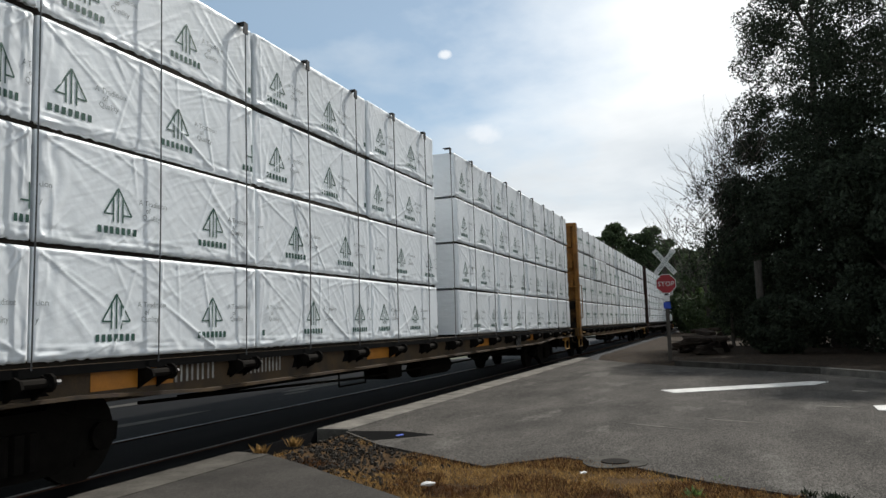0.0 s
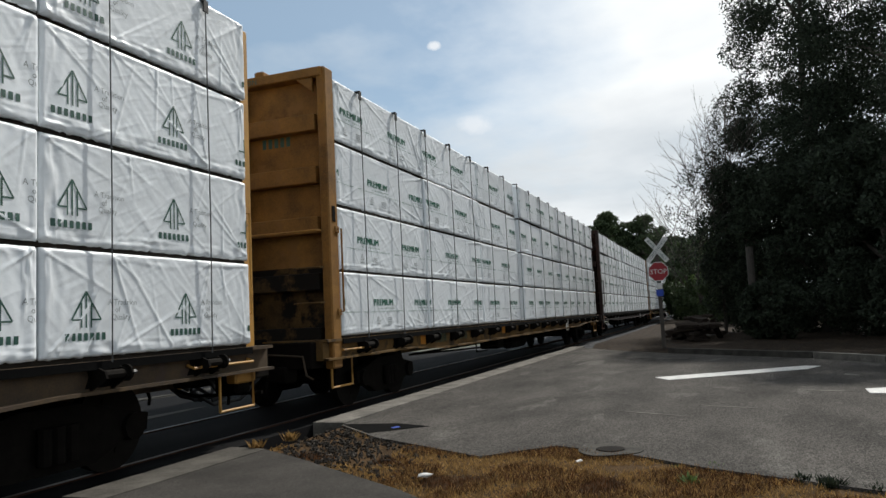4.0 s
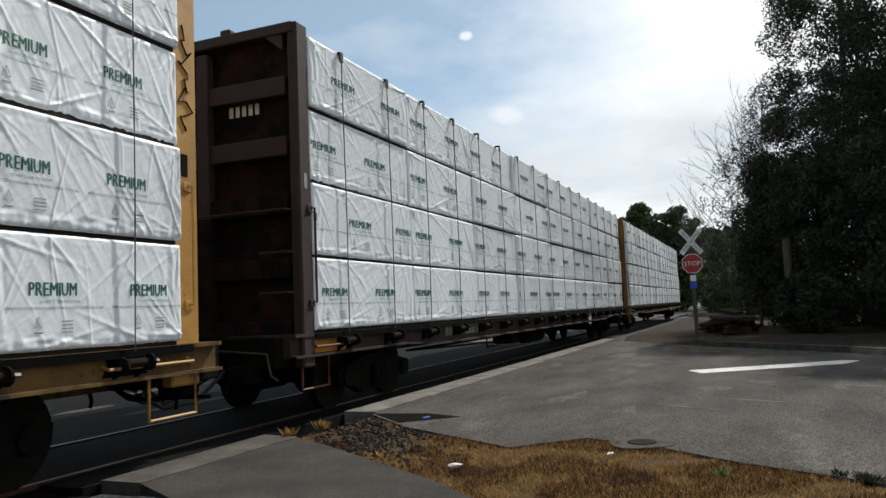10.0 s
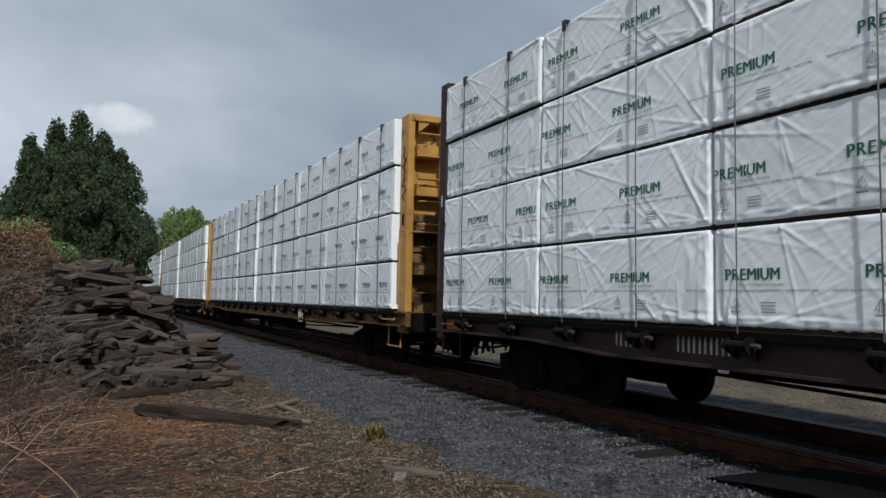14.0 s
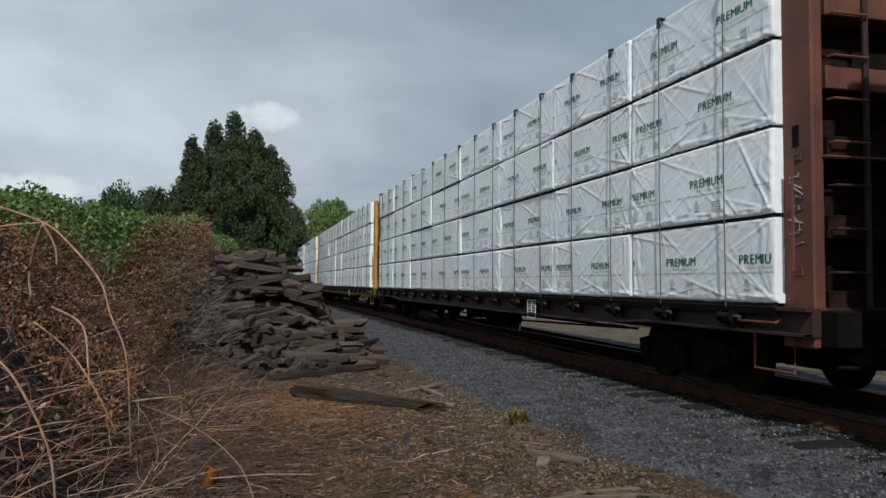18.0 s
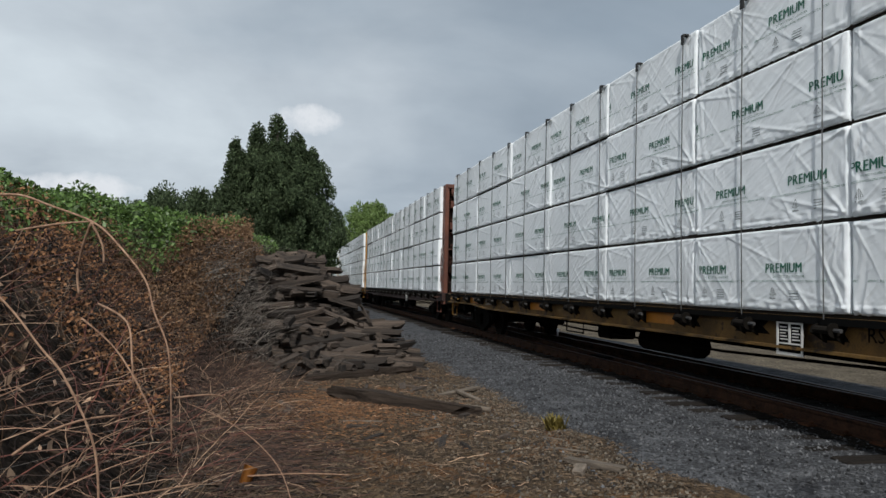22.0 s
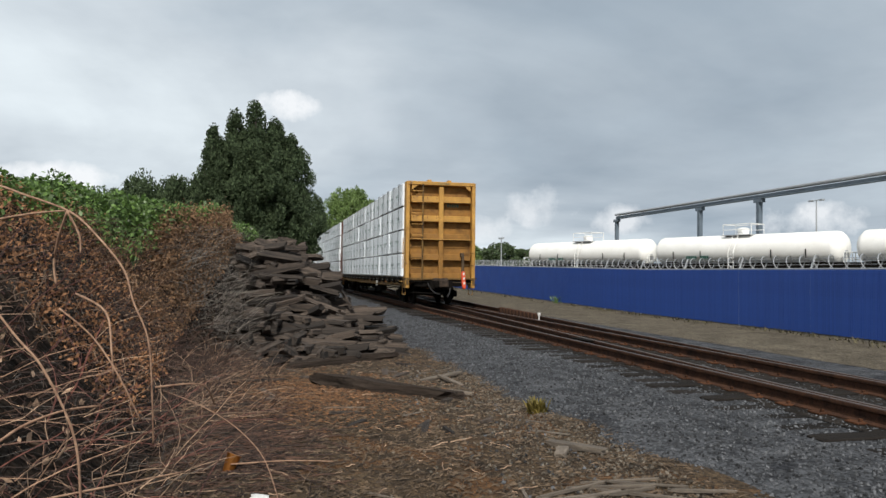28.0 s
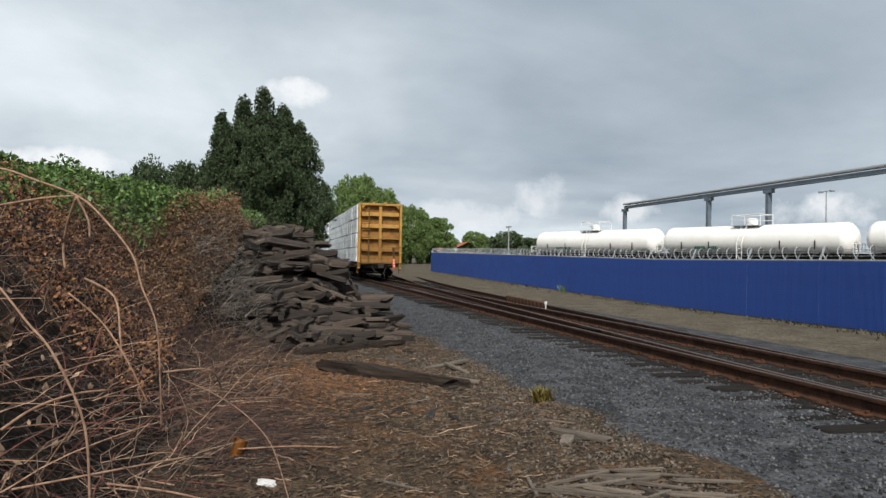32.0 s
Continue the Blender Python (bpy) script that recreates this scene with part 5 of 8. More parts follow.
    def rim(bm):
        for a in ((-0.21, 0.21, 0, 0.03), (-0.21, 0.21, 0.33, 0.36), (-0.21, -0.18, 0.03, 0.33), (0.18, 0.21, 0.03, 0.33), (-0.015, 0.015, 0.13, 0.33), (-0.18, 0.18, 0.115, 0.13)):
            box(bm, a[0], a[1], -0.012, -0.004, a[2], a[3])

    def bars(bm):
        for i in range(5):
            box(bm, -0.16, -0.03 - 0.02 * (i % 3), -0.007, -0.004, 0.16 + 0.032 * i, 0.172 + 0.032 * i)
            box(bm, 0.035, 0.16 - 0.025 * (i % 2), -0.007, -0.004, 0.16 + 0.032 * i, 0.172 + 0.032 * i)

    plate_ob = put("stencil_plate", shared("stencil_plate", plate_, M_TAR), car, pose(16.3, -1.435, 0.655), "black stencil plate in a painted frame")
    rim_paint = M_CABLE if index == 1 else M_WHITEP
    put("plate_frame", shared("plate_frame" + rim_paint.name, rim, rim_paint), plate_ob, Matrix.Identity(4), "worn painted frame")
    put("fine_print", shared("plate_bars" + rim_paint.name, bars, rim_paint), plate_ob, Matrix.Identity(4))["kind"] = "stuff"

    # bundles: four tiers on both sides
    xx = 0.0
    total = sum(abs(v) for v in lengths)
    tier_h = 0.925
    for ln in lengths:
        ln = ln * LOAD / total
        if ln < 0:
            xx -= ln
            continue
        for tier in range(4):
            for s in (-1, 1):
                me, prints = VARIANTS[kind_][rnd.randrange(len(VARIANTS[kind_]))]
                pr = prints[rnd.randrange(4)]
                if index == 3 and xx == 0:
                    pr = prints[(1, 3, 0, 2)[tier]]
                jitter = rnd.uniform(-0.025, 0.02)
                m = pose(xx + (0 if s < 0 else ln), s * (1.445 + jitter), DECK + 0.03 + tier * tier_h, 0, 0, (0 if s < 0 else 180) + rnd.uniform(-0.3, 0.3)) @ Matrix.Diagonal((ln / PL, 1, 1, 1))
                b = put("lumber_pack", me, car, m, "lumber pack in creased white plastic wrap")
                if s < 0:
                    for nm, pm in pr:
                        put(nm, pm, b, Matrix.Identity(4))["kind"] = "stuff" if nm in ("fine_print", "name_mark") else ""
        xx += ln

    # timber spacers between the tiers, coloured dark for shade in the gaps
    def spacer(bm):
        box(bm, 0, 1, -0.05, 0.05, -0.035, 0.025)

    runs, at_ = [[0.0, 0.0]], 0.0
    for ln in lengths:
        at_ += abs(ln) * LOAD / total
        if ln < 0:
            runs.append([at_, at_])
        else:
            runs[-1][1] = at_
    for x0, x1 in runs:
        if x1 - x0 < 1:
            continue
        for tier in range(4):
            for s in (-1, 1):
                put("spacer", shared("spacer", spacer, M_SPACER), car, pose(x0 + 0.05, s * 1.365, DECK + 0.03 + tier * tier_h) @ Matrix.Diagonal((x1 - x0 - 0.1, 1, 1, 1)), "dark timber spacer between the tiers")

    # tie-down cables with winches and corner guards
    def cable(bm):
        tube(bm, [(0, 0, DECK - 0.02), (0, -0.012, 2.5), (0, 0.0, DECK + 0.01 + 4 * tier_h)], 0.008, 4)

    def guard(bm):
        box(bm, -0.04, 0.04, -0.02, 0.12, -0.018, 0.004, 0.004)
        box(bm, -0.04, 0.04, -0.025, -0.008, -0.13, 0.004, 0.004)

    def sooty(half):
        def build(bm):
            prof = [(-half, 1.045), (-half * 0.8, 0.95), (-half * 1.05, 0.85), (half * 1.2, 0.85), (half * 0.75, 0.93), (half * 1.3, 1.045)]
            a = [bm.verts.new((x_, 0.0, z_)) for x_, z_ in prof]
            b = [bm.verts.new((x_, 0.004, z_)) for x_, z_ in prof]
            bm.faces.new(a)
            bm.faces.new(b[::-1])
            for k in range(6):
                bm.faces.new((a[k], a[(k + 1) % 6], b[(k + 1) % 6], b[k]))
        return build

    def winch(bm):
        pts = ((0.01, 0.82), (0.01, 1.06), (-0.16, 0.99), (-0.18, 0.93))
        a = [bm.verts.new((-0.13, y_, z_)) for y_, z_ in pts]
        b = [bm.verts.new((-0.105, y_, z_)) for y_, z_ in pts]
        bm.faces.new(a)
        bm.faces.new(b[::-1])
        for i in range(4):
            bm.faces.new((a[i], a[(i + 1) % 4], b[(i + 1) % 4], b[i]))

    def ratchet(bm):
        tube(bm, [(0.135, -0.13, 0.96), (0.16, -0.13, 0.96)], 0.075, 10)

    def stub(bm):
        tube(bm, [(0.16, -0.13, 0.96), (0.25, -0.13, 0.96)], 0.022, 6)

    def drum(bm):
        tube(bm, [(-0.105, -0.13, 0.96), (0.11, -0.13, 0.96)], 0.038, 8)

    for i in range(17):
        cxp = 0.75 + i * (LOAD - 1.5) / 16
        put("tie_cable", shared("tie_cable", cable, M_CABLE), car, pose(cxp, -1.495, 0), "steel tie-down cable")
        put("corner_guard", shared("corner_guard", guard, M_RUBBER), car, pose(cxp, -1.482, DECK + 0.0 + 4 * tier_h), "black corner guard")
        wi = put("winch", shared("winch", winch, M_STEEL), car, pose(cxp, -1.376, 0))
        if paint is M_YELLOW:
            put("soot_patch", shared("soot_patch" + "abc"[i % 3], sooty(0.17 + 0.06 * (i % 3)), M_TAR), car, pose(cxp, -1.3745, 0), "black grease smear behind a winch")
        put("bracket", shared("winch", winch, M_STEEL), wi, pose(0.24, 0, 0))
        put("ratchet", shared("winch_ratchet", ratchet, M_STEEL), wi, Matrix.Identity(4))
        put("stub_shaft", shared("winch_stub", stub, M_CABLE), wi, Matrix.Identity(4))
        put("drum", shared("winch_drum", drum, M_WHEEL), wi, Matrix.Identity(4), "worn steel cable drum")
    return car


CARS = [
    (-1, flatcar("lumber_flatcar", -1, M_YELLOW, M_MIDYEL, "premium", [2.76] * 8, "yellow bulkhead flatcar loaded with white-wrapped lumber")),
    (0, flatcar("lumber_flatcar", 0, M_YELLOW, M_MIDYEL, "premium", [2.76] * 8, "yellow bulkhead flatcar loaded with white-wrapped lumber")),
    (1, flatcar("lumber_flatcar", 1, M_YELLOW, M_DKYEL, "emblem", [2.1, 2.9, 2.9, 2.75, -1.14, 2.765, 2.765, 2.765, 2.765], "grimy yellow flatcar with tree-marked white lumber packs")),
    (2, flatcar("lumber_flatcar", 2, M_YELLOW, M_MIDYEL, "premium", [3.4, 3.4, 3.4, -0.38, 2.62, 2.77, 2.75, 2.46, 2.00, -0.12], "clean yellow bulkhead flatcar with white lumber packs", True, M_PRINT_DARK)),
    (3, flatcar("lumber_flatcar", 3, M_OXIDE, M_DKOX, "premium", [2.69, 2.76, 2.6, 2.8, 2.85, 2.67, 2.54, 2.77], "oxide red bulkhead flatcar with white lumber packs")),
    (4, flatcar("lumber_flatcar", 4, M_YELLOW, M_MIDYEL, "premium", [3.08, 3.1, 2.7, 2.7, 2.72, 2.72, 2.67, 2.9, -0.2], "yellow bulkhead flatcar at the end of the train")),
]
last = CARS[-1][1]
# shop mark on the sill and a scrawl on the corner post of the clean yellow car
clean = CARS[3][1]
for word, shift in (("RSH", 0.0), ("75", 0.62)):
    tv, tf = text_mesh(word, 0.2)
    left = min(p[0] for p in tv)
    for carrier in (clean, last):
        mesh_ob("shop_mark", [(LOAD - 5.68 + shift + (x - left) * 1.05, -1.382, 0.87 + y) for x, y, z in tv], tf, M_TAR, carrier, "black stencilled shop mark")
bm = bmesh.new()
scrawl = [(LOAD + 0.09 + 0.06 * math.sin(k * 1.9) + 0.05 * math.sin(k * 5.1), -1.327, 3.15 + 0.055 * k + 0.05 * math.cos(k * 2.7)) for k in range(20)]
tube(bm, scrawl, 0.008, 4)
part("graffiti", bm, M_TAR, clean, "black scrawled graffiti on the corner post")
bm = bmesh.new()
for z0, ph in ((2.05, 0.3), (1.72, 1.4)):
    tube(bm, [(LOAD + 0.17 + 0.10 * math.sin(k * 2.3 + ph), -1.327, z0 + 0.03 * k + 0.05 * math.cos(k * 1.7 + ph)) for k in range(14)], 0.007, 4)
part("graffiti", bm, M_PRINT_GREY, CARS[4][1], "pale chalked graffiti on the corner post")


def eot(bm):
    box(bm, -0.035, 0.035, -0.075, 0.075, -0.28, 0.34, 0.012)
    box(bm, -0.06, 0.05, -0.06, 0.06, -0.34, -0.20, 0.02)


eo = put("end_of_train_device", shared("end_device", eot, M_REDORANGE), last, pose(LOAD + 0.62, 0.86, 1.0, 5, 4, 0), "red-orange end-of-train device")


def eot_stripe(bm):
    for zz in (-0.16, 0.02, 0.2):
        box(bm, 0.036, 0.039, -0.022, 0.050, zz, zz + 0.09)


def eot_bracket(bm):
    box(bm, -0.03, 0.03, -0.05, 0.05, 1.1, 2.0, 0.01)
    box(bm, -0.16, 0.04, -0.09, 0.03, 1.9, 2.06, 0.015)


put("reflective_stripes", shared("device_stripes", eot_stripe, M_WHITEP), eo, Matrix.Identity(4), "white reflective stripes")["kind"] = "stuff"
put("device_bracket", shared("device_bracket", eot_bracket, M_DKYEL), last, pose(LOAD + 0.5, 0.86, 0), "grimy upright bracket for the device")


def end_platform(bm):
    box(bm, 0, 0.34, -1.26, 1.26, 0.70, 1.06, 0.015)
    box(bm, 0.05, 0.55, -0.42, 0.42, 0.60, 1.12, 0.03)
    for yy in (-0.8, 0.75):
        box(bm, 0.1, 0.4, yy - 0.16, yy + 0.16, 0.52, 0.74, 0.03)
    for yy in (-0.62, 0.6):
        tube(bm, [(0.3, yy, 0.75), (0.42, yy, 0.45), (0.40, yy, 0.36)], 0.022, 6)


HOSES = ((0.35, -0.1, 0.42), (0.5, 0.2, 0.36), (-0.3, 0.15, 0.48), (-0.75, -0.2, 0.55))


def air_hose(y0, y1, dip):
    def hose(bm):
        tube(bm, [(0.1, y0, 0.78), (0.3, y0, 0.62), (0.55, (y0 + y1) / 2, dip), (0.9, y1, dip - 0.03), (1.2, y1 - 0.1, dip + 0.16)], 0.024, 6)
    return hose


def end_sill(bm):
    box(bm, 0, 0.14, -1.32, 1.32, 0.90, 1.0, 0.015)
    box(bm, 0, 0.08, -1.0, 1.0, 0.74, 0.90, 0.01)
    box(bm, 0.0, 0.42, -0.44, 0.44, 0.62, 0.98, 0.03)
    box(bm, 0.42, 0.50, -0.30, 0.16, 0.70, 0.94, 0.02)
    tube(bm, [(0.45, -1.2, 0.52), (0.48, -0.2, 0.48), (0.5, 0.1, 0.55)], 0.022, 6)


for index, car in CARS:
    put("end_sill", shared("end_sill", end_sill, M_STEEL), car, pose(LOAD + (0.2 if index == 4 else 0.1), 0, 0), "black end sill with a bent lever")
    if index != 4:
        put("end_platform", shared("end_platform", end_platform, M_STEEL), car, pose(LOAD + 0.28, 0, 0), "soot-black end platform above the coupler")
    if index > -1:
        put("end_platform", shared("end_platform", end_platform, M_STEEL), car, pose(-0.2, 0, 0, 0, 0, 180), "soot-black end platform above the coupler")
        for k, spec in enumerate(HOSES):
            put("air_hose", shared("air_hose" + "abcd"[k], air_hose(*spec), M_RUBBER), car, pose(-0.3, 0, 0, 0, 0, 180), "sagging black air hose")

# ---------------------------------------------------------------- blue fence and beyond

def fence_z(x):
    return -0.25 + 0.0125 * max(0, -x - 25) + 0.55 * smooth01((x + 14) / 13)


def fence_y(x):
    return 13.42 + 1.5 * smooth01((x + 14) / 13)


fence = tagged(empty("fence"), "long blue slatted fence topped with coiled barbed wire", "fence", kind="structure")
FENCE_X0, FENCE_X1 = -64.6, 6.4
SLAT = None
vs, fs = [], []
x = FENCE_X0
while x < FENCE_X1:
    z0 = fence_z(x)
    b = len(vs)
    fy = fence_y(x)
    if -32.5 < x < -13.5:
        m = pose(x, fy, z0)
        if SLAT is None:
            SLAT = mesh_ob("slat", [(0, 0.03, 0.09), (0.004, 0, 0.10), (0.05, 0.004, 0.10), (0.06, 0.03, 0.09), (0, 0.03, 1.72), (0.004, 0, 1.71), (0.05, 0.004, 1.71), (0.06, 0.03, 1.72)],
                           [(0, 1, 5, 4), (1, 2, 6, 5), (2, 3, 7, 6), (3, 0, 4, 7), (4, 5, 6, 7), (3, 2, 1, 0)], M_BLUE, fence)
            SLAT.matrix_basis = m
        else:
            again(SLAT, fence, m)
        x += 0.068
        continue
    for xx, yy in ((x, fy), (x + 0.05, fy), (x + 0.05, fy + 0.012), (x + 0.068, fy + 0.012)):
        vs += [(xx, yy, z0 + 0.09), (xx, yy, z0 + 1.72)]
    for k in range(3):
        fs.append((b + 2 * k, b + 2 * k + 2, b + 2 * k + 3, b + 2 * k + 1))
    x += 0.068
mesh_ob("slats", vs, fs, M_BLUE, fence, "dense blue privacy slats")["kind"] = "stuff"
FXS = [FENCE_X0, -25, -14, -11, -8, -5, -2, FENCE_X1]
bm = bmesh.new()
tube(bm, [(x_, fence_y(x_) + 0.03, fence_z(x_) + 1.74) for x_ in FXS], 0.025, 6)
part("top_rail", bm, M_GALV, fence)
bm = bmesh.new()
for zz in (0.14, 0.24, 0.34):
    tube(bm, [(x_, fence_y(x_) + 0.06 + 0.3 * zz, fence_z(x_) + 1.74 + zz * 0.8) for x_ in FXS], 0.006, 4)
part("barbed_wire", bm, M_GALV, fence, "strands of barbed wire")
bm = bmesh.new()
tube(bm, [(0, 0.04, -0.2), (0, 0.04, 1.76), (0, 0.17, 2.08)], 0.03, 6)
fp = None
x = FENCE_X0
while x < FENCE_X1:
    m = pose(x, fence_y(x), fence_z(x))
    if fp is None:
        fp = part("fence_post", bm, M_GALV, fence)
        fp.matrix_basis = m
    else:
        again(fp, fence, m)
    x += 3.0
# coils of razor wire along the top
bm = bmesh.new()
n = 14
R0 = 0.2
ring = [(0.52 * k / n, math.cos(2 * math.pi * k / n) * R0 * 0.9, math.sin(2 * math.pi * k / n) * R0) for k in range(n + 1)]
tube(bm, ring, 0.013, 4, cap=False)
coil = None
x = FENCE_X0
while x < 2:
    m = pose(x, fence_y(x) + 0.22, fence_z(x) + 1.90)
    if coil is None:
        coil = part("wire_coil", bm, M_GALV, fence)
        coil.matrix_basis = m
    else:
        again(coil, fence, m)
    x += 0.52


# tank cars behind the fence
def tank_car(m):
    car = tagged(empty("tank_car", m), "white railway tank car standing behind the blue fence", "tank car", "tank cars behind the fence")
    L, R = 14.7, 1.13
    bm = bmesh.new()
    n = 40
    prof = [(-L / 2 - 0.45, 0.02), (-L / 2 - 0.40, R * 0.45), (-L / 2 - 0.25, R * 0.78), (-L / 2, R * 0.97), (-L / 2 + 0.15, R), (L / 2 - 0.15, R), (L / 2, R * 0.97), (L / 2 + 0.25, R * 0.78), (L / 2 + 0.40, R * 0.45), (L / 2 + 0.45, 0.02)]
    rings = [[bm.verts.new((x, math.cos(2 * math.pi * k / n) * r, 3.07 + math.sin(2 * math.pi * k / n) * r)) for k in range(n)] for x, r in prof]
    for a, b in zip(rings, rings[1:]):
        for k in range(n):
            bm.faces.new((a[k], a[(k + 1) % n], b[(k + 1) % n], b[k]))
    bmesh.ops.recalc_face_normals(bm, faces=bm.faces)
    part("tank", bm, M_TANK, car, "white painted tank", smooth=True)
    bm = bmesh.new()
    box(bm, -8.2, 8.2, -0.9, 0.9, 1.2, 1.72)
    box(bm, -8.2, 8.2, -1.25, -0.95, 1.45, 2.08)
    for xx in (-6.2, 6.2):
        box(bm, xx - 0.5, xx + 0.5, -0.8, 0.8, 1.72, 2.2)
    box(bm, -8.2, 8.2, -0.3, 0.3, 0.75, 1.2)
    box(bm, -7.6, -5.6, -1.2, 1.2, 0.25, 0.95, 0.05)
    box(bm, 5.6, 7.6, -1.2, 1.2, 0.25, 0.95, 0.05)
    part("underframe", bm, M_STEEL, car)
    bm = bmesh.new()
    for s in (-1.0, 1.0):
        tube(bm, [(-1.2, s * 0.75, 4.1), (-1.2, s * 0.75, 4.95), (1.2, s * 0.75, 4.95), (1.2, s * 0.75, 4.1)], 0.03, 6)
        tube(bm, [(-1.2, s * 0.75, 4.55), (1.2, s * 0.75, 4.55)], 0.025, 6)
    for s in (-1.2, 1.2):
        tube(bm, [(s, -0.75, 4.95), (s, 0.75, 4.95)], 0.03, 6)
    part("platform_rail", bm, M_TANK, car)
    bm = bmesh.new()
    box(bm, -1.2, 1.2, -0.9, 0.9, 4.12, 4.17)
    part("platform", bm, M_GALV, car)
    bm = bmesh.new()
    tube(bm, [(0, 0, 4.1), (0, 0, 4.62)], 0.42, 16)
    tube(bm, [(0, 0, 4.62), (0, 0, 4.72)], 0.46, 16, 0.2)
    part("dome_housing", bm, M_TANK, car)
    bm = bmesh.new()
    for s in (-0.22, 0.22):
        tube(bm, [(s, -1.5, 1.0), (s, -1.52, 2.8), (s, -0.95, 4.1)], 0.025, 6)
    for k in range(8):
        z = 1.2 + k * 0.3
        tube(bm, [(-0.22, -1.51, z), (0.22, -1.51, z)], 0.016, 5)
    part("ladder", bm, M_TANK, car)
    bm = bmesh.new()
    for k in range(9):
        xx = 1.4 + k * 0.20 + (0.3 if k > 3 else 0)
        box(bm, -xx - 1.0, -xx - 0.86, -R - 0.012, -R + 0.02, 2.42, 2.62)
    part("stencil_mark", bm, M_PRINT_DARK, car, "dark stencilled number bars")
    for xx in (-5.6, -3.0, 3.0, 5.6):
        bm = bmesh.new()
        box(bm, xx - 0.03, xx + 0.03, -R - 0.03, -R + 0.02, 2.4, 3.0, 0.005)
        part("side_bracket", bm, M_STEEL, car)
    bm = bmesh.new()
    tube(bm, [(-8.2, -1.35, 1.62), (8.2, -1.35, 1.62)], 0.03, 6)
    part("side_rail", bm, M_STEEL, car)
    for sx in (-1, 1):
        bm = bmesh.new()
        box(bm, sx * 8.0 - 0.22, sx * 8.0 + 0.22, -1.1, 1.1, 1.73, 1.79)
        for yy in (-1.05, 0, 1.05):
            tube(bm, [(sx * 8.15, yy, 1.79), (sx * 8.15, yy, 2.75)], 0.03, 6)
        for zz in (2.3, 2.75):
            tube(bm, [(sx * 8.15, -1.05, zz), (sx * 8.15, 1.05, zz)], 0.03, 6)
        part("end_platform", bm, M_TANK, car, "white end platform with a safety rail")
    bm = bmesh.new()
    tube(bm, [(8.0, -0.5, 2.6), (8.06, -0.5, 2.6)], 0.28, 14)
    part("hand_brake", bm, M_GALV, car)
    return car


a = math.atan2(-10.1, -29.2)
for k in range(6):
    s = 23.0 - k * 16.5
    cxp, cyp = -42.9 + math.cos(a) * s, 36.6 + math.sin(a) * s
    if k == 0:
        tank = tank_car(pose(cxp, cyp, 0.15, 0, 0, math.degrees(a) + 180))
    else:
        copy_thing(tank, pose(cxp, cyp, 0.15, 0, 0, math.degrees(a) + 180))

# steel loading gantry
gan = tagged(empty("gantry"), "grey-blue steel pipe gantry above the tank cars", "gantry")
bm = bmesh.new()
box(bm, -79, -20, 39.0, 39.4, 7.62, 7.92)
part("beam", bm, M_GANTRY, gan)
bm = bmesh.new()
for z in (8.12,):
    tube(bm, [(-79, 39.0, z), (-20, 39.0, z)], 0.12, 8)
    tube(bm, [(-79, 39.4, z), (-20, 39.4, z)], 0.09, 8)
part("pipe_run", bm, M_GALV, gan, "pale pipes on top of the beam")
bm = bmesh.new()
box(bm, -0.18, 0.18, -0.18, 0.18, -0.4, 7.6)
box(bm, -0.5, 0.5, -0.2, 0.2, 7.3, 7.6)
gp = None
for x in (-79.1, -62.2, -53.6, -36, -24):
    m = pose(x, 39.2, 0)
    if gp is None:
        gp = part("column", bm, M_GANTRY, gan)
        gp.matrix_basis = m
    else:
        again(gp, gan, m)


def lamp_pole(x, y, h_, arm):
    ob = tagged(empty("lamp_pole", pose(x, y, -0.3)), "slender grey yard light pole", "lamp pole")
    bm = bmesh.new()
    tube(bm, [(0, 0, 0), (0, 0, h_)], 0.11, 8, 0.06)
    part("pole", bm, M_GALV, ob)
    bm = bmesh.new()
    box(bm, -arm, arm, -0.06, 0.06, h_ - 0.05, h_ + 0.03)
    box(bm, -arm - 0.25, -arm + 0.25, -0.15, 0.15, h_ - 0.12, h_ + 0.06, 0.02)
    box(bm, arm - 0.25, arm + 0.25, -0.15, 0.15, h_ - 0.12, h_ + 0.06, 0.02)
    part("lamp_head", bm, M_GALV, ob)


lamp_pole(-65.9, 55, 9.45, 0.8)
lamp_pole(-91, 29.1, 6.05, 0.5)

# red disc target and hydrant beyond the track
ob = tagged(empty("switch_target", pose(-0.85, 10.8, -0.1)), "round red switch target on a thin post", "switch target")
bm = bmesh.new()
tube(bm, [(0, 0, 0), (0, 0, 2.24)], 0.022, 8)
part("post", bm, M_STEEL, ob)
bm = bmesh.new()
tube(bm, [(0, -0.035, 1.94), (0, -0.02, 1.94)], 0.285, 24)
part("disc", bm, M_RED, ob, "red painted disc")
hyd = tagged(empty("fire_hydrant", pose(-2.95, 13.6, 0.2)), "small red fire hydrant in front of the fence", "fire hydrant")
bm = bmesh.new()
tube(bm, [(0, 0, 0), (0, 0, 0.1)], 0.17, 12)
tube(bm, [(0, 0, 0.1), (0, 0, 0.62)], 0.115, 12)
part("barrel", bm, M_RED, hyd)
bm = bmesh.new()
tube(bm, [(0, 0, 0.62), (0, 0, 0.74)], 0.14, 12, 0.05)
part("bonnet", bm, M_RED, hyd)
bm = bmesh.new()
tube(bm, [(-0.2, 0, 0.46), (0.2, 0, 0.46)], 0.06, 10)
tube(bm, [(0, -0.2, 0.42), (0, 0, 0.42)], 0.07, 10)
part("outlet", bm, M_RED, hyd)

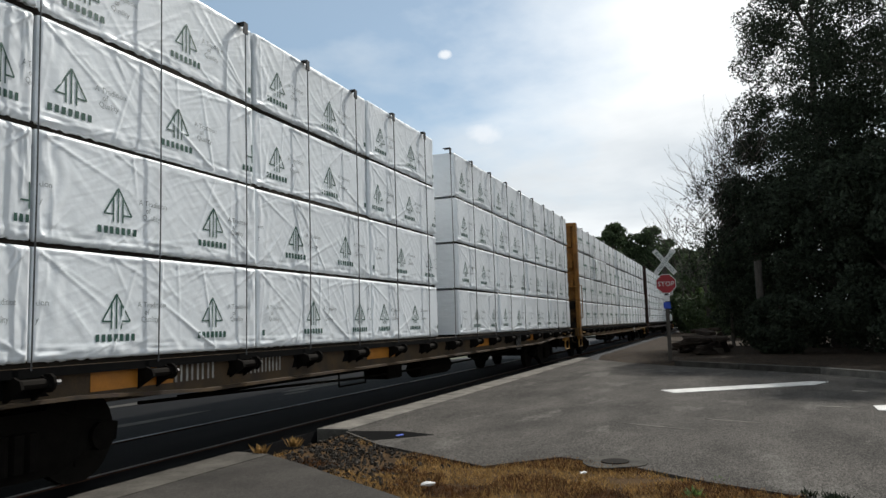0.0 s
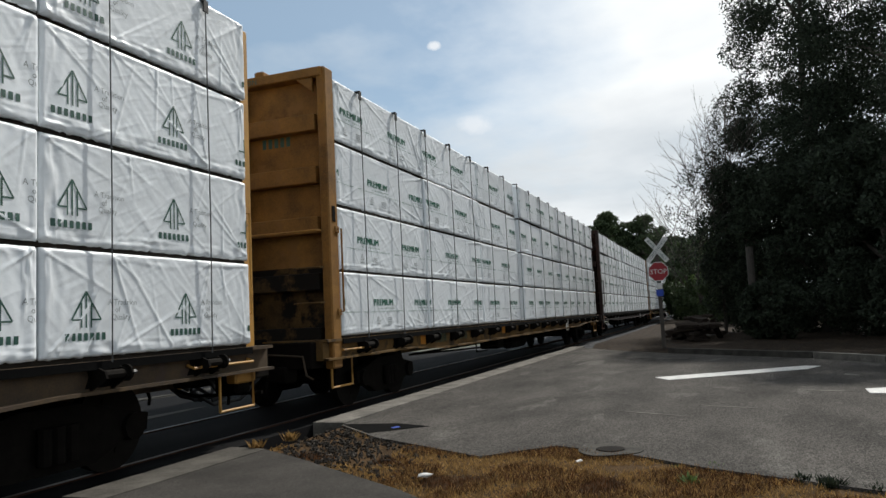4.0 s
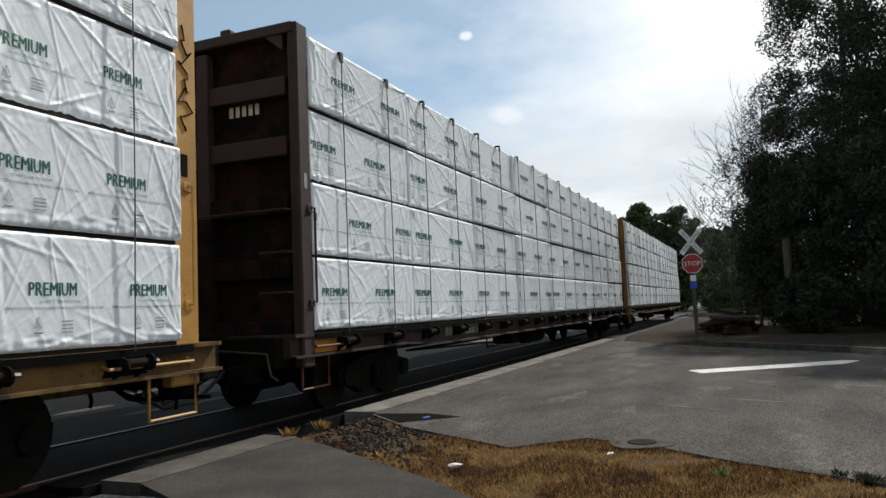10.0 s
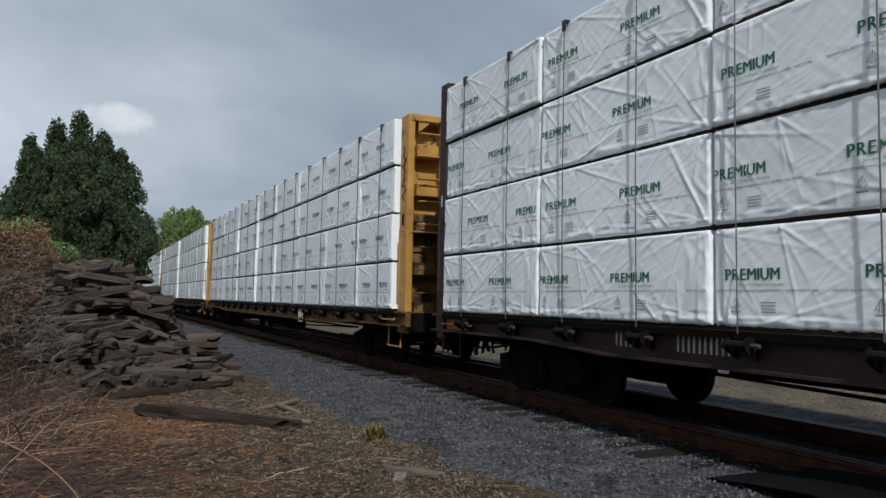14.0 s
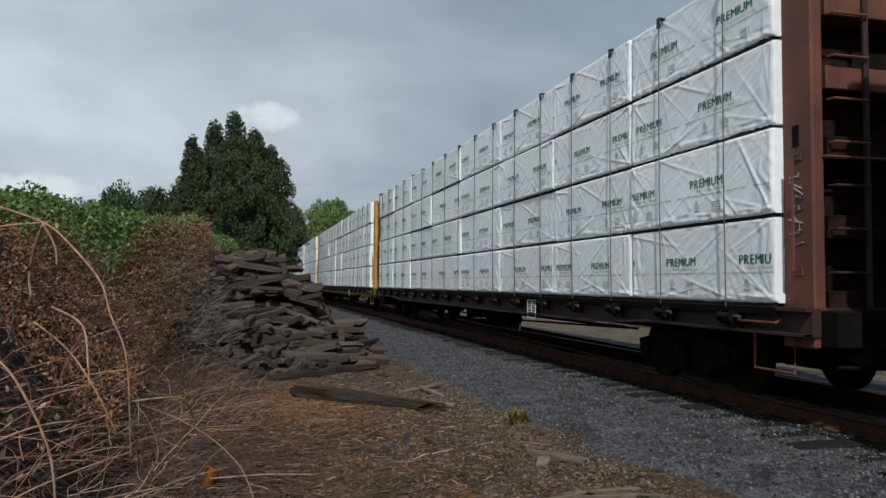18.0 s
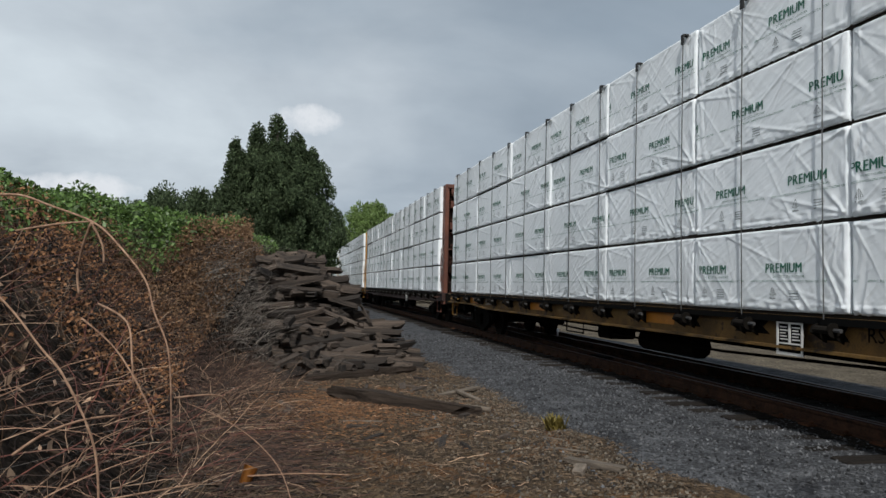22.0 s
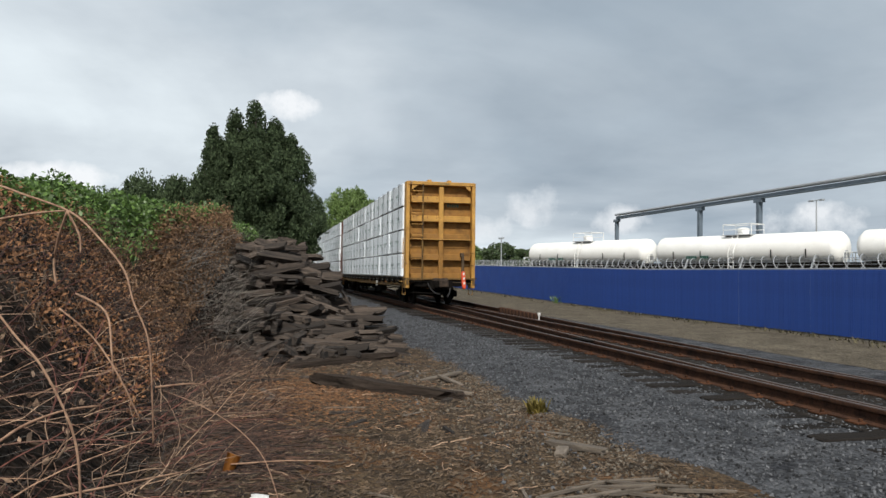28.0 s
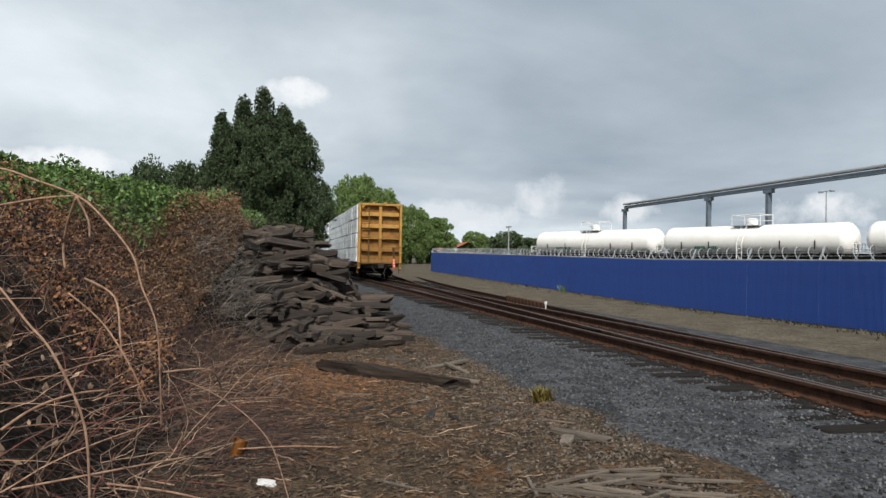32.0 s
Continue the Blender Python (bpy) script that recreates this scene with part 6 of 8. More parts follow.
# ---------------------------------------------------------------- level-crossing sign
sg = tagged(empty("crossing_sign", pose(24.95, 1.76, 0.0, 0, 0, -85)), "crossbuck above a red octagonal sign on a wooden post", "road sign")
bm = bmesh.new()
box(bm, -0.06, 0.06, -0.06, 0.06, -0.3, 3.35, 0.008)
part("post", bm, M_POSTWOOD, sg)
bm = bmesh.new()
R8 = 0.305 / math.cos(math.pi / 8)
tube(bm, [(0, -0.075, 2.42), (0, -0.070, 2.42)], R8, 8)
bmesh.ops.rotate(bm, verts=bm.verts, cent=(0, 0, 2.42), matrix=Matrix.Rotation(math.pi / 8, 3, "Y"))
part("stop_border", bm, M_WHITEP, sg, "white octagon border")
bm = bmesh.new()
tube(bm, [(0, -0.080, 2.42), (0, -0.075, 2.42)], R8 * 0.93, 8)
bmesh.ops.rotate(bm, verts=bm.verts, cent=(0, 0, 2.42), matrix=Matrix.Rotation(math.pi / 8, 3, "Y"))
face = part("stop_face", bm, M_RED, sg, "red octagon")
tv, tf = text_mesh("STOP", 0.215)
mesh_ob("stop_letters", [(x, -0.084, 2.42 - 0.075 + y) for x, y, z in tv], tf, M_WHITEP, face)
for ang, words, yoff in ((51, "RAIL ROAD", -0.07), (-51, "CROSSING", -0.078)):
    bm = bmesh.new()
    box(bm, -0.61, 0.61, -0.006, 0.006, -0.115, 0.115)
    bl = part("crossbuck_blade", bm, M_WHITEP, sg, "white crossbuck blade")
    bl.matrix_basis = pose(0, yoff, 3.12, 0, ang, 0) @ Matrix.Diagonal((0.80, 1, 0.66, 1))
    tv, tf = text_mesh(words, 0.2)
    mesh_ob("blade_letters", [(x, -0.010, y - 0.07) for x, y, z in tv], tf, M_PRINT_DARK, bl)
bm = bmesh.new()
box(bm, -0.09, 0.09, -0.075, -0.07, 1.86, 2.05)
part("notice", bm, M_WHITEP, sg, "small white notice")
bm = bmesh.new()
box(bm, -0.11, 0.11, -0.075, -0.07, 1.63, 1.84)
part("blue_notice", bm, M_BLUEMARK, sg, "small blue emergency notice")


# ---------------------------------------------------------------- trees
def leaf_cloud(centres, radii, count, size, seed, squash=0.8, rise=0.0):
    """Small leaf quads in clumps: points and faces."""
    r = np.random.RandomState(seed)
    k = r.choice(len(centres), count, p=np.array(radii) ** 2 / np.sum(np.array(radii) ** 2))
    d = r.normal(size=(count, 3))
    d /= np.linalg.norm(d, axis=1)[:, None]
    rad = np.array(radii)[k] * r.uniform(0.35, 1.05, count) ** 0.6
    c = np.array(centres)[k] + d * rad[:, None] * (1, 1, squash)
    a = r.normal(size=(count, 3))
    if rise:
        a = 0.45 * a + rise * (0.6 * d + np.array((0, 0, 0.9)))      # needles sweep outwards and up
    a /= np.linalg.norm(a, axis=1)[:, None]
    b = np.cross(a, r.normal(size=(count, 3)))
    b /= np.linalg.norm(b, axis=1)[:, None]
    s = size * r.uniform(0.6, 1.35, count)[:, None]
    v = np.stack([c - a * s, c - b * s * 0.45, c + a * s, c + b * s * 0.45], 1).reshape(-1, 3)
    f_ = np.arange(count * 4).reshape(-1, 4)
    return v, f_


def fast_mesh(name, v, f_, material, parent=None, label=""):
    me = bpy.data.meshes.new(name)
    me.from_pydata(v.tolist(), [], f_.tolist())
    me.update()
    me.materials.append(material)
    ob = new(name, me)
    if parent:
        ob.parent = parent
    if label:
        ob["label"] = label
    return ob


def tree(x, y, z, height, width, seed, leaf, label, count=14000, size=0.12, shape="round", clumps=60, bare=0.0, low=0.12, stout=1.0, squash=0.8, rise=0.0):
    r = np.random.RandomState(seed)
    t_ = tagged(empty("tree", pose(x, y, z)), label, "tree")
    bm = bmesh.new()
    tr = (width * 0.035 + 0.08) * stout
    tube(bm, [(0, 0, -0.3), (0.05 * width, 0, height * 0.3), (0, 0.04 * width, height * 0.6), (0, 0, height * 0.92)], tr, 8, tr * 0.2)
    part("trunk", bm, M_BARK, t_)
    cs, rs_ = [], []
    for i in range(clumps):
        u = low + (1 - low) * (i + r.rand()) / clumps
        if shape == "cone":
            rr = width / 2 * (1.04 - u) ** 0.8
        elif shape == "column":
            rr = width / 2 * min(1, (1.02 - u) * 3.0) ** 0.6 * min(1, 0.55 + u)
        elif shape == "dome":
            rr = width / 2 * max(0.05, 1 - (max(0.0, u - 0.5) / 0.53) ** 2) ** 0.42 * min(1, 0.8 + 0.5 * u)
        else:
            rr = width / 2 * math.sqrt(max(0.03, 1 - ((u - 0.52) / 0.53) ** 2))
        ang, q = r.uniform(0, 6.28), r.uniform(0.02 if shape in ("column", "dome") else 0.35, 1.0) ** 0.6
        cs.append((math.cos(ang) * rr * q, math.sin(ang) * rr * q, u * height))
        if shape in ("column", "dome"):
            k_ = 1 + 0.28 * noise.noise((math.cos(ang) * 1.6, math.sin(ang) * 1.6, u * 4 + seed))
            cs[-1] = (cs[-1][0] * k_, cs[-1][1] * k_, cs[-1][2])
        rs_.append(width * (r.uniform(0.026, 0.062) if clumps > 500 else r.uniform(0.07, 0.15) if clumps > 100 else r.uniform(0.09, 0.17)) * (0.55 + 0.45 * rr / (width / 2)))
    for c in cs[2::max(1, clumps // 9)]:
        h0 = max(0.12 * height, c[2] - width * 0.3)
        mid = (c[0] * 0.5, c[1] * 0.5, (h0 + c[2]) / 2 + 0.03 * height)
        bm = bmesh.new()
        tube(bm, [(0, 0, h0), mid, c], tr * 0.35, 5, tr * 0.06, cap=False)
        part("limb", bm, M_BARK, t_)
    v, f_ = leaf_cloud(cs, rs_, count, size, seed, squash, rise)
    fast_mesh("crown", v, f_, leaf, t_)
    return t_


def twig_spray(name, x, y, z, n, reach, seed, label):
    """Bare upward-reaching twigs."""
    r = random.Random(seed)
    bm = bmesh.new()
    for i in range(n):
        p = Vector((r.uniform(-0.6, 0.6), r.uniform(-0.8, 0.8), r.uniform(0, 2.2)))
        a = r.uniform(0, 6.28)
        d = Vector((math.cos(a) * 0.7, math.sin(a) * 0.7, r.uniform(0.5, 1.2))).normalized()
        pts = [p]
        for k in range(5):
            d = (d + Vector((r.uniform(-0.3, 0.3), r.uniform(-0.3, 0.3), r.uniform(-0.12, 0.25)))).normalized()
            pts.append(pts[-1] + d * reach / 5)
        tube(bm, pts, 0.016, 3, 0.004, cap=False)
        for k in (2, 3, 4):
            e = (d + Vector((r.uniform(-0.9, 0.9), r.uniform(-0.9, 0.9), r.uniform(-0.2, 0.5)))).normalized()
            tube(bm, [pts[k], pts[k] + e * reach * 0.16, pts[k] + e * reach * 0.3 + Vector((0, 0, 0.05))], 0.009, 3, 0.003, cap=False)
    ob = tagged(part(name, bm, M_CANE2), label, "bush", kind="stuff")
    ob.matrix_basis = pose(x, y, z)


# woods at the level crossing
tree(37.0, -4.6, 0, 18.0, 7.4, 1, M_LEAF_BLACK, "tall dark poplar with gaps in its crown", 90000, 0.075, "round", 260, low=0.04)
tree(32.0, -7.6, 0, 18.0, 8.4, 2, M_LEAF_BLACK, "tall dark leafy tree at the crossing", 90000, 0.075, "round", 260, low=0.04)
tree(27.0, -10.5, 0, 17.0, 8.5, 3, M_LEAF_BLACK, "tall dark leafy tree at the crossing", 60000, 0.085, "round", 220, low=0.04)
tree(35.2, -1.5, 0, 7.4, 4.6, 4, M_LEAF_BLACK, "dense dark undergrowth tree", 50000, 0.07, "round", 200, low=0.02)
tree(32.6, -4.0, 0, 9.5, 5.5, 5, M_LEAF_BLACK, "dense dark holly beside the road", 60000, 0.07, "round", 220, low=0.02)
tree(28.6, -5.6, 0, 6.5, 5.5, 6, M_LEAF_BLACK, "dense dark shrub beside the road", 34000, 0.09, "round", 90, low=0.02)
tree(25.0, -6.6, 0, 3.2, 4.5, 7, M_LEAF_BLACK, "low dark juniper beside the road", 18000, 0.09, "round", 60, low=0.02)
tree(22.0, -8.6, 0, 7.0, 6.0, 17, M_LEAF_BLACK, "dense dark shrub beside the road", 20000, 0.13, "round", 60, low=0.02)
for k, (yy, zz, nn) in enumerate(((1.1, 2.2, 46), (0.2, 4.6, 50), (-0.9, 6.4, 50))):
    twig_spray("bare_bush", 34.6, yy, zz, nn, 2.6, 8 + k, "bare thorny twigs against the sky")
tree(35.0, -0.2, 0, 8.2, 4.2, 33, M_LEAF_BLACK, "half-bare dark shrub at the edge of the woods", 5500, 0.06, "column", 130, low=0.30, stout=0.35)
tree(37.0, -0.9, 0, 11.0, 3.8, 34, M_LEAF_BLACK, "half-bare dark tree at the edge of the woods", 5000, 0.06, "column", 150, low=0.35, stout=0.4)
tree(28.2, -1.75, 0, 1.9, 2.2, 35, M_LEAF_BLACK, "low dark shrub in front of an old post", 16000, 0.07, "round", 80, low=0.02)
tree(90.5, 12.0, 0, 12.6, 7.0, 9, M_LEAF_FIR, "distant dark fir by the line", 22000, 0.2, "column", 150, low=0.03)
tree(91.5, 7.9, 0, 12.0, 7.5, 10, M_LEAF_FIR, "distant dark fir by the line", 22000, 0.2, "column", 150, low=0.03)
tree(96.0, 4.6, 0, 9.5, 7.5, 12, M_LEAF_FIR, "distant dark fir by the line", 18000, 0.2, "column", 130, low=0.03)
tree(62, 1.3, 0, 6.6, 4.2, 11, M_LEAF_DARK, "leafy green tree beside the far track", 14000, 0.13, low=0.03)
tree(70, 2.4, 0, 6.4, 5.0, 13, M_LEAF_DARK, "leafy green tree beside the far track", 12000, 0.15, low=0.03)
tree(80, 2.6, 0, 6.5, 5.0, 14, M_LEAF_LIGHT, "leafy green tree beside the far track", 9000, 0.18, low=0.03)
tree(50, -1.0, 0, 6.4, 5.0, 15, M_LEAF_DARK, "leafy green tree beside the far track", 14000, 0.13, low=0.03)
tree(110, 5, 0, 7.0, 7.0, 16, M_LEAF_LIGHT, "pale green tree closing the far track", 8000, 0.25, low=0.03)
# trees on the far side of the yard
for k, (sx, sy, sh, sw) in enumerate(((-50.6, -3.6, 10.8, 4.4), (-51.0, -2.3, 12.1, 4.6), (-50.4, -1.0, 12.5, 4.8), (-51.2, 0.3, 11.6, 4.6), (-50.6, 1.3, 10.4, 4.2))):
    tree(sx, sy, -0.4, sh, sw, 70 + k, M_LEAF_FIR, "dark green fir in a clump beyond the bank", 16000, 0.10, "cone", 140, low=0.25, squash=1.5)
tree(-51.5, -0.8, -0.4, 10.7, 7.9, 21, M_LEAF_FIR, "large dark green spreading fir beyond the bank", 190000, 0.095, "dome", 1500, low=0.03, squash=1.7, rise=0.8)
tree(-58, -5.2, -0.4, 8.1, 6.5, 22, M_LEAF_FIR, "dark green tree behind the bank", 40000, 0.13, clumps=120, squash=1.5, rise=0.8)
tree(-64, -8.6, -0.4, 8.4, 8.5, 23, M_LEAF_FIR, "dark green tree behind the bank", 44000, 0.14, clumps=160, squash=1.5, rise=0.8)
tree(-66, -10.6, -0.4, 7.6, 7.0, 27, M_LEAF_FIR, "dark green tree behind the bank", 24000, 0.14, clumps=100, squash=1.5, rise=0.8)
tree(-85, 8.7, -0.3, 10.4, 7.0, 24, M_LEAF_LIGHT, "pale green tree beside the line", 36000, 0.15, clumps=120, squash=1.5, rise=0.8)
tree(-92, 12.5, 0.2, 9.2, 6.0, 25, M_LEAF_LIGHT, "pale green tree beside the line", 26000, 0.16, clumps=100, squash=1.5, rise=0.8)
tree(-100, 18.0, 0.4, 7.6, 6.0, 26, M_LEAF_LIGHT, "pale green tree beside the line", 20000, 0.17, clumps=100, squash=1.5, rise=0.8)
tree(-106, 22.6, 0.4, 6.8, 6.0, 28, M_LEAF_LIGHT, "far green tree beyond the fence", 20000, 0.17, clumps=90)
tree(-116, 31.5, 0.4, 5.4, 4.6, 29, M_LEAF_LIGHT, "far green tree beyond the fence", 16000, 0.17, clumps=90)
tree(-116, 36.5, 0.4, 5.4, 7.0, 30, M_LEAF_DARK, "far green tree beyond the fence", 8000, 0.25)
tree(-118, 42.0, 0.4, 4.6, 6.0, 31, M_LEAF_DARK, "far green tree beyond the fence", 7000, 0.25)
for k in range(9):
    tree(-30 + 13 * k, 120 + 6 * (k % 3), 0, 8, 14, 40 + k, M_LEAF_DARK, "far tree line beyond the yard", 3500, 0.5)
ob = tagged(empty("shed", pose(-118, 29.0, -1.4, 0, 0, 10)), "far low shed with an orange roof", "shed")
bm = bmesh.new()
box(bm, -4, 4, -3, 3, 0, 4.2)
part("wall", bm, M_CONC, ob)
bm = bmesh.new()
for s in (-1, 1):
    vs = [bm.verts.new(p) for p in ((-4.3, s * 3.3, 4.1), (4.3, s * 3.3, 4.1), (4.3, 0, 5.6), (-4.3, 0, 5.6))]
    bm.faces.new(vs)
part("roof", bm, M_ROOF, ob)
# sheds behind the tank cars
for k, xx in enumerate((24, 29, 35, 42)):
    tree(xx, 58 + 3 * k, 0, 6.4, 6.0, 60 + k, M_LEAF_LIGHT, "far green tree beyond the fence", 9000, 0.22, clumps=70)
for x, y, wd, h_ in ((-25, 70, 18, 4.5),):
    ob = tagged(empty("warehouse", pose(x, y, -0.3)), "low white industrial building beyond the yard", "building")
    bm = bmesh.new()
    box(bm, -wd / 2, wd / 2, -5, 5, 0, h_)
    part("wall", bm, M_TANK, ob)
    bm = bmesh.new()
    box(bm, -wd / 2 - 0.3, wd / 2 + 0.3, -5.3, 5.3, h_, h_ + 0.3)
    part("roof", bm, M_GALV, ob)


# ---------------------------------------------------------------- bramble bank
def canes(n, seed, region, rmin, rmax, lmin, lmax, droop, wild=0.2, lift=0.12):
    """Arching thin canes over the bank: points and faces."""
    r = np.random.RandomState(seed)
    vs, fs = [], []
    made = 0
    while made < n:
        x, d = region(r)
        y = bank_edge(x) - d
        a, up_ = r.uniform(0, 2 * math.pi), r.uniform(0.05, 1.1)
        p = np.array((x, y, dirt_z(x, y) + r.uniform(-0.05, lift)))
        v = np.array((math.cos(a), math.sin(a), up_))
        v /= np.linalg.norm(v)
        L, rad = r.uniform(lmin, lmax), r.uniform(rmin, rmax)
        pts = [p]
        seg = 7
        for k in range(seg):
            v = v + np.array((r.normal() * wild, r.normal() * wild, -droop * r.uniform(0.4, 1.2)))
            v /= np.linalg.norm(v)
            q = pts[-1] + v * L / seg
            zmin = dirt_z(q[0], q[1]) + 0.02
            if q[2] < zmin:
                q[2] = zmin
                v[2] = abs(v[2]) * 0.3
            pts.append(q)
        if any(q[2] > 1.25 + (0.115 if q[0] > -8.5 else 0.066) * math.hypot(q[0], q[1] + 0.3) for q in pts):
            continue
        if max(q[0] for q in pts) > -2.0 or min(math.hypot(q[0], q[1] + 0.3) for q in pts) < 2.1:
            continue
        made += 1
        b = len(vs)
        for k, q in enumerate(pts):
            rr = rad * (1 - 0.7 * k / seg)
            vs += [(q[0] + rr, q[1], q[2]), (q[0] - rr * 0.5, q[1] + rr * 0.87, q[2]), (q[0] - rr * 0.5, q[1] - rr * 0.4, q[2] + rr * 0.8)]
        for k in range(seg):
            for i in range(3):
                fs.append((b + 3 * k + i, b + 3 * k + (i + 1) % 3, b + 3 * k + 3 + (i + 1) % 3, b + 3 * k + 3 + i))
    return vs, fs


def near_slope(r):
    return -2.6 - 12 * r.rand() ** 1.3, r.uniform(-0.15, 3.2)


def far_slope(r):
    return r.uniform(-17, -9), r.uniform(-0.1, 3.0)


tagged(mesh_ob("dead_brambles", *canes(1800, 3, near_slope, 0.003, 0.007, 0.2, 0.9, 0.08, 0.45), M_CANE), "tangle of dead brown bramble canes", "brambles", kind="stuff")
tagged(mesh_ob("dead_twigs", *canes(1000, 4, near_slope, 0.0025, 0.006, 0.15, 0.7, 0.1, 0.35), M_CANE2), "tangle of grey dead twigs", "twigs", kind="stuff")
def front(r):
    return -2.5 - 10.5 * r.rand() ** 2.0, r.uniform(-0.15, 2.5)


# soil sheet over the slope, its colour dark for shade between the canes
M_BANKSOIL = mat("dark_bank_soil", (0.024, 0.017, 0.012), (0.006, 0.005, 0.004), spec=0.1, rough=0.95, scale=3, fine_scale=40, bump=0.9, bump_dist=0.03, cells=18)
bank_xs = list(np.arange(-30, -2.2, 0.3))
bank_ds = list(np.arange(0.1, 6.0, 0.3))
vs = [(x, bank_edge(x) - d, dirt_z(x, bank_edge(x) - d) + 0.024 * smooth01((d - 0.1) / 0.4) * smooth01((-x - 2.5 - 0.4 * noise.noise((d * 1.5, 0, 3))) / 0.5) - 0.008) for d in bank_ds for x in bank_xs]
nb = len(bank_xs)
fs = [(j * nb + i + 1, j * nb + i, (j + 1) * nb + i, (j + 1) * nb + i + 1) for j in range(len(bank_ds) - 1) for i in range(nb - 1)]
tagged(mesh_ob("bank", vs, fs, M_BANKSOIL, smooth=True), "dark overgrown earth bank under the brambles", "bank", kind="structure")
tagged(mesh_ob("pale_brambles", *canes(430, 14, front, 0.0035, 0.008, 0.25, 1.0, 0.03, 0.36, 0.30), M_PALETWIG), "pale dry bramble canes over the thicket", "brambles", kind="stuff")
tagged(mesh_ob("far_brambles", *canes(2200, 5, far_slope, 0.004, 0.009, 0.25, 0.9, 0.1, 0.3), M_CANE), "reddish dead bramble thicket beside the timber pile", "brambles", kind="stuff")


def foot(r):
    x = r.uniform(-15.0, -8.0)
    return x, -1.15 * r.rand() ** 1.7 * smooth01((x + 15.3) / 1.5) + 0.25


def stems(r):
    return -2.7 - 5.5 * r.rand() ** 1.3, r.uniform(-0.05, 1.7)


M_REDCANE = mat("red_bramble_stem", (0.15, 0.050, 0.034), (0.045, 0.018, 0.013), rough=0.6, scale=14, bump=0, island=0.6)
tagged(mesh_ob("fallen_brambles", *canes(900, 51, foot, 0.003, 0.007, 0.2, 0.75, 0.1, 0.3), M_CANE), "thin reddish bramble canes spilling over the dirt", "brambles", kind="stuff")
tagged(mesh_ob("loose_twigs", *canes(330, 52, foot, 0.003, 0.007, 0.2, 0.8, 0.12, 0.25), M_PALETWIG), "thin pale twigs spilling over the dirt", "twigs", kind="stuff")
tagged(mesh_ob("red_brambles", *canes(150, 53, stems, 0.006, 0.0105, 0.5, 1.2, 0.05, 0.16), M_REDCANE), "stout red-brown bramble stems in the thicket", "brambles", kind="stuff")


def growth_line(x, y):
    """Uneven height on the bank below which the growth is withered and above which it is green."""
    q = y / min(x, -0.5)
    lean = 0.063 - 0.036 * math.exp(-((q - 0.185) / 0.05) ** 2) + 0.022 * smooth01((q - 0.24) / 0.09)
    lean += 0.022 * noise.noise((x * 0.9, y * 1.4, 11)) + 0.014 * noise.noise((x * 3.1, y * 3.7, 5))
    return 1.3 + lean * math.hypot(x, y)


def crest_cap(x, y):
    return growth_line(x, y) + 0.1


def overhang(x, y):
    """Underside of the shrub that leans over the flank of the timber pile."""
    return 1.3 + math.hypot(x, y) * (0.075 - y / x) / 0.7


def leaf_scatter(n, seed, zone, size, lift, cap=None, base=None):
    r = np.random.RandomState(seed)
    out = []
    while len(out) < n:
        x, d = zone(r)
        y = bank_edge(x) - d
        if math.hypot(x, y + 0.3) < 2.3:
            continue
        z = dirt_z(x, y) + (lift(x) if callable(lift) else lift) * r.rand()
        stray = abs(r.normal()) * 0.10
        if cap and z > cap(x, y) + stray or base and z < base(x, y) - stray:
            continue
        out.append((x, y, z))
    c = np.array(out)
    a = r.normal(size=(n, 3))
    a /= np.linalg.norm(a, axis=1)[:, None]
    b = np.cross(a, r.normal(size=(n, 3)))
    b /= np.linalg.norm(b, axis=1)[:, None]
    s = size * r.uniform(0.5, 1.4, n)[:, None]
    v = np.stack([c - a * s, c - b * s * 0.55, c + a * s, c + b * s * 0.55], 1).reshape(-1, 3)
    return v, np.arange(n * 4).reshape(-1, 4)


def dead_zone(r):
    while True:
        x, d = -2.8 - 16 * r.rand() ** 0.95, r.uniform(-0.1, 3.0)
        if noise.noise((x * 1.3, d * 1.6, 8)) > -0.15 + 1.0 * smooth01((x + 7.5) / 3):
            return x, d


v, f_ = leaf_scatter(14000, 6, dead_zone, 0.023, 0.34, crest_cap, overhang)
tagged(fast_mesh("dead_leaves", v, f_, M_DEADLEAF), "withered brown bramble leaves", "leaves", kind="stuff")


v, f_ = leaf_scatter(24000, 16, lambda r: (r.uniform(-19.5, -11.5), 2.4 * math.sqrt(r.rand()) - 0.1), 0.022, 0.45, crest_cap, overhang)
tagged(fast_mesh("dry_shrub", v, f_, M_DRYLEAF), "withered orange-brown shrub beside the timber pile", "shrub", kind="stuff")


def thicket(r):
    return -3.3 - 3.0 * r.rand(), r.uniform(0.55, 2.0)


tagged(mesh_ob("tan_brambles", *canes(60, 54, thicket, 0.004, 0.0075, 0.4, 0.95, 0.07, 0.24, 0.30), M_PALECANE), "thick tan bramble canes twisting through the thicket", "brambles", kind="stuff")
v, f_ = leaf_scatter(160, 55, thicket, 0.04, 0.4, crest_cap)
tagged(fast_mesh("curled_leaves", v, f_, M_PALETWIG), "curled pale dead leaves caught in the canes", "leaves", kind="stuff")


def crest(r):
    x = -3.5 - 21 * r.rand() ** 0.9
    low = 2.1 - 0.5 * smooth01((-x - 10) / 3) + 0.5 * smooth01((-x - 15.5) / 2.5) - 0.25 * noise.noise((x * 0.8, 0, 4))
    low -= 0.95
    return x, low + (4.6 - low) * r.rand() ** 0.85


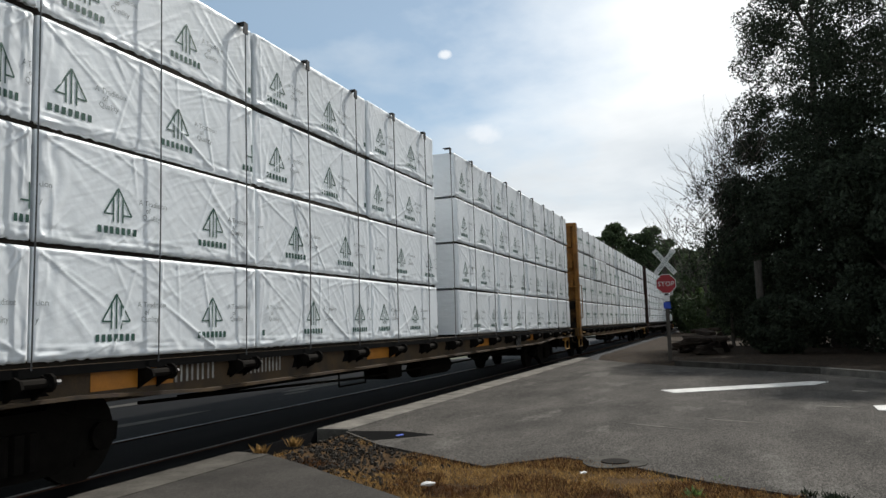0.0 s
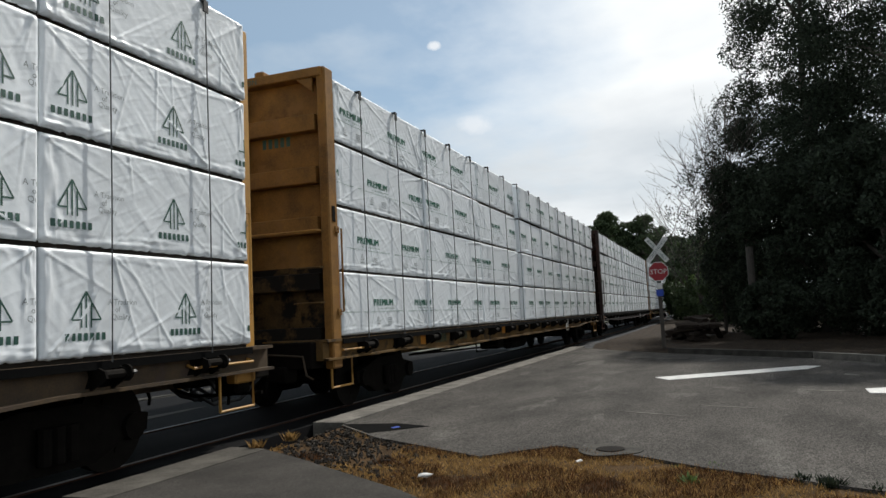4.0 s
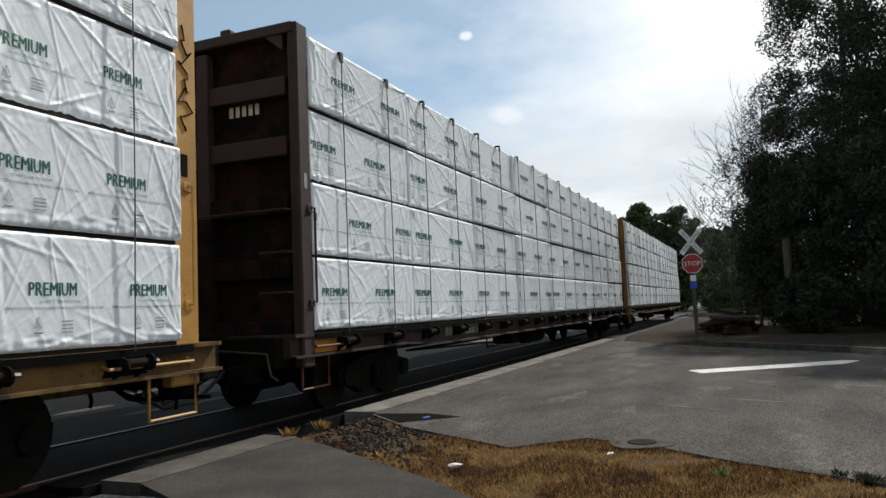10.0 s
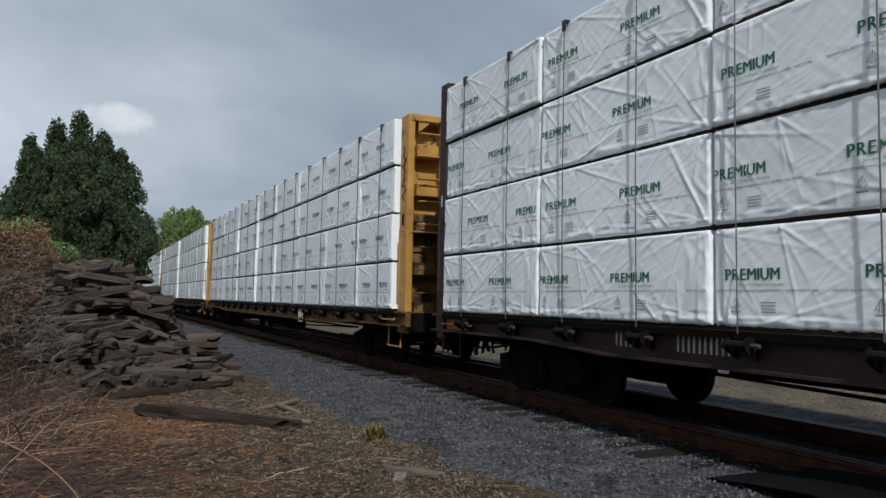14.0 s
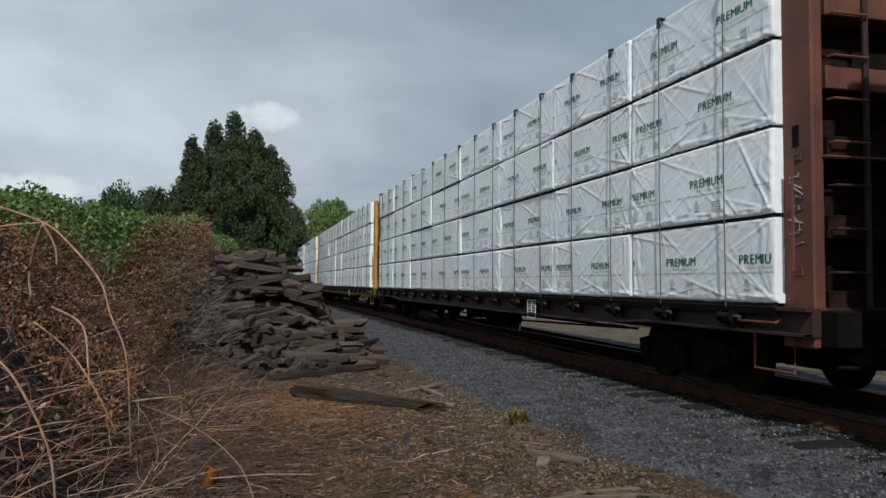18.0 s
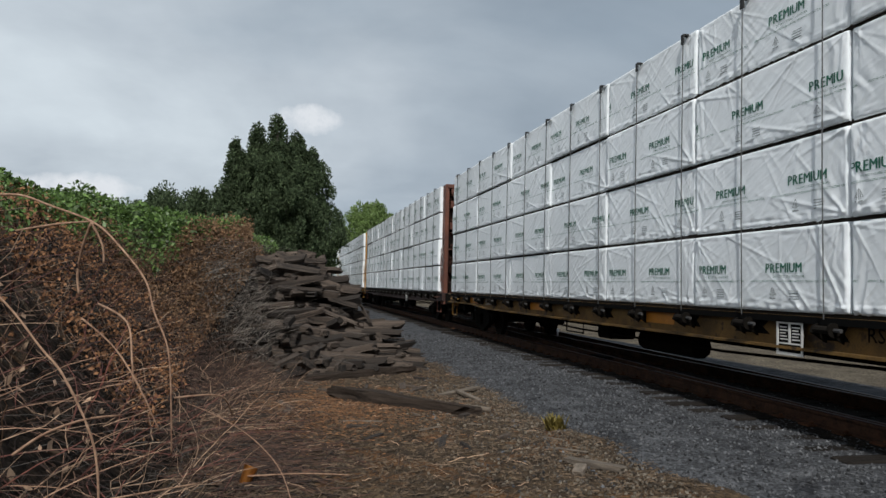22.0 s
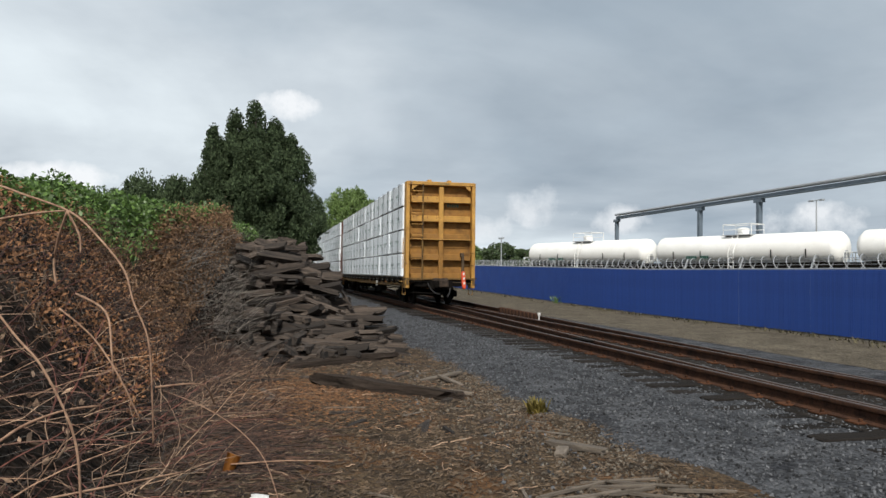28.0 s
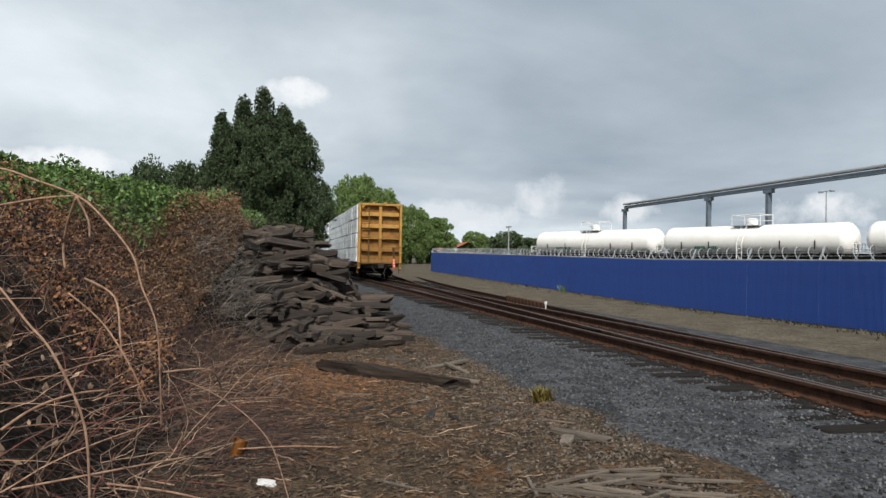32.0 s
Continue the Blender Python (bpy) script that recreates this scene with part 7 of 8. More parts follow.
v, f_ = leaf_scatter(90000, 7, crest, 0.041, lambda x: 0.16 + 0.34 * smooth01((-x - 8) / 5), None, growth_line)
tagged(fast_mesh("green_brambles", v, f_, M_LEAF), "green leafy brambles along the top of the bank", "brambles", kind="stuff")

# long pale canes arching out of the thicket
def arch(name, pts, r0, r1, label):
    p = [Vector(q) for q in pts]
    out = []
    for i in range(len(p) - 1):
        a, b, c, d = p[max(i - 1, 0)], p[i], p[i + 1], p[min(i + 2, len(p) - 1)]
        for k in range(5):
            t_ = k / 5
            out.append(0.5 * (2 * b + (c - a) * t_ + (2 * a - 5 * b + 4 * c - d) * t_ * t_ + (3 * b - a - 3 * c + d) * t_ ** 3))
    out.append(p[-1])
    bm = bmesh.new()
    tube(bm, out, r0, 6, r1)
    tagged(part(name, bm, M_PALECANE, smooth=True), label, "bramble cane")


arch("bramble_cane", [(-4.02, -1.75, 1.69), (-3.87, -1.55, 1.69), (-3.72, -1.36, 1.63), (-3.57, -1.14, 1.55), (-3.44, -1.00, 1.44), (-3.31, -0.87, 1.30), (-3.25, -0.82, 1.17), (-3.18, -0.75, 1.02), (-3.18, -0.73, 0.79), (-3.24, -0.73, 0.59)], 0.0062, 0.003, "long pale bramble cane arching over the thicket")
arch("bramble_cane", [(-2.90, -1.30, 1.25), (-2.88, -1.22, 1.17), (-2.80, -1.11, 1.06), (-2.74, -1.03, 0.99), (-2.72, -0.96, 0.87), (-2.71, -0.91, 0.75), (-2.71, -0.89, 0.63), (-2.71, -0.88, 0.45)], 0.004, 0.0045, "long reddish bramble cane hanging down")
arch("bramble_cane", [(-8.41, -1.32, 0.02), (-7.21, -0.93, 0.10), (-6.54, -0.61, 0.06), (-5.96, -0.39, 0.00), (-5.58, -0.26, -0.10), (-4.81, -0.16, -0.24)], 0.005, 0.004, "thin pale cane trailing over the dirt")
arch("bramble_cane", [(-3.90, -1.18, 1.18), (-3.76, -1.02, 1.10), (-3.65, -0.97, 0.93), (-3.65, -0.96, 0.81)], 0.006, 0.004, "short bent pale cane")
arch("bramble_cane", [(-3.21, -1.27, 0.38), (-3.34, -0.95, 0.40), (-3.58, -0.64, 0.39)], 0.005, 0.004, "pale cane lying across the twigs")
arch("bramble_cane", [(-3.13, -0.91, 0.41), (-3.18, -0.68, 0.35), (-3.24, -0.51, 0.28)], 0.005, 0.005, "pale cane lying across the twigs")
arch("bramble_cane", [(-3.48, -1.15, 1.13), (-3.45, -1.01, 1.01), (-3.32, -0.88, 0.86), (-3.30, -0.79, 0.68)], 0.0045, 0.003, "brown cane leaning through the thicket")
arch("bramble_cane", [(-2.66, -1.14, 0.73), (-2.75, -1.07, 0.78), (-2.83, -0.97, 0.81), (-2.91, -0.87, 0.81)], 0.005, 0.004, "pale cane lying across the twigs")
arch("bramble_cane", [(-3.57, -1.15, 1.55), (-3.64, -1.20, 1.44), (-3.70, -1.23, 1.32), (-3.70, -1.22, 1.23)], 0.007, 0.005, "side shoot hanging from a cane")
arch("bramble_cane", [(-3.57, -1.15, 1.55), (-3.57, -1.10, 1.45), (-3.56, -1.09, 1.37)], 0.006, 0.004, "side shoot hanging from a cane")
arch("bramble_cane", [(-4.43, -1.73, 1.55), (-4.38, -1.52, 1.59), (-4.33, -1.32, 1.61)], 0.007, 0.005, "dark bramble stem over the thicket")
arch("bramble_cane", [(-4.88, -0.94, 0.58), (-5.02, -0.68, 0.57), (-5.21, -0.61, 0.41)], 0.007, 0.005, "thin pale cane trailing over the dirt")
arch("bramble_cane", [(-6.05, -0.53, -0.20), (-6.08, -0.10, -0.20), (-6.07, 0.26, -0.22)], 0.007, 0.005, "thin pale cane trailing over the dirt")

# withered shrub and grey twigs leaning against the side of the timber pile
def beside_pile(r):
    x = r.uniform(-16.4, -13.2)
    return x, bank_edge(x) - r.uniform(-2.3, -0.95)


def pile_twigs(r):
    x = r.uniform(-14.9, -13.1)
    return x, bank_edge(x) - r.uniform(-1.65, -0.5)


M_ASHTWIG = mat("ash_grey_twig", (0.27, 0.235, 0.20), (0.08, 0.068, 0.058), rough=0.9, scale=10, bump=0, island=0.5)
tagged(mesh_ob("leaning_canes", *canes(260, 61, beside_pile, 0.003, 0.007, 0.5, 1.5, 0.02, 0.22, 0.75), M_CANE2), "brown canes leaning against the timber pile", "brambles", kind="stuff")
v, f_ = leaf_scatter(20000, 62, beside_pile, 0.027, lambda x: 0.35 + 0.6 * smooth01((-x - 13.6) / 1.6), crest_cap, overhang)
tagged(fast_mesh("withered_shrub", v, f_, M_DRYLEAF), "withered rust-brown shrub leaning on the timber pile", "shrub", kind="stuff")
tagged(mesh_ob("grey_twigs", *canes(560, 63, pile_twigs, 0.003, 0.0065, 0.25, 0.9, 0.05, 0.3, 1.15), M_ASHTWIG), "ash-grey dead twigs at the side of the pile", "twigs", kind="stuff")

# ---------------------------------------------------------------- timber pile
def splinter(seed, length, wd, th, rough=1.0):
    """A split, broken baulk: rough box with jagged ends and uneven sides."""
    r = random.Random(seed)
    bm = bmesh.new()
    n = 7
    rings = []
    for i in range(n):
        u = i / (n - 1)
        end = (0.86 if i in (0, n - 1) else 1.0) * r.uniform(0.95, 1.04)
        sw, sh = wd / 2 * end * r.uniform(0.93, 1.06), th / 2 * end * r.uniform(0.92, 1.08)
        off = Vector((0, r.uniform(-0.04, 0.04) * wd * rough, r.uniform(-0.05, 0.05) * th * rough))
        x = (u - 0.5) * length
        ring = []
        for a, b in ((-1, -1), (0, -1.05), (1, -1), (1.04, 0.1), (0.9, 1), (0, 0.95), (-1, 1), (-1.03, 0)):
            jx = r.uniform(-0.05, 0.05) * length * rough if i in (0, n - 1) else 0
            ring.append(bm.verts.new(Vector((x + jx, a * sw * r.uniform(1 - 0.06 * rough, 1.06), b * sh * r.uniform(1 - 0.08 * rough, 1.06))) + off))
        rings.append(ring)
    for a, b in zip(rings, rings[1:]):
        for k in range(8):
            bm.faces.new((a[k], a[(k + 1) % 8], b[(k + 1) % 8], b[k]))
    bm.faces.new(rings[0][::-1])
    bm.faces.new(rings[-1])
    me = bpy.data.meshes.new("baulk")
    bmesh.ops.recalc_face_normals(bm, faces=bm.faces)
    bm.to_mesh(me)
    bm.free()
    return me


BAULKS = []
for k in range(10):
    me = splinter(100 + k, 1.0, 0.22, 0.17)
    me.materials.append(M_OLDWOOD)
    BAULKS.append(me)
PALE = []
for k in range(4):
    me = splinter(200 + k, 1.0, 0.10, 0.05)
    me.materials.append(M_PALEWOOD)
    PALE.append(me)
pile = tagged(empty("timber_pile"), "tall heap of old split railway sleepers", "timber pile")
rp = random.Random(9)


def pile_h(x, y):
    """Outline of the heap: a steep-sided stack with a low skirt towards the track."""
    side = min(1.0, max(0.0, (y + 1.7) / 1.15), max(0.0, (1.6 - y) / 1.25))
    depth = smooth01((-x - 13.7) / 1.5) * smooth01((x + 20.5) / 2.5)
    skirt = 0.55 * (1 - smooth01((math.hypot((x + 15.4) / 2.6, (y - 0.35) / 1.6) - 0.35) / 0.65))
    return max(2.2 * side * depth * (0.95 + 0.10 * noise.noise((x * 1.3, y * 2.2, 4))), skirt)


count = 0
while count < 760:
    x, y = rp.uniform(-19.5, -13.0), rp.uniform(-1.8, 2.4)
    hh = pile_h(x, y)
    if hh < 0.06 or (x < -17.2 and rp.random() < 0.7):
        continue
    u = rp.random() ** 0.8
    if u < 0.7 and pile_h(x + 0.8, y) > hh * u + 0.22 and pile_h(x, y + 0.7) > hh * u + 0.22:
        continue
    z = -0.22 + hh * u
    along = rp.random()
    ang = rp.gauss(79, 11) if along < 0.68 else rp.gauss(155, 16) if along < 0.85 else rp.uniform(0, 180)
    L = rp.uniform(0.8, 2.1) if z < 0.45 else rp.uniform(0.35, 0.9) if abs(y - 0.2) > 0.6 or z > 1.35 else rp.uniform(0.5, 1.4)
    tilt = rp.gauss(0, 10 if L < 1.2 else 5)
    m = pose(x, y, z, rp.gauss(0, 22), tilt, ang) @ Matrix.Diagonal((L, rp.uniform(0.35, 0.80), rp.uniform(0.45, 0.90), 1))
    put("baulk", BAULKS[rp.randrange(10)], pile, m)
    count += 1
for x, y, z, L, a1, a2, wd in ((-14.6, -0.6, 0.55, 2.6, 16, 62, 0.8), (-15.2, 1.2, 0.95, 0.95, 58, 80, 0.4), (-14.4, 0.0, 0.25, 2.2, -3, 80, 0.9)):
    put("baulk", BAULKS[4], pile, pose(x, y, z, 10, a1, a2) @ Matrix.Diagonal((L, wd, wd * 0.8, 1)), "greyed long sleeper lying across the heap")

# loose timbers and debris on the dirt
def loose(name, me, x, y, L, wd, th, ang, label, cat, z=0.0, tilt=0):
    ob = new(name, me)
    ob.matrix_basis = pose(x, y, dirt_z(x, y) + z, 0, tilt, ang) @ Matrix.Diagonal((L, wd, th, 1))
    return tagged(ob, label, cat)


me = splinter(310, 1.0, 0.24, 0.2, 3.0)
me.materials.append(M_ROTWOOD)
loose("log", me, -9.75, 1.2, 2.05, 1.0, 0.95, 44, "rotten dark split sleeper lying on the dirt", "log", 0.06)
loose("wood_piece", PALE[2], -9.3, 2.05, 0.55, 0.6, 0.8, 62, "pale splinter at the end of a rotten log", "wood piece", 0.05, 3)
loose("log", me, -12.9, 1.05, 2.0, 0.8, 0.9, -58, "dark split sleeper lying on the dirt", "log", 0.05)
loose("log", BAULKS[3], -13.6, 0.45, 1.6, 0.9, 1.0, -60, "dark split sleeper lying on the dirt", "log", 0.06)
loose("wood_piece", PALE[0], -10.75, 2.25, 0.8, 0.8, 0.8, -60, "pale splintered piece of wood", "wood piece", 0.04, 4)
loose("wood_piece", PALE[1], -10.35, 2.3, 0.6, 0.7, 0.7, 20, "pale splintered piece of wood", "wood piece", 0.05, 6)
loose("wood_piece", PALE[2], -6.3, 2.45, 0.55, 1.1, 0.9, 40, "pale broken board fragment", "wood piece", 0.03)
loose("wood_piece", PALE[3], -6.15, 2.25, 0.3, 1.0, 0.8, -30, "pale broken board fragment", "wood piece", 0.02)
rl = random.Random(21)
for i in range(46):
    x, y = rl.uniform(-13, -4.2), rl.uniform(-0.8, 2.6)
    loose("wood_chip", PALE[rl.randrange(4)] if rl.random() < 0.45 else BAULKS[rl.randrange(10)], x, y, rl.uniform(0.15, 0.6), rl.uniform(0.12, 0.4), rl.uniform(0.12, 0.35), rl.uniform(0, 180),
          "weathered splinter of wood on the dirt", "wood chip", 0.012, rl.uniform(-3, 3))
for i in range(16):
    x, y = rl.uniform(-5.25, -4.55), rl.uniform(1.75, 2.8)
    loose("wood_chip", PALE[rl.randrange(4)], x, y, rl.uniform(0.25, 0.75), rl.uniform(0.12, 0.32), rl.uniform(0.3, 0.6), rl.gauss(82, 22), "pale broken stick in a heap on the gravel's edge", "stick", 0.015 + 0.006 * (i % 4), rl.uniform(-4, 4))
# fine litter of bark and twigs
vs, fs = [], []
r = np.random.RandomState(31)
for i in range(20000):
    x, y = -2.2 - 13 * r.rand() ** 1.4, r.uniform(-1.1, 3.1)
    L, wd, a = r.uniform(0.008, 0.05), r.uniform(0.002, 0.008), r.uniform(0, 3.14)
    z = dirt_z(x, y) + 0.006
    c, s = math.cos(a), math.sin(a)
    b = len(vs)
    t2 = r.uniform(-0.012, 0.02)
    vs += [(x - c * L - s * wd, y - s * L + c * wd, z), (x - c * L + s * wd, y - s * L - c * wd, z), (x + c * L + s * wd, y + s * L - c * wd, z + t2), (x + c * L - s * wd, y + s * L + c * wd, z + t2), (x, y, z + 0.008 + wd)]
    fs += [(b, b + 1, b + 4), (b + 1, b + 2, b + 4), (b + 2, b + 3, b + 4), (b + 3, b, b + 4)]
M_LITTER = mat("bark_litter", (0.12, 0.083, 0.053), (0.028, 0.02, 0.013), rough=0.95, bump=0, island=0.7)
tagged(mesh_ob("bark_litter", vs, fs, M_LITTER), "fine brown bark and twig litter", "litter", kind="stuff")
# rusty drift of needles and a flattened mat of grey twigs at the foot of the bank
def drift(n, seed, cx, cy, ex, ey, lmin, lmax, wmin, wmax, turn):
    r = np.random.RandomState(seed)
    vs, fs = [], []
    for i in range(n):
        x, y = cx + ex * r.normal(), cy + ey * r.normal()
        L, wd, a = r.uniform(lmin, lmax), r.uniform(wmin, wmax), turn + 0.7 * r.normal()
        c, s = math.cos(a), math.sin(a)
        z = dirt_z(x, y) + 0.006 + 0.012 * r.rand()
        b, t2 = len(vs), r.uniform(-0.012, 0.02)
        vs += [(x - c * L - s * wd, y - s * L + c * wd, z), (x - c * L + s * wd, y - s * L - c * wd, z), (x + c * L + s * wd, y + s * L - c * wd, z + t2), (x + c * L - s * wd, y + s * L + c * wd, z + t2), (x, y, z + 0.006 + wd)]
        fs += [(b, b + 1, b + 4), (b + 1, b + 2, b + 4), (b + 2, b + 3, b + 4), (b + 3, b, b + 4)]
    return vs, fs


M_NEEDLE = mat("rusty_needle_litter", (0.20, 0.098, 0.043), (0.07, 0.036, 0.018), rough=0.95, bump=0, island=0.6)
tagged(mesh_ob("needle_litter", *drift(5500, 71, -9.6, 0.2, 1.0, 0.7, 0.012, 0.045, 0.002, 0.005, 1.3), M_NEEDLE), "rusty drift of dry needles on the dirt", "litter", kind="stuff")
tagged(mesh_ob("twig_mat", *drift(1500, 72, -7.0, -0.45, 0.8, 0.34, 0.06, 0.22, 0.002, 0.0045, 1.2), M_CANE), "flattened mat of brown twigs on the dirt", "twigs", kind="stuff")
# dry stalks lying on the dirt
vs, fs = [], []
for i in range(380):
    x, y = -2.6 - 11 * r.rand() ** 1.3, -1.0 + 3.7 * r.rand() ** 1.2
    L, wd, a = r.uniform(0.05, 0.26) * r.uniform(0.5, 1.2), r.uniform(0.0018, 0.0045), r.uniform(0, 6.28)
    bend = r.normal() * 0.5
    b = len(vs)
    for k in range(4):
        c, s = math.cos(a + bend * k / 3), math.sin(a + bend * k / 3)
        z = dirt_z(x, y) + 0.012 + 0.008 * (k % 2)
        vs += [(x - s * wd, y + c * wd, z), (x + s * wd, y - c * wd, z), (x, y, z + wd * 1.6)]
        x, y = x + c * L / 3, y + s * L / 3
    for k in range(3):
        for j in range(3):
            fs.append((b + 3 * k + j, b + 3 * k + (j + 1) % 3, b + 3 * k + 3 + (j + 1) % 3, b + 3 * k + 3 + j))
tagged(mesh_ob("dry_stalks", vs, fs, M_PALETWIG), "thin dry stalks strewn on the dirt", "twigs", kind="stuff")
# pebbles and broken stone worked into the dirt along the ballast
vs, fs = [], []
for i in range(5200):
    x = -3.2 - 9 * rs.rand() ** 1.3
    y = 2.9 - abs(rs.normal()) * 0.75
    if y < -0.3:
        continue
    sz = rs.uniform(0.006, 0.024) * rs.uniform(0.6, 1.0)
    q = oct_v * (sz * rs.uniform(0.6, 1.3, 3)) @ np.array(Euler(rs.uniform(0, 6.28, 3)).to_matrix()) + (x, y, dirt_z(x, y) + sz * 0.25)
    b = len(vs)
    vs += q.tolist()
    fs += [(b + i0, b + i1, b + i2) for i0, i1, i2 in oct_f]
M_PEBBLE = mat("dusty_pebble", (0.17, 0.145, 0.115), (0.05, 0.044, 0.036), rough=0.95, scale=20, island=0.6, bump=0, spec=0.15)
tagged(mesh_ob("pebbles", vs, fs, M_PEBBLE), "dusty brown-grey pebbles in the dirt", "stones", kind="stuff")
# stones and scraps on the verge
vs, fs = [], []
for i in range(3500):
    x, y = rs.uniform(5.2, 8.7), rs.uniform(1.6, 4.65)
    if not inside((x, y), WEDGE) or y < 2.3 + rs.rand() * 1.4:
        continue
    sz = rs.uniform(0.01, 0.03)
    q = oct_v * (sz * rs.uniform(0.6, 1.3, 3)) @ np.array(Euler(rs.uniform(0, 6.28, 3)).to_matrix()) + (x, y, -0.02 + sz * 0.3)
    b = len(vs)
    vs += q.tolist()
    fs += [(b + i0, b + i1, b + i2) for i0, i1, i2 in oct_f]
M_VERGESTONE = mat("dirty_verge_stone", (0.070, 0.060, 0.050), (0.018, 0.016, 0.014), rough=0.95, scale=20, island=0.6, bump=0, spec=0.1)
tagged(mesh_ob("verge_stones", vs, fs, M_VERGESTONE), "dark loose stones at the tip of the verge", "stones", kind="stuff")
# can, paper litter and a small weed
bm = bmesh.new()
tube(bm, [(-0.065, 0, 0), (0.065, 0, 0)], 0.042, 18, 0.056)
tube(bm, [(0.065, 0, 0), (0.071, 0, 0)], 0.059, 18, 0.059)
tube(bm, [(-0.071, 0, 0), (-0.065, 0, 0)], 0.036, 18, 0.042)
ob = tagged(part("tumbler", bm, M_COPPER, smooth=False), "copper-coloured metal tumbler tipped over on the dirt", "tumbler")
ob.matrix_basis = pose(-6.1, -0.53, dirt_z(-6.1, -0.53) + 0.065, 0, -66, 118)
for k, (x, y, sz) in enumerate(((-11.2, -0.98, 0.13), (-5.29, -0.31, 0.09), (-13.3, 0.05, 0.08), (5.82, 2.37, 0.07), (6.53, 1.23, 0.04))):
    bm = bmesh.new()
    bmesh.ops.create_icosphere(bm, subdivisions=2, radius=1)
    for v_ in bm.verts:
        v_.co *= 1 + 0.5 * noise.noise(v_.co * 1.7 + Vector((k, 0, 0)))
        v_.co.z *= 0.4
    ob = tagged(part("paper_scrap", bm, M_PAPER), "crumpled white scrap of litter", "litter")
    ob.matrix_basis = pose(x, y, (dirt_z(x, y) if x < 0 else 0.0) + 0.02, 0, 0, 40 * k) @ Matrix.Diagonal((sz, sz * 0.6, sz * 0.6, 1))


def weed(x, y, n, hh, leafmat, seed, label):
    r = np.random.RandomState(seed)
    vs, fs = [], []
    z = max(dirt_z(x, y), bed_z(x, y) if y > 2.1 else -9)
    for i in range(n):
        a, l, e = r.uniform(0, 6.28), hh * r.uniform(0.5, 1.1), r.uniform(0.2, 0.9)
        px, py = x + r.normal() * hh * 0.25, y + r.normal() * hh * 0.25
        dx, dy = math.cos(a) * e, math.sin(a) * e
        b = len(vs)
        vs += [(px - dy * 0.02, py + dx * 0.02, z), (px + dy * 0.02, py - dx * 0.02, z), (px + dx * l * 0.6 + dy * 0.02, py + dy * l * 0.6 - dx * 0.02, z + l * 0.7), (px + dx * l, py + dy * l, z + l)]
        fs += [(b, b + 1, b + 2), (b, b + 2, b + 3)]
    tagged(mesh_ob("weed", vs, fs, leafmat), label, "weed")


M_YWEED = mat("yellowing_weed", (0.26, 0.20, 0.045), (0.10, 0.085, 0.02), rough=0.7, bump=0, island=0.5, translucent=0.3)
weed(-7.95, 2.68, 150, 0.17, M_YWEED, 1, "small yellowing weed in the gravel")
weed(6.0, 0.31, 80, 0.10, M_LEAF, 2, "low green weed in the dry grass")
weed(6.02, -0.66, 150, 0.13, M_LEAF_BLACK, 3, "spreading dark green weed at the road's edge")
weed(6.15, -0.48, 60, 0.11, M_LEAF_BLACK, 31, "low green weed at the road's edge")
weed(5.9, -0.9, 60, 0.10, M_LEAF_BLACK, 32, "low green weed at the road's edge")
weed(6.57, 0.46, 30, 0.06, M_LEAF, 33, "small green weed in the dry grass")
weed(6.6, 0.13, 40, 0.08, M_LEAF, 34, "small green weed in the dry grass")
weed(5.51, 1.41, 30, 0.05, M_LEAF, 35, "small green weed in the dry grass")
weed(6.93, 0.86, 16, 0.05, M_LEAF, 36, "small green weed at the road's edge")
weed(6.95, 4.75, 45, 0.13, M_BLADE, 4, "straw-coloured grass tuft at the footpath corner")
weed(7.6, 4.75, 50, 0.11, M_BLADE, 5, "straw-coloured grass tuft at the footpath corner")
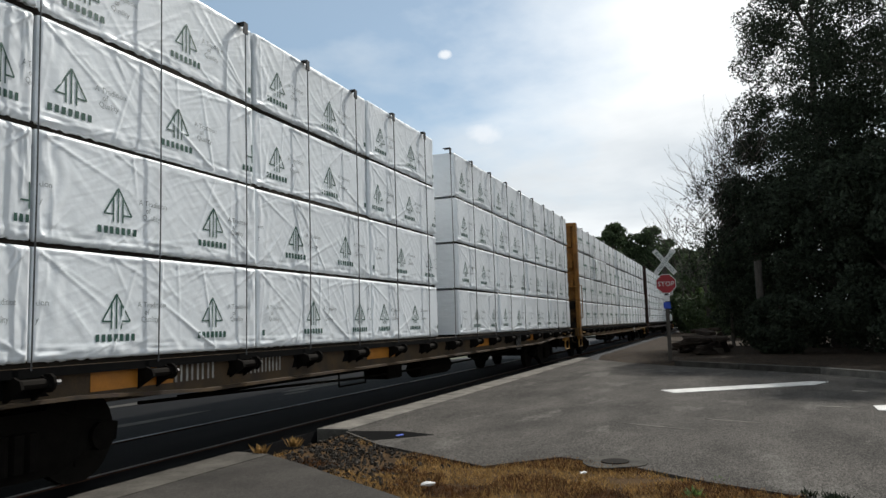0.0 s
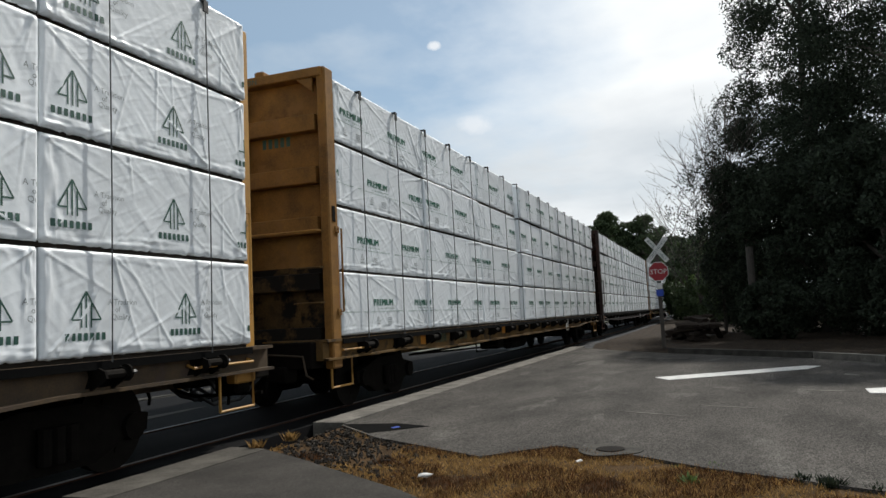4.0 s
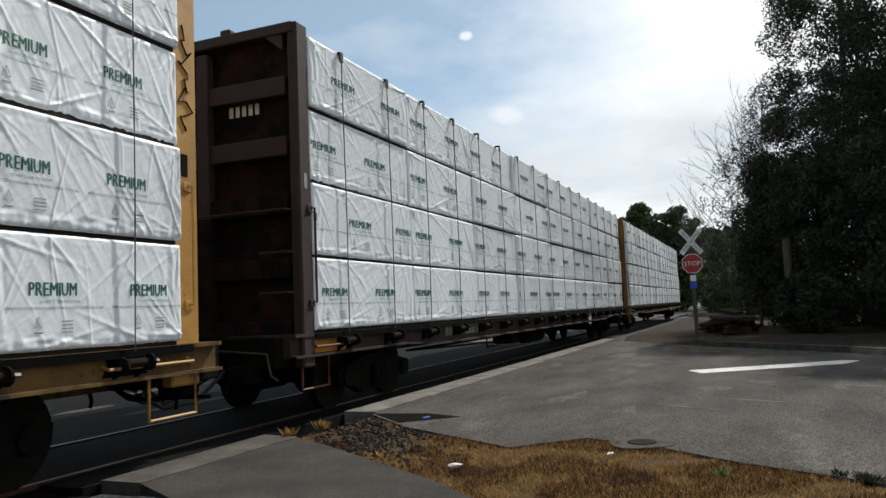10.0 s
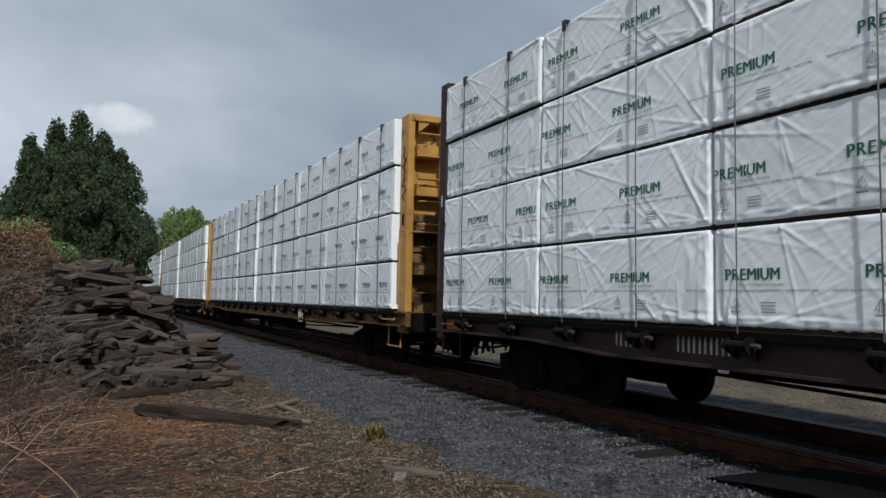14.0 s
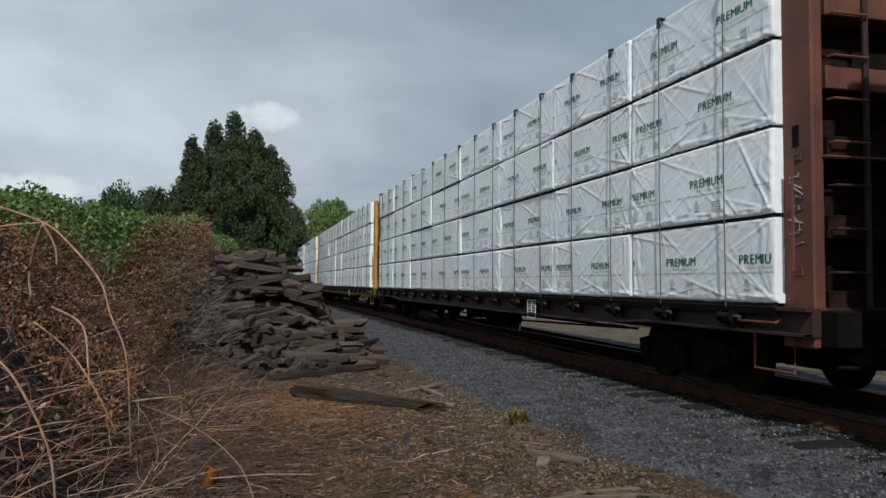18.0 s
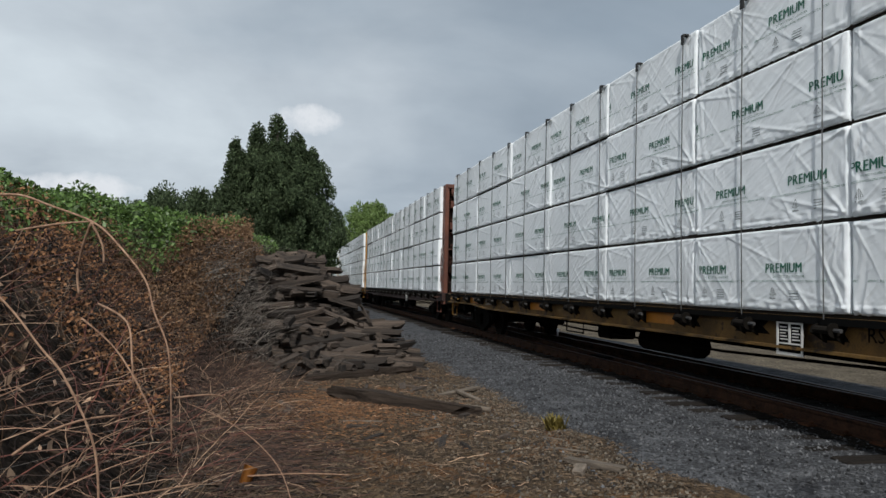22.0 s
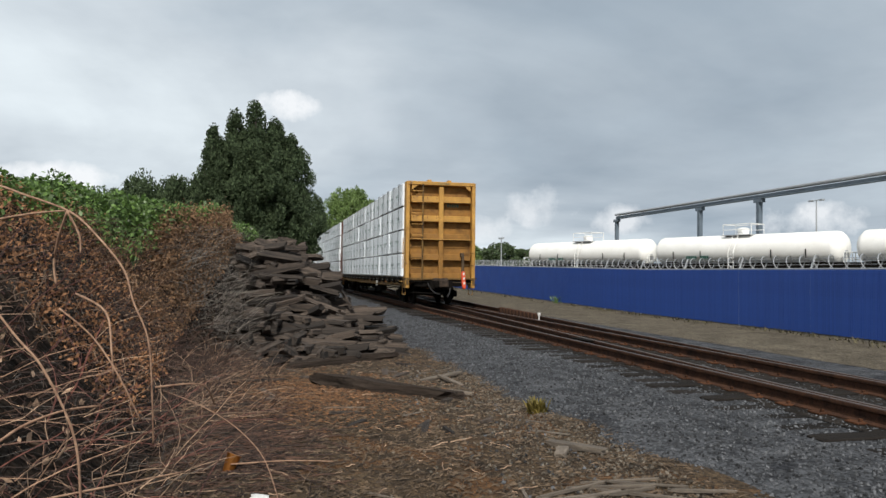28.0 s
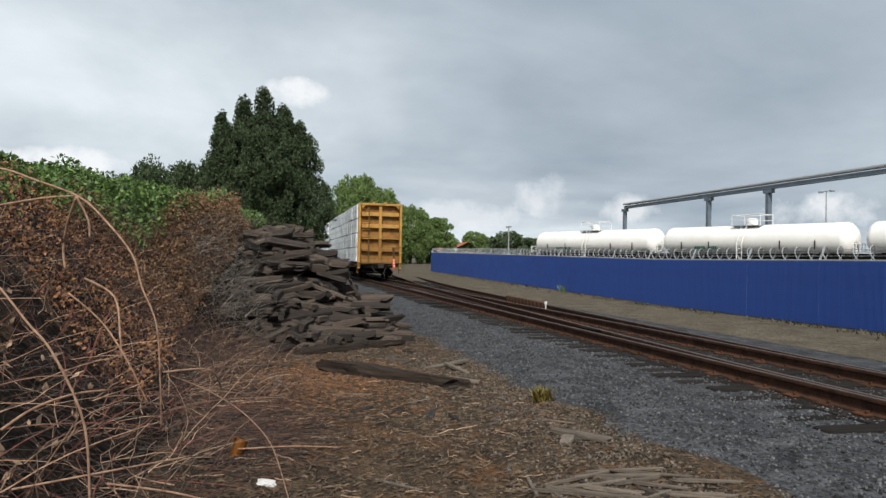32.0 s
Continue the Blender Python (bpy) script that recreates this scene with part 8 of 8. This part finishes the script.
# low weeds along the foot of the fence
r = np.random.RandomState(77)
vs, fs = [], []
for i in range(1300):
    x = -13.0 - 40 * r.rand() ** 1.3
    y = 13.36 - abs(r.normal()) * 0.45
    if noise.noise((x * 0.6, y * 1.5, 3)) < -0.05:
        continue
    z = bed_z(x, y) + 0.005
    a, l = r.uniform(0, 6.28), r.uniform(0.03, 0.12)
    c, s = math.cos(a), math.sin(a)
    b = len(vs)
    vs += [(x - s * 0.02, y + c * 0.02, z), (x + s * 0.02, y - c * 0.02, z), (x + c * l * 0.7, y + s * l * 0.7, z + l)]
    fs.append((b, b + 1, b + 2))
M_WEED = mat("dusty_weed", (0.11, 0.095, 0.052), (0.055, 0.05, 0.028), rough=0.9, bump=0, island=0.5, translucent=0.2)
tagged(mesh_ob("fence_weeds", vs, fs, M_WEED), "dusty olive weeds along the foot of the fence", "weeds", kind="stuff")
weed(-33, 13.1, 40, 0.35, M_LEAF, 6, "green weed at the foot of the fence")

# heap of timber beside the sign, and an old post
DARKB = []
for k in range(4):
    me = splinter(410 + k, 1.0, 0.22, 0.17, 1.6)
    me.materials.append(M_ROTWOOD)
    DARKB.append(me)
hp = tagged(empty("timber_heap"), "dark heap of old sleepers under the trees", "timber heap")
for i in range(26):
    x, y = rp.uniform(27.5, 33), rp.uniform(0.1, 1.6)
    put("baulk", DARKB[rp.randrange(4)], hp, pose(x, y, 0.1 + rp.random() * 0.75 * (1 - abs(y - 0.85) / 1.2), rp.uniform(-20, 20), rp.gauss(0, 8), rp.uniform(0, 180)) @ Matrix.Diagonal((rp.uniform(0.8, 1.6), 1.0, 1.0, 1)))
bm = bmesh.new()
tube(bm, [(0, 0, -0.2), (0, 0, 3.3)], 0.125, 10)
ob = tagged(part("wooden_post", bm, M_POSTWOOD), "thick weathered wooden post among the trees", "post")
ob.matrix_basis = pose(29.4, -1.17, 0)

# ---------------------------------------------------------------- the train moves
TRAIN = [(0, 52.4), (2, 43.45), (4, 34.45), (7, 21.25), (9, 12.4), (10, 7.8), (11, 3.15), (12, -1.60), (13, -6.44), (13.5, -8.70), (16, -20.3), (18, -29.5), (20, -38.95), (24, -57.95), (25, -62.72), (28, -76.85), (32, -95.6)]


def train_x(t):
    ts, xs_ = zip(*TRAIN)
    return float(np.interp(t, ts, xs_))


def motions():
    for index, car in CARS:
        walk(car, [(t, pose(x + (index - 3) * PITCH, TY, 0)) for t, x in TRAIN])
    x0 = train_x(0)
    rows = [(k / 10, train_x(k / 10)) for k in range(321)]
    for ws in WHEELSETS:
        home = ws.matrix_basis.translation.copy()
        walk(ws, [(t, pose(home.x, home.y, home.z, 0, math.degrees((x - x0) / WHEEL_R), 0)) for t, x in rows])


motions()
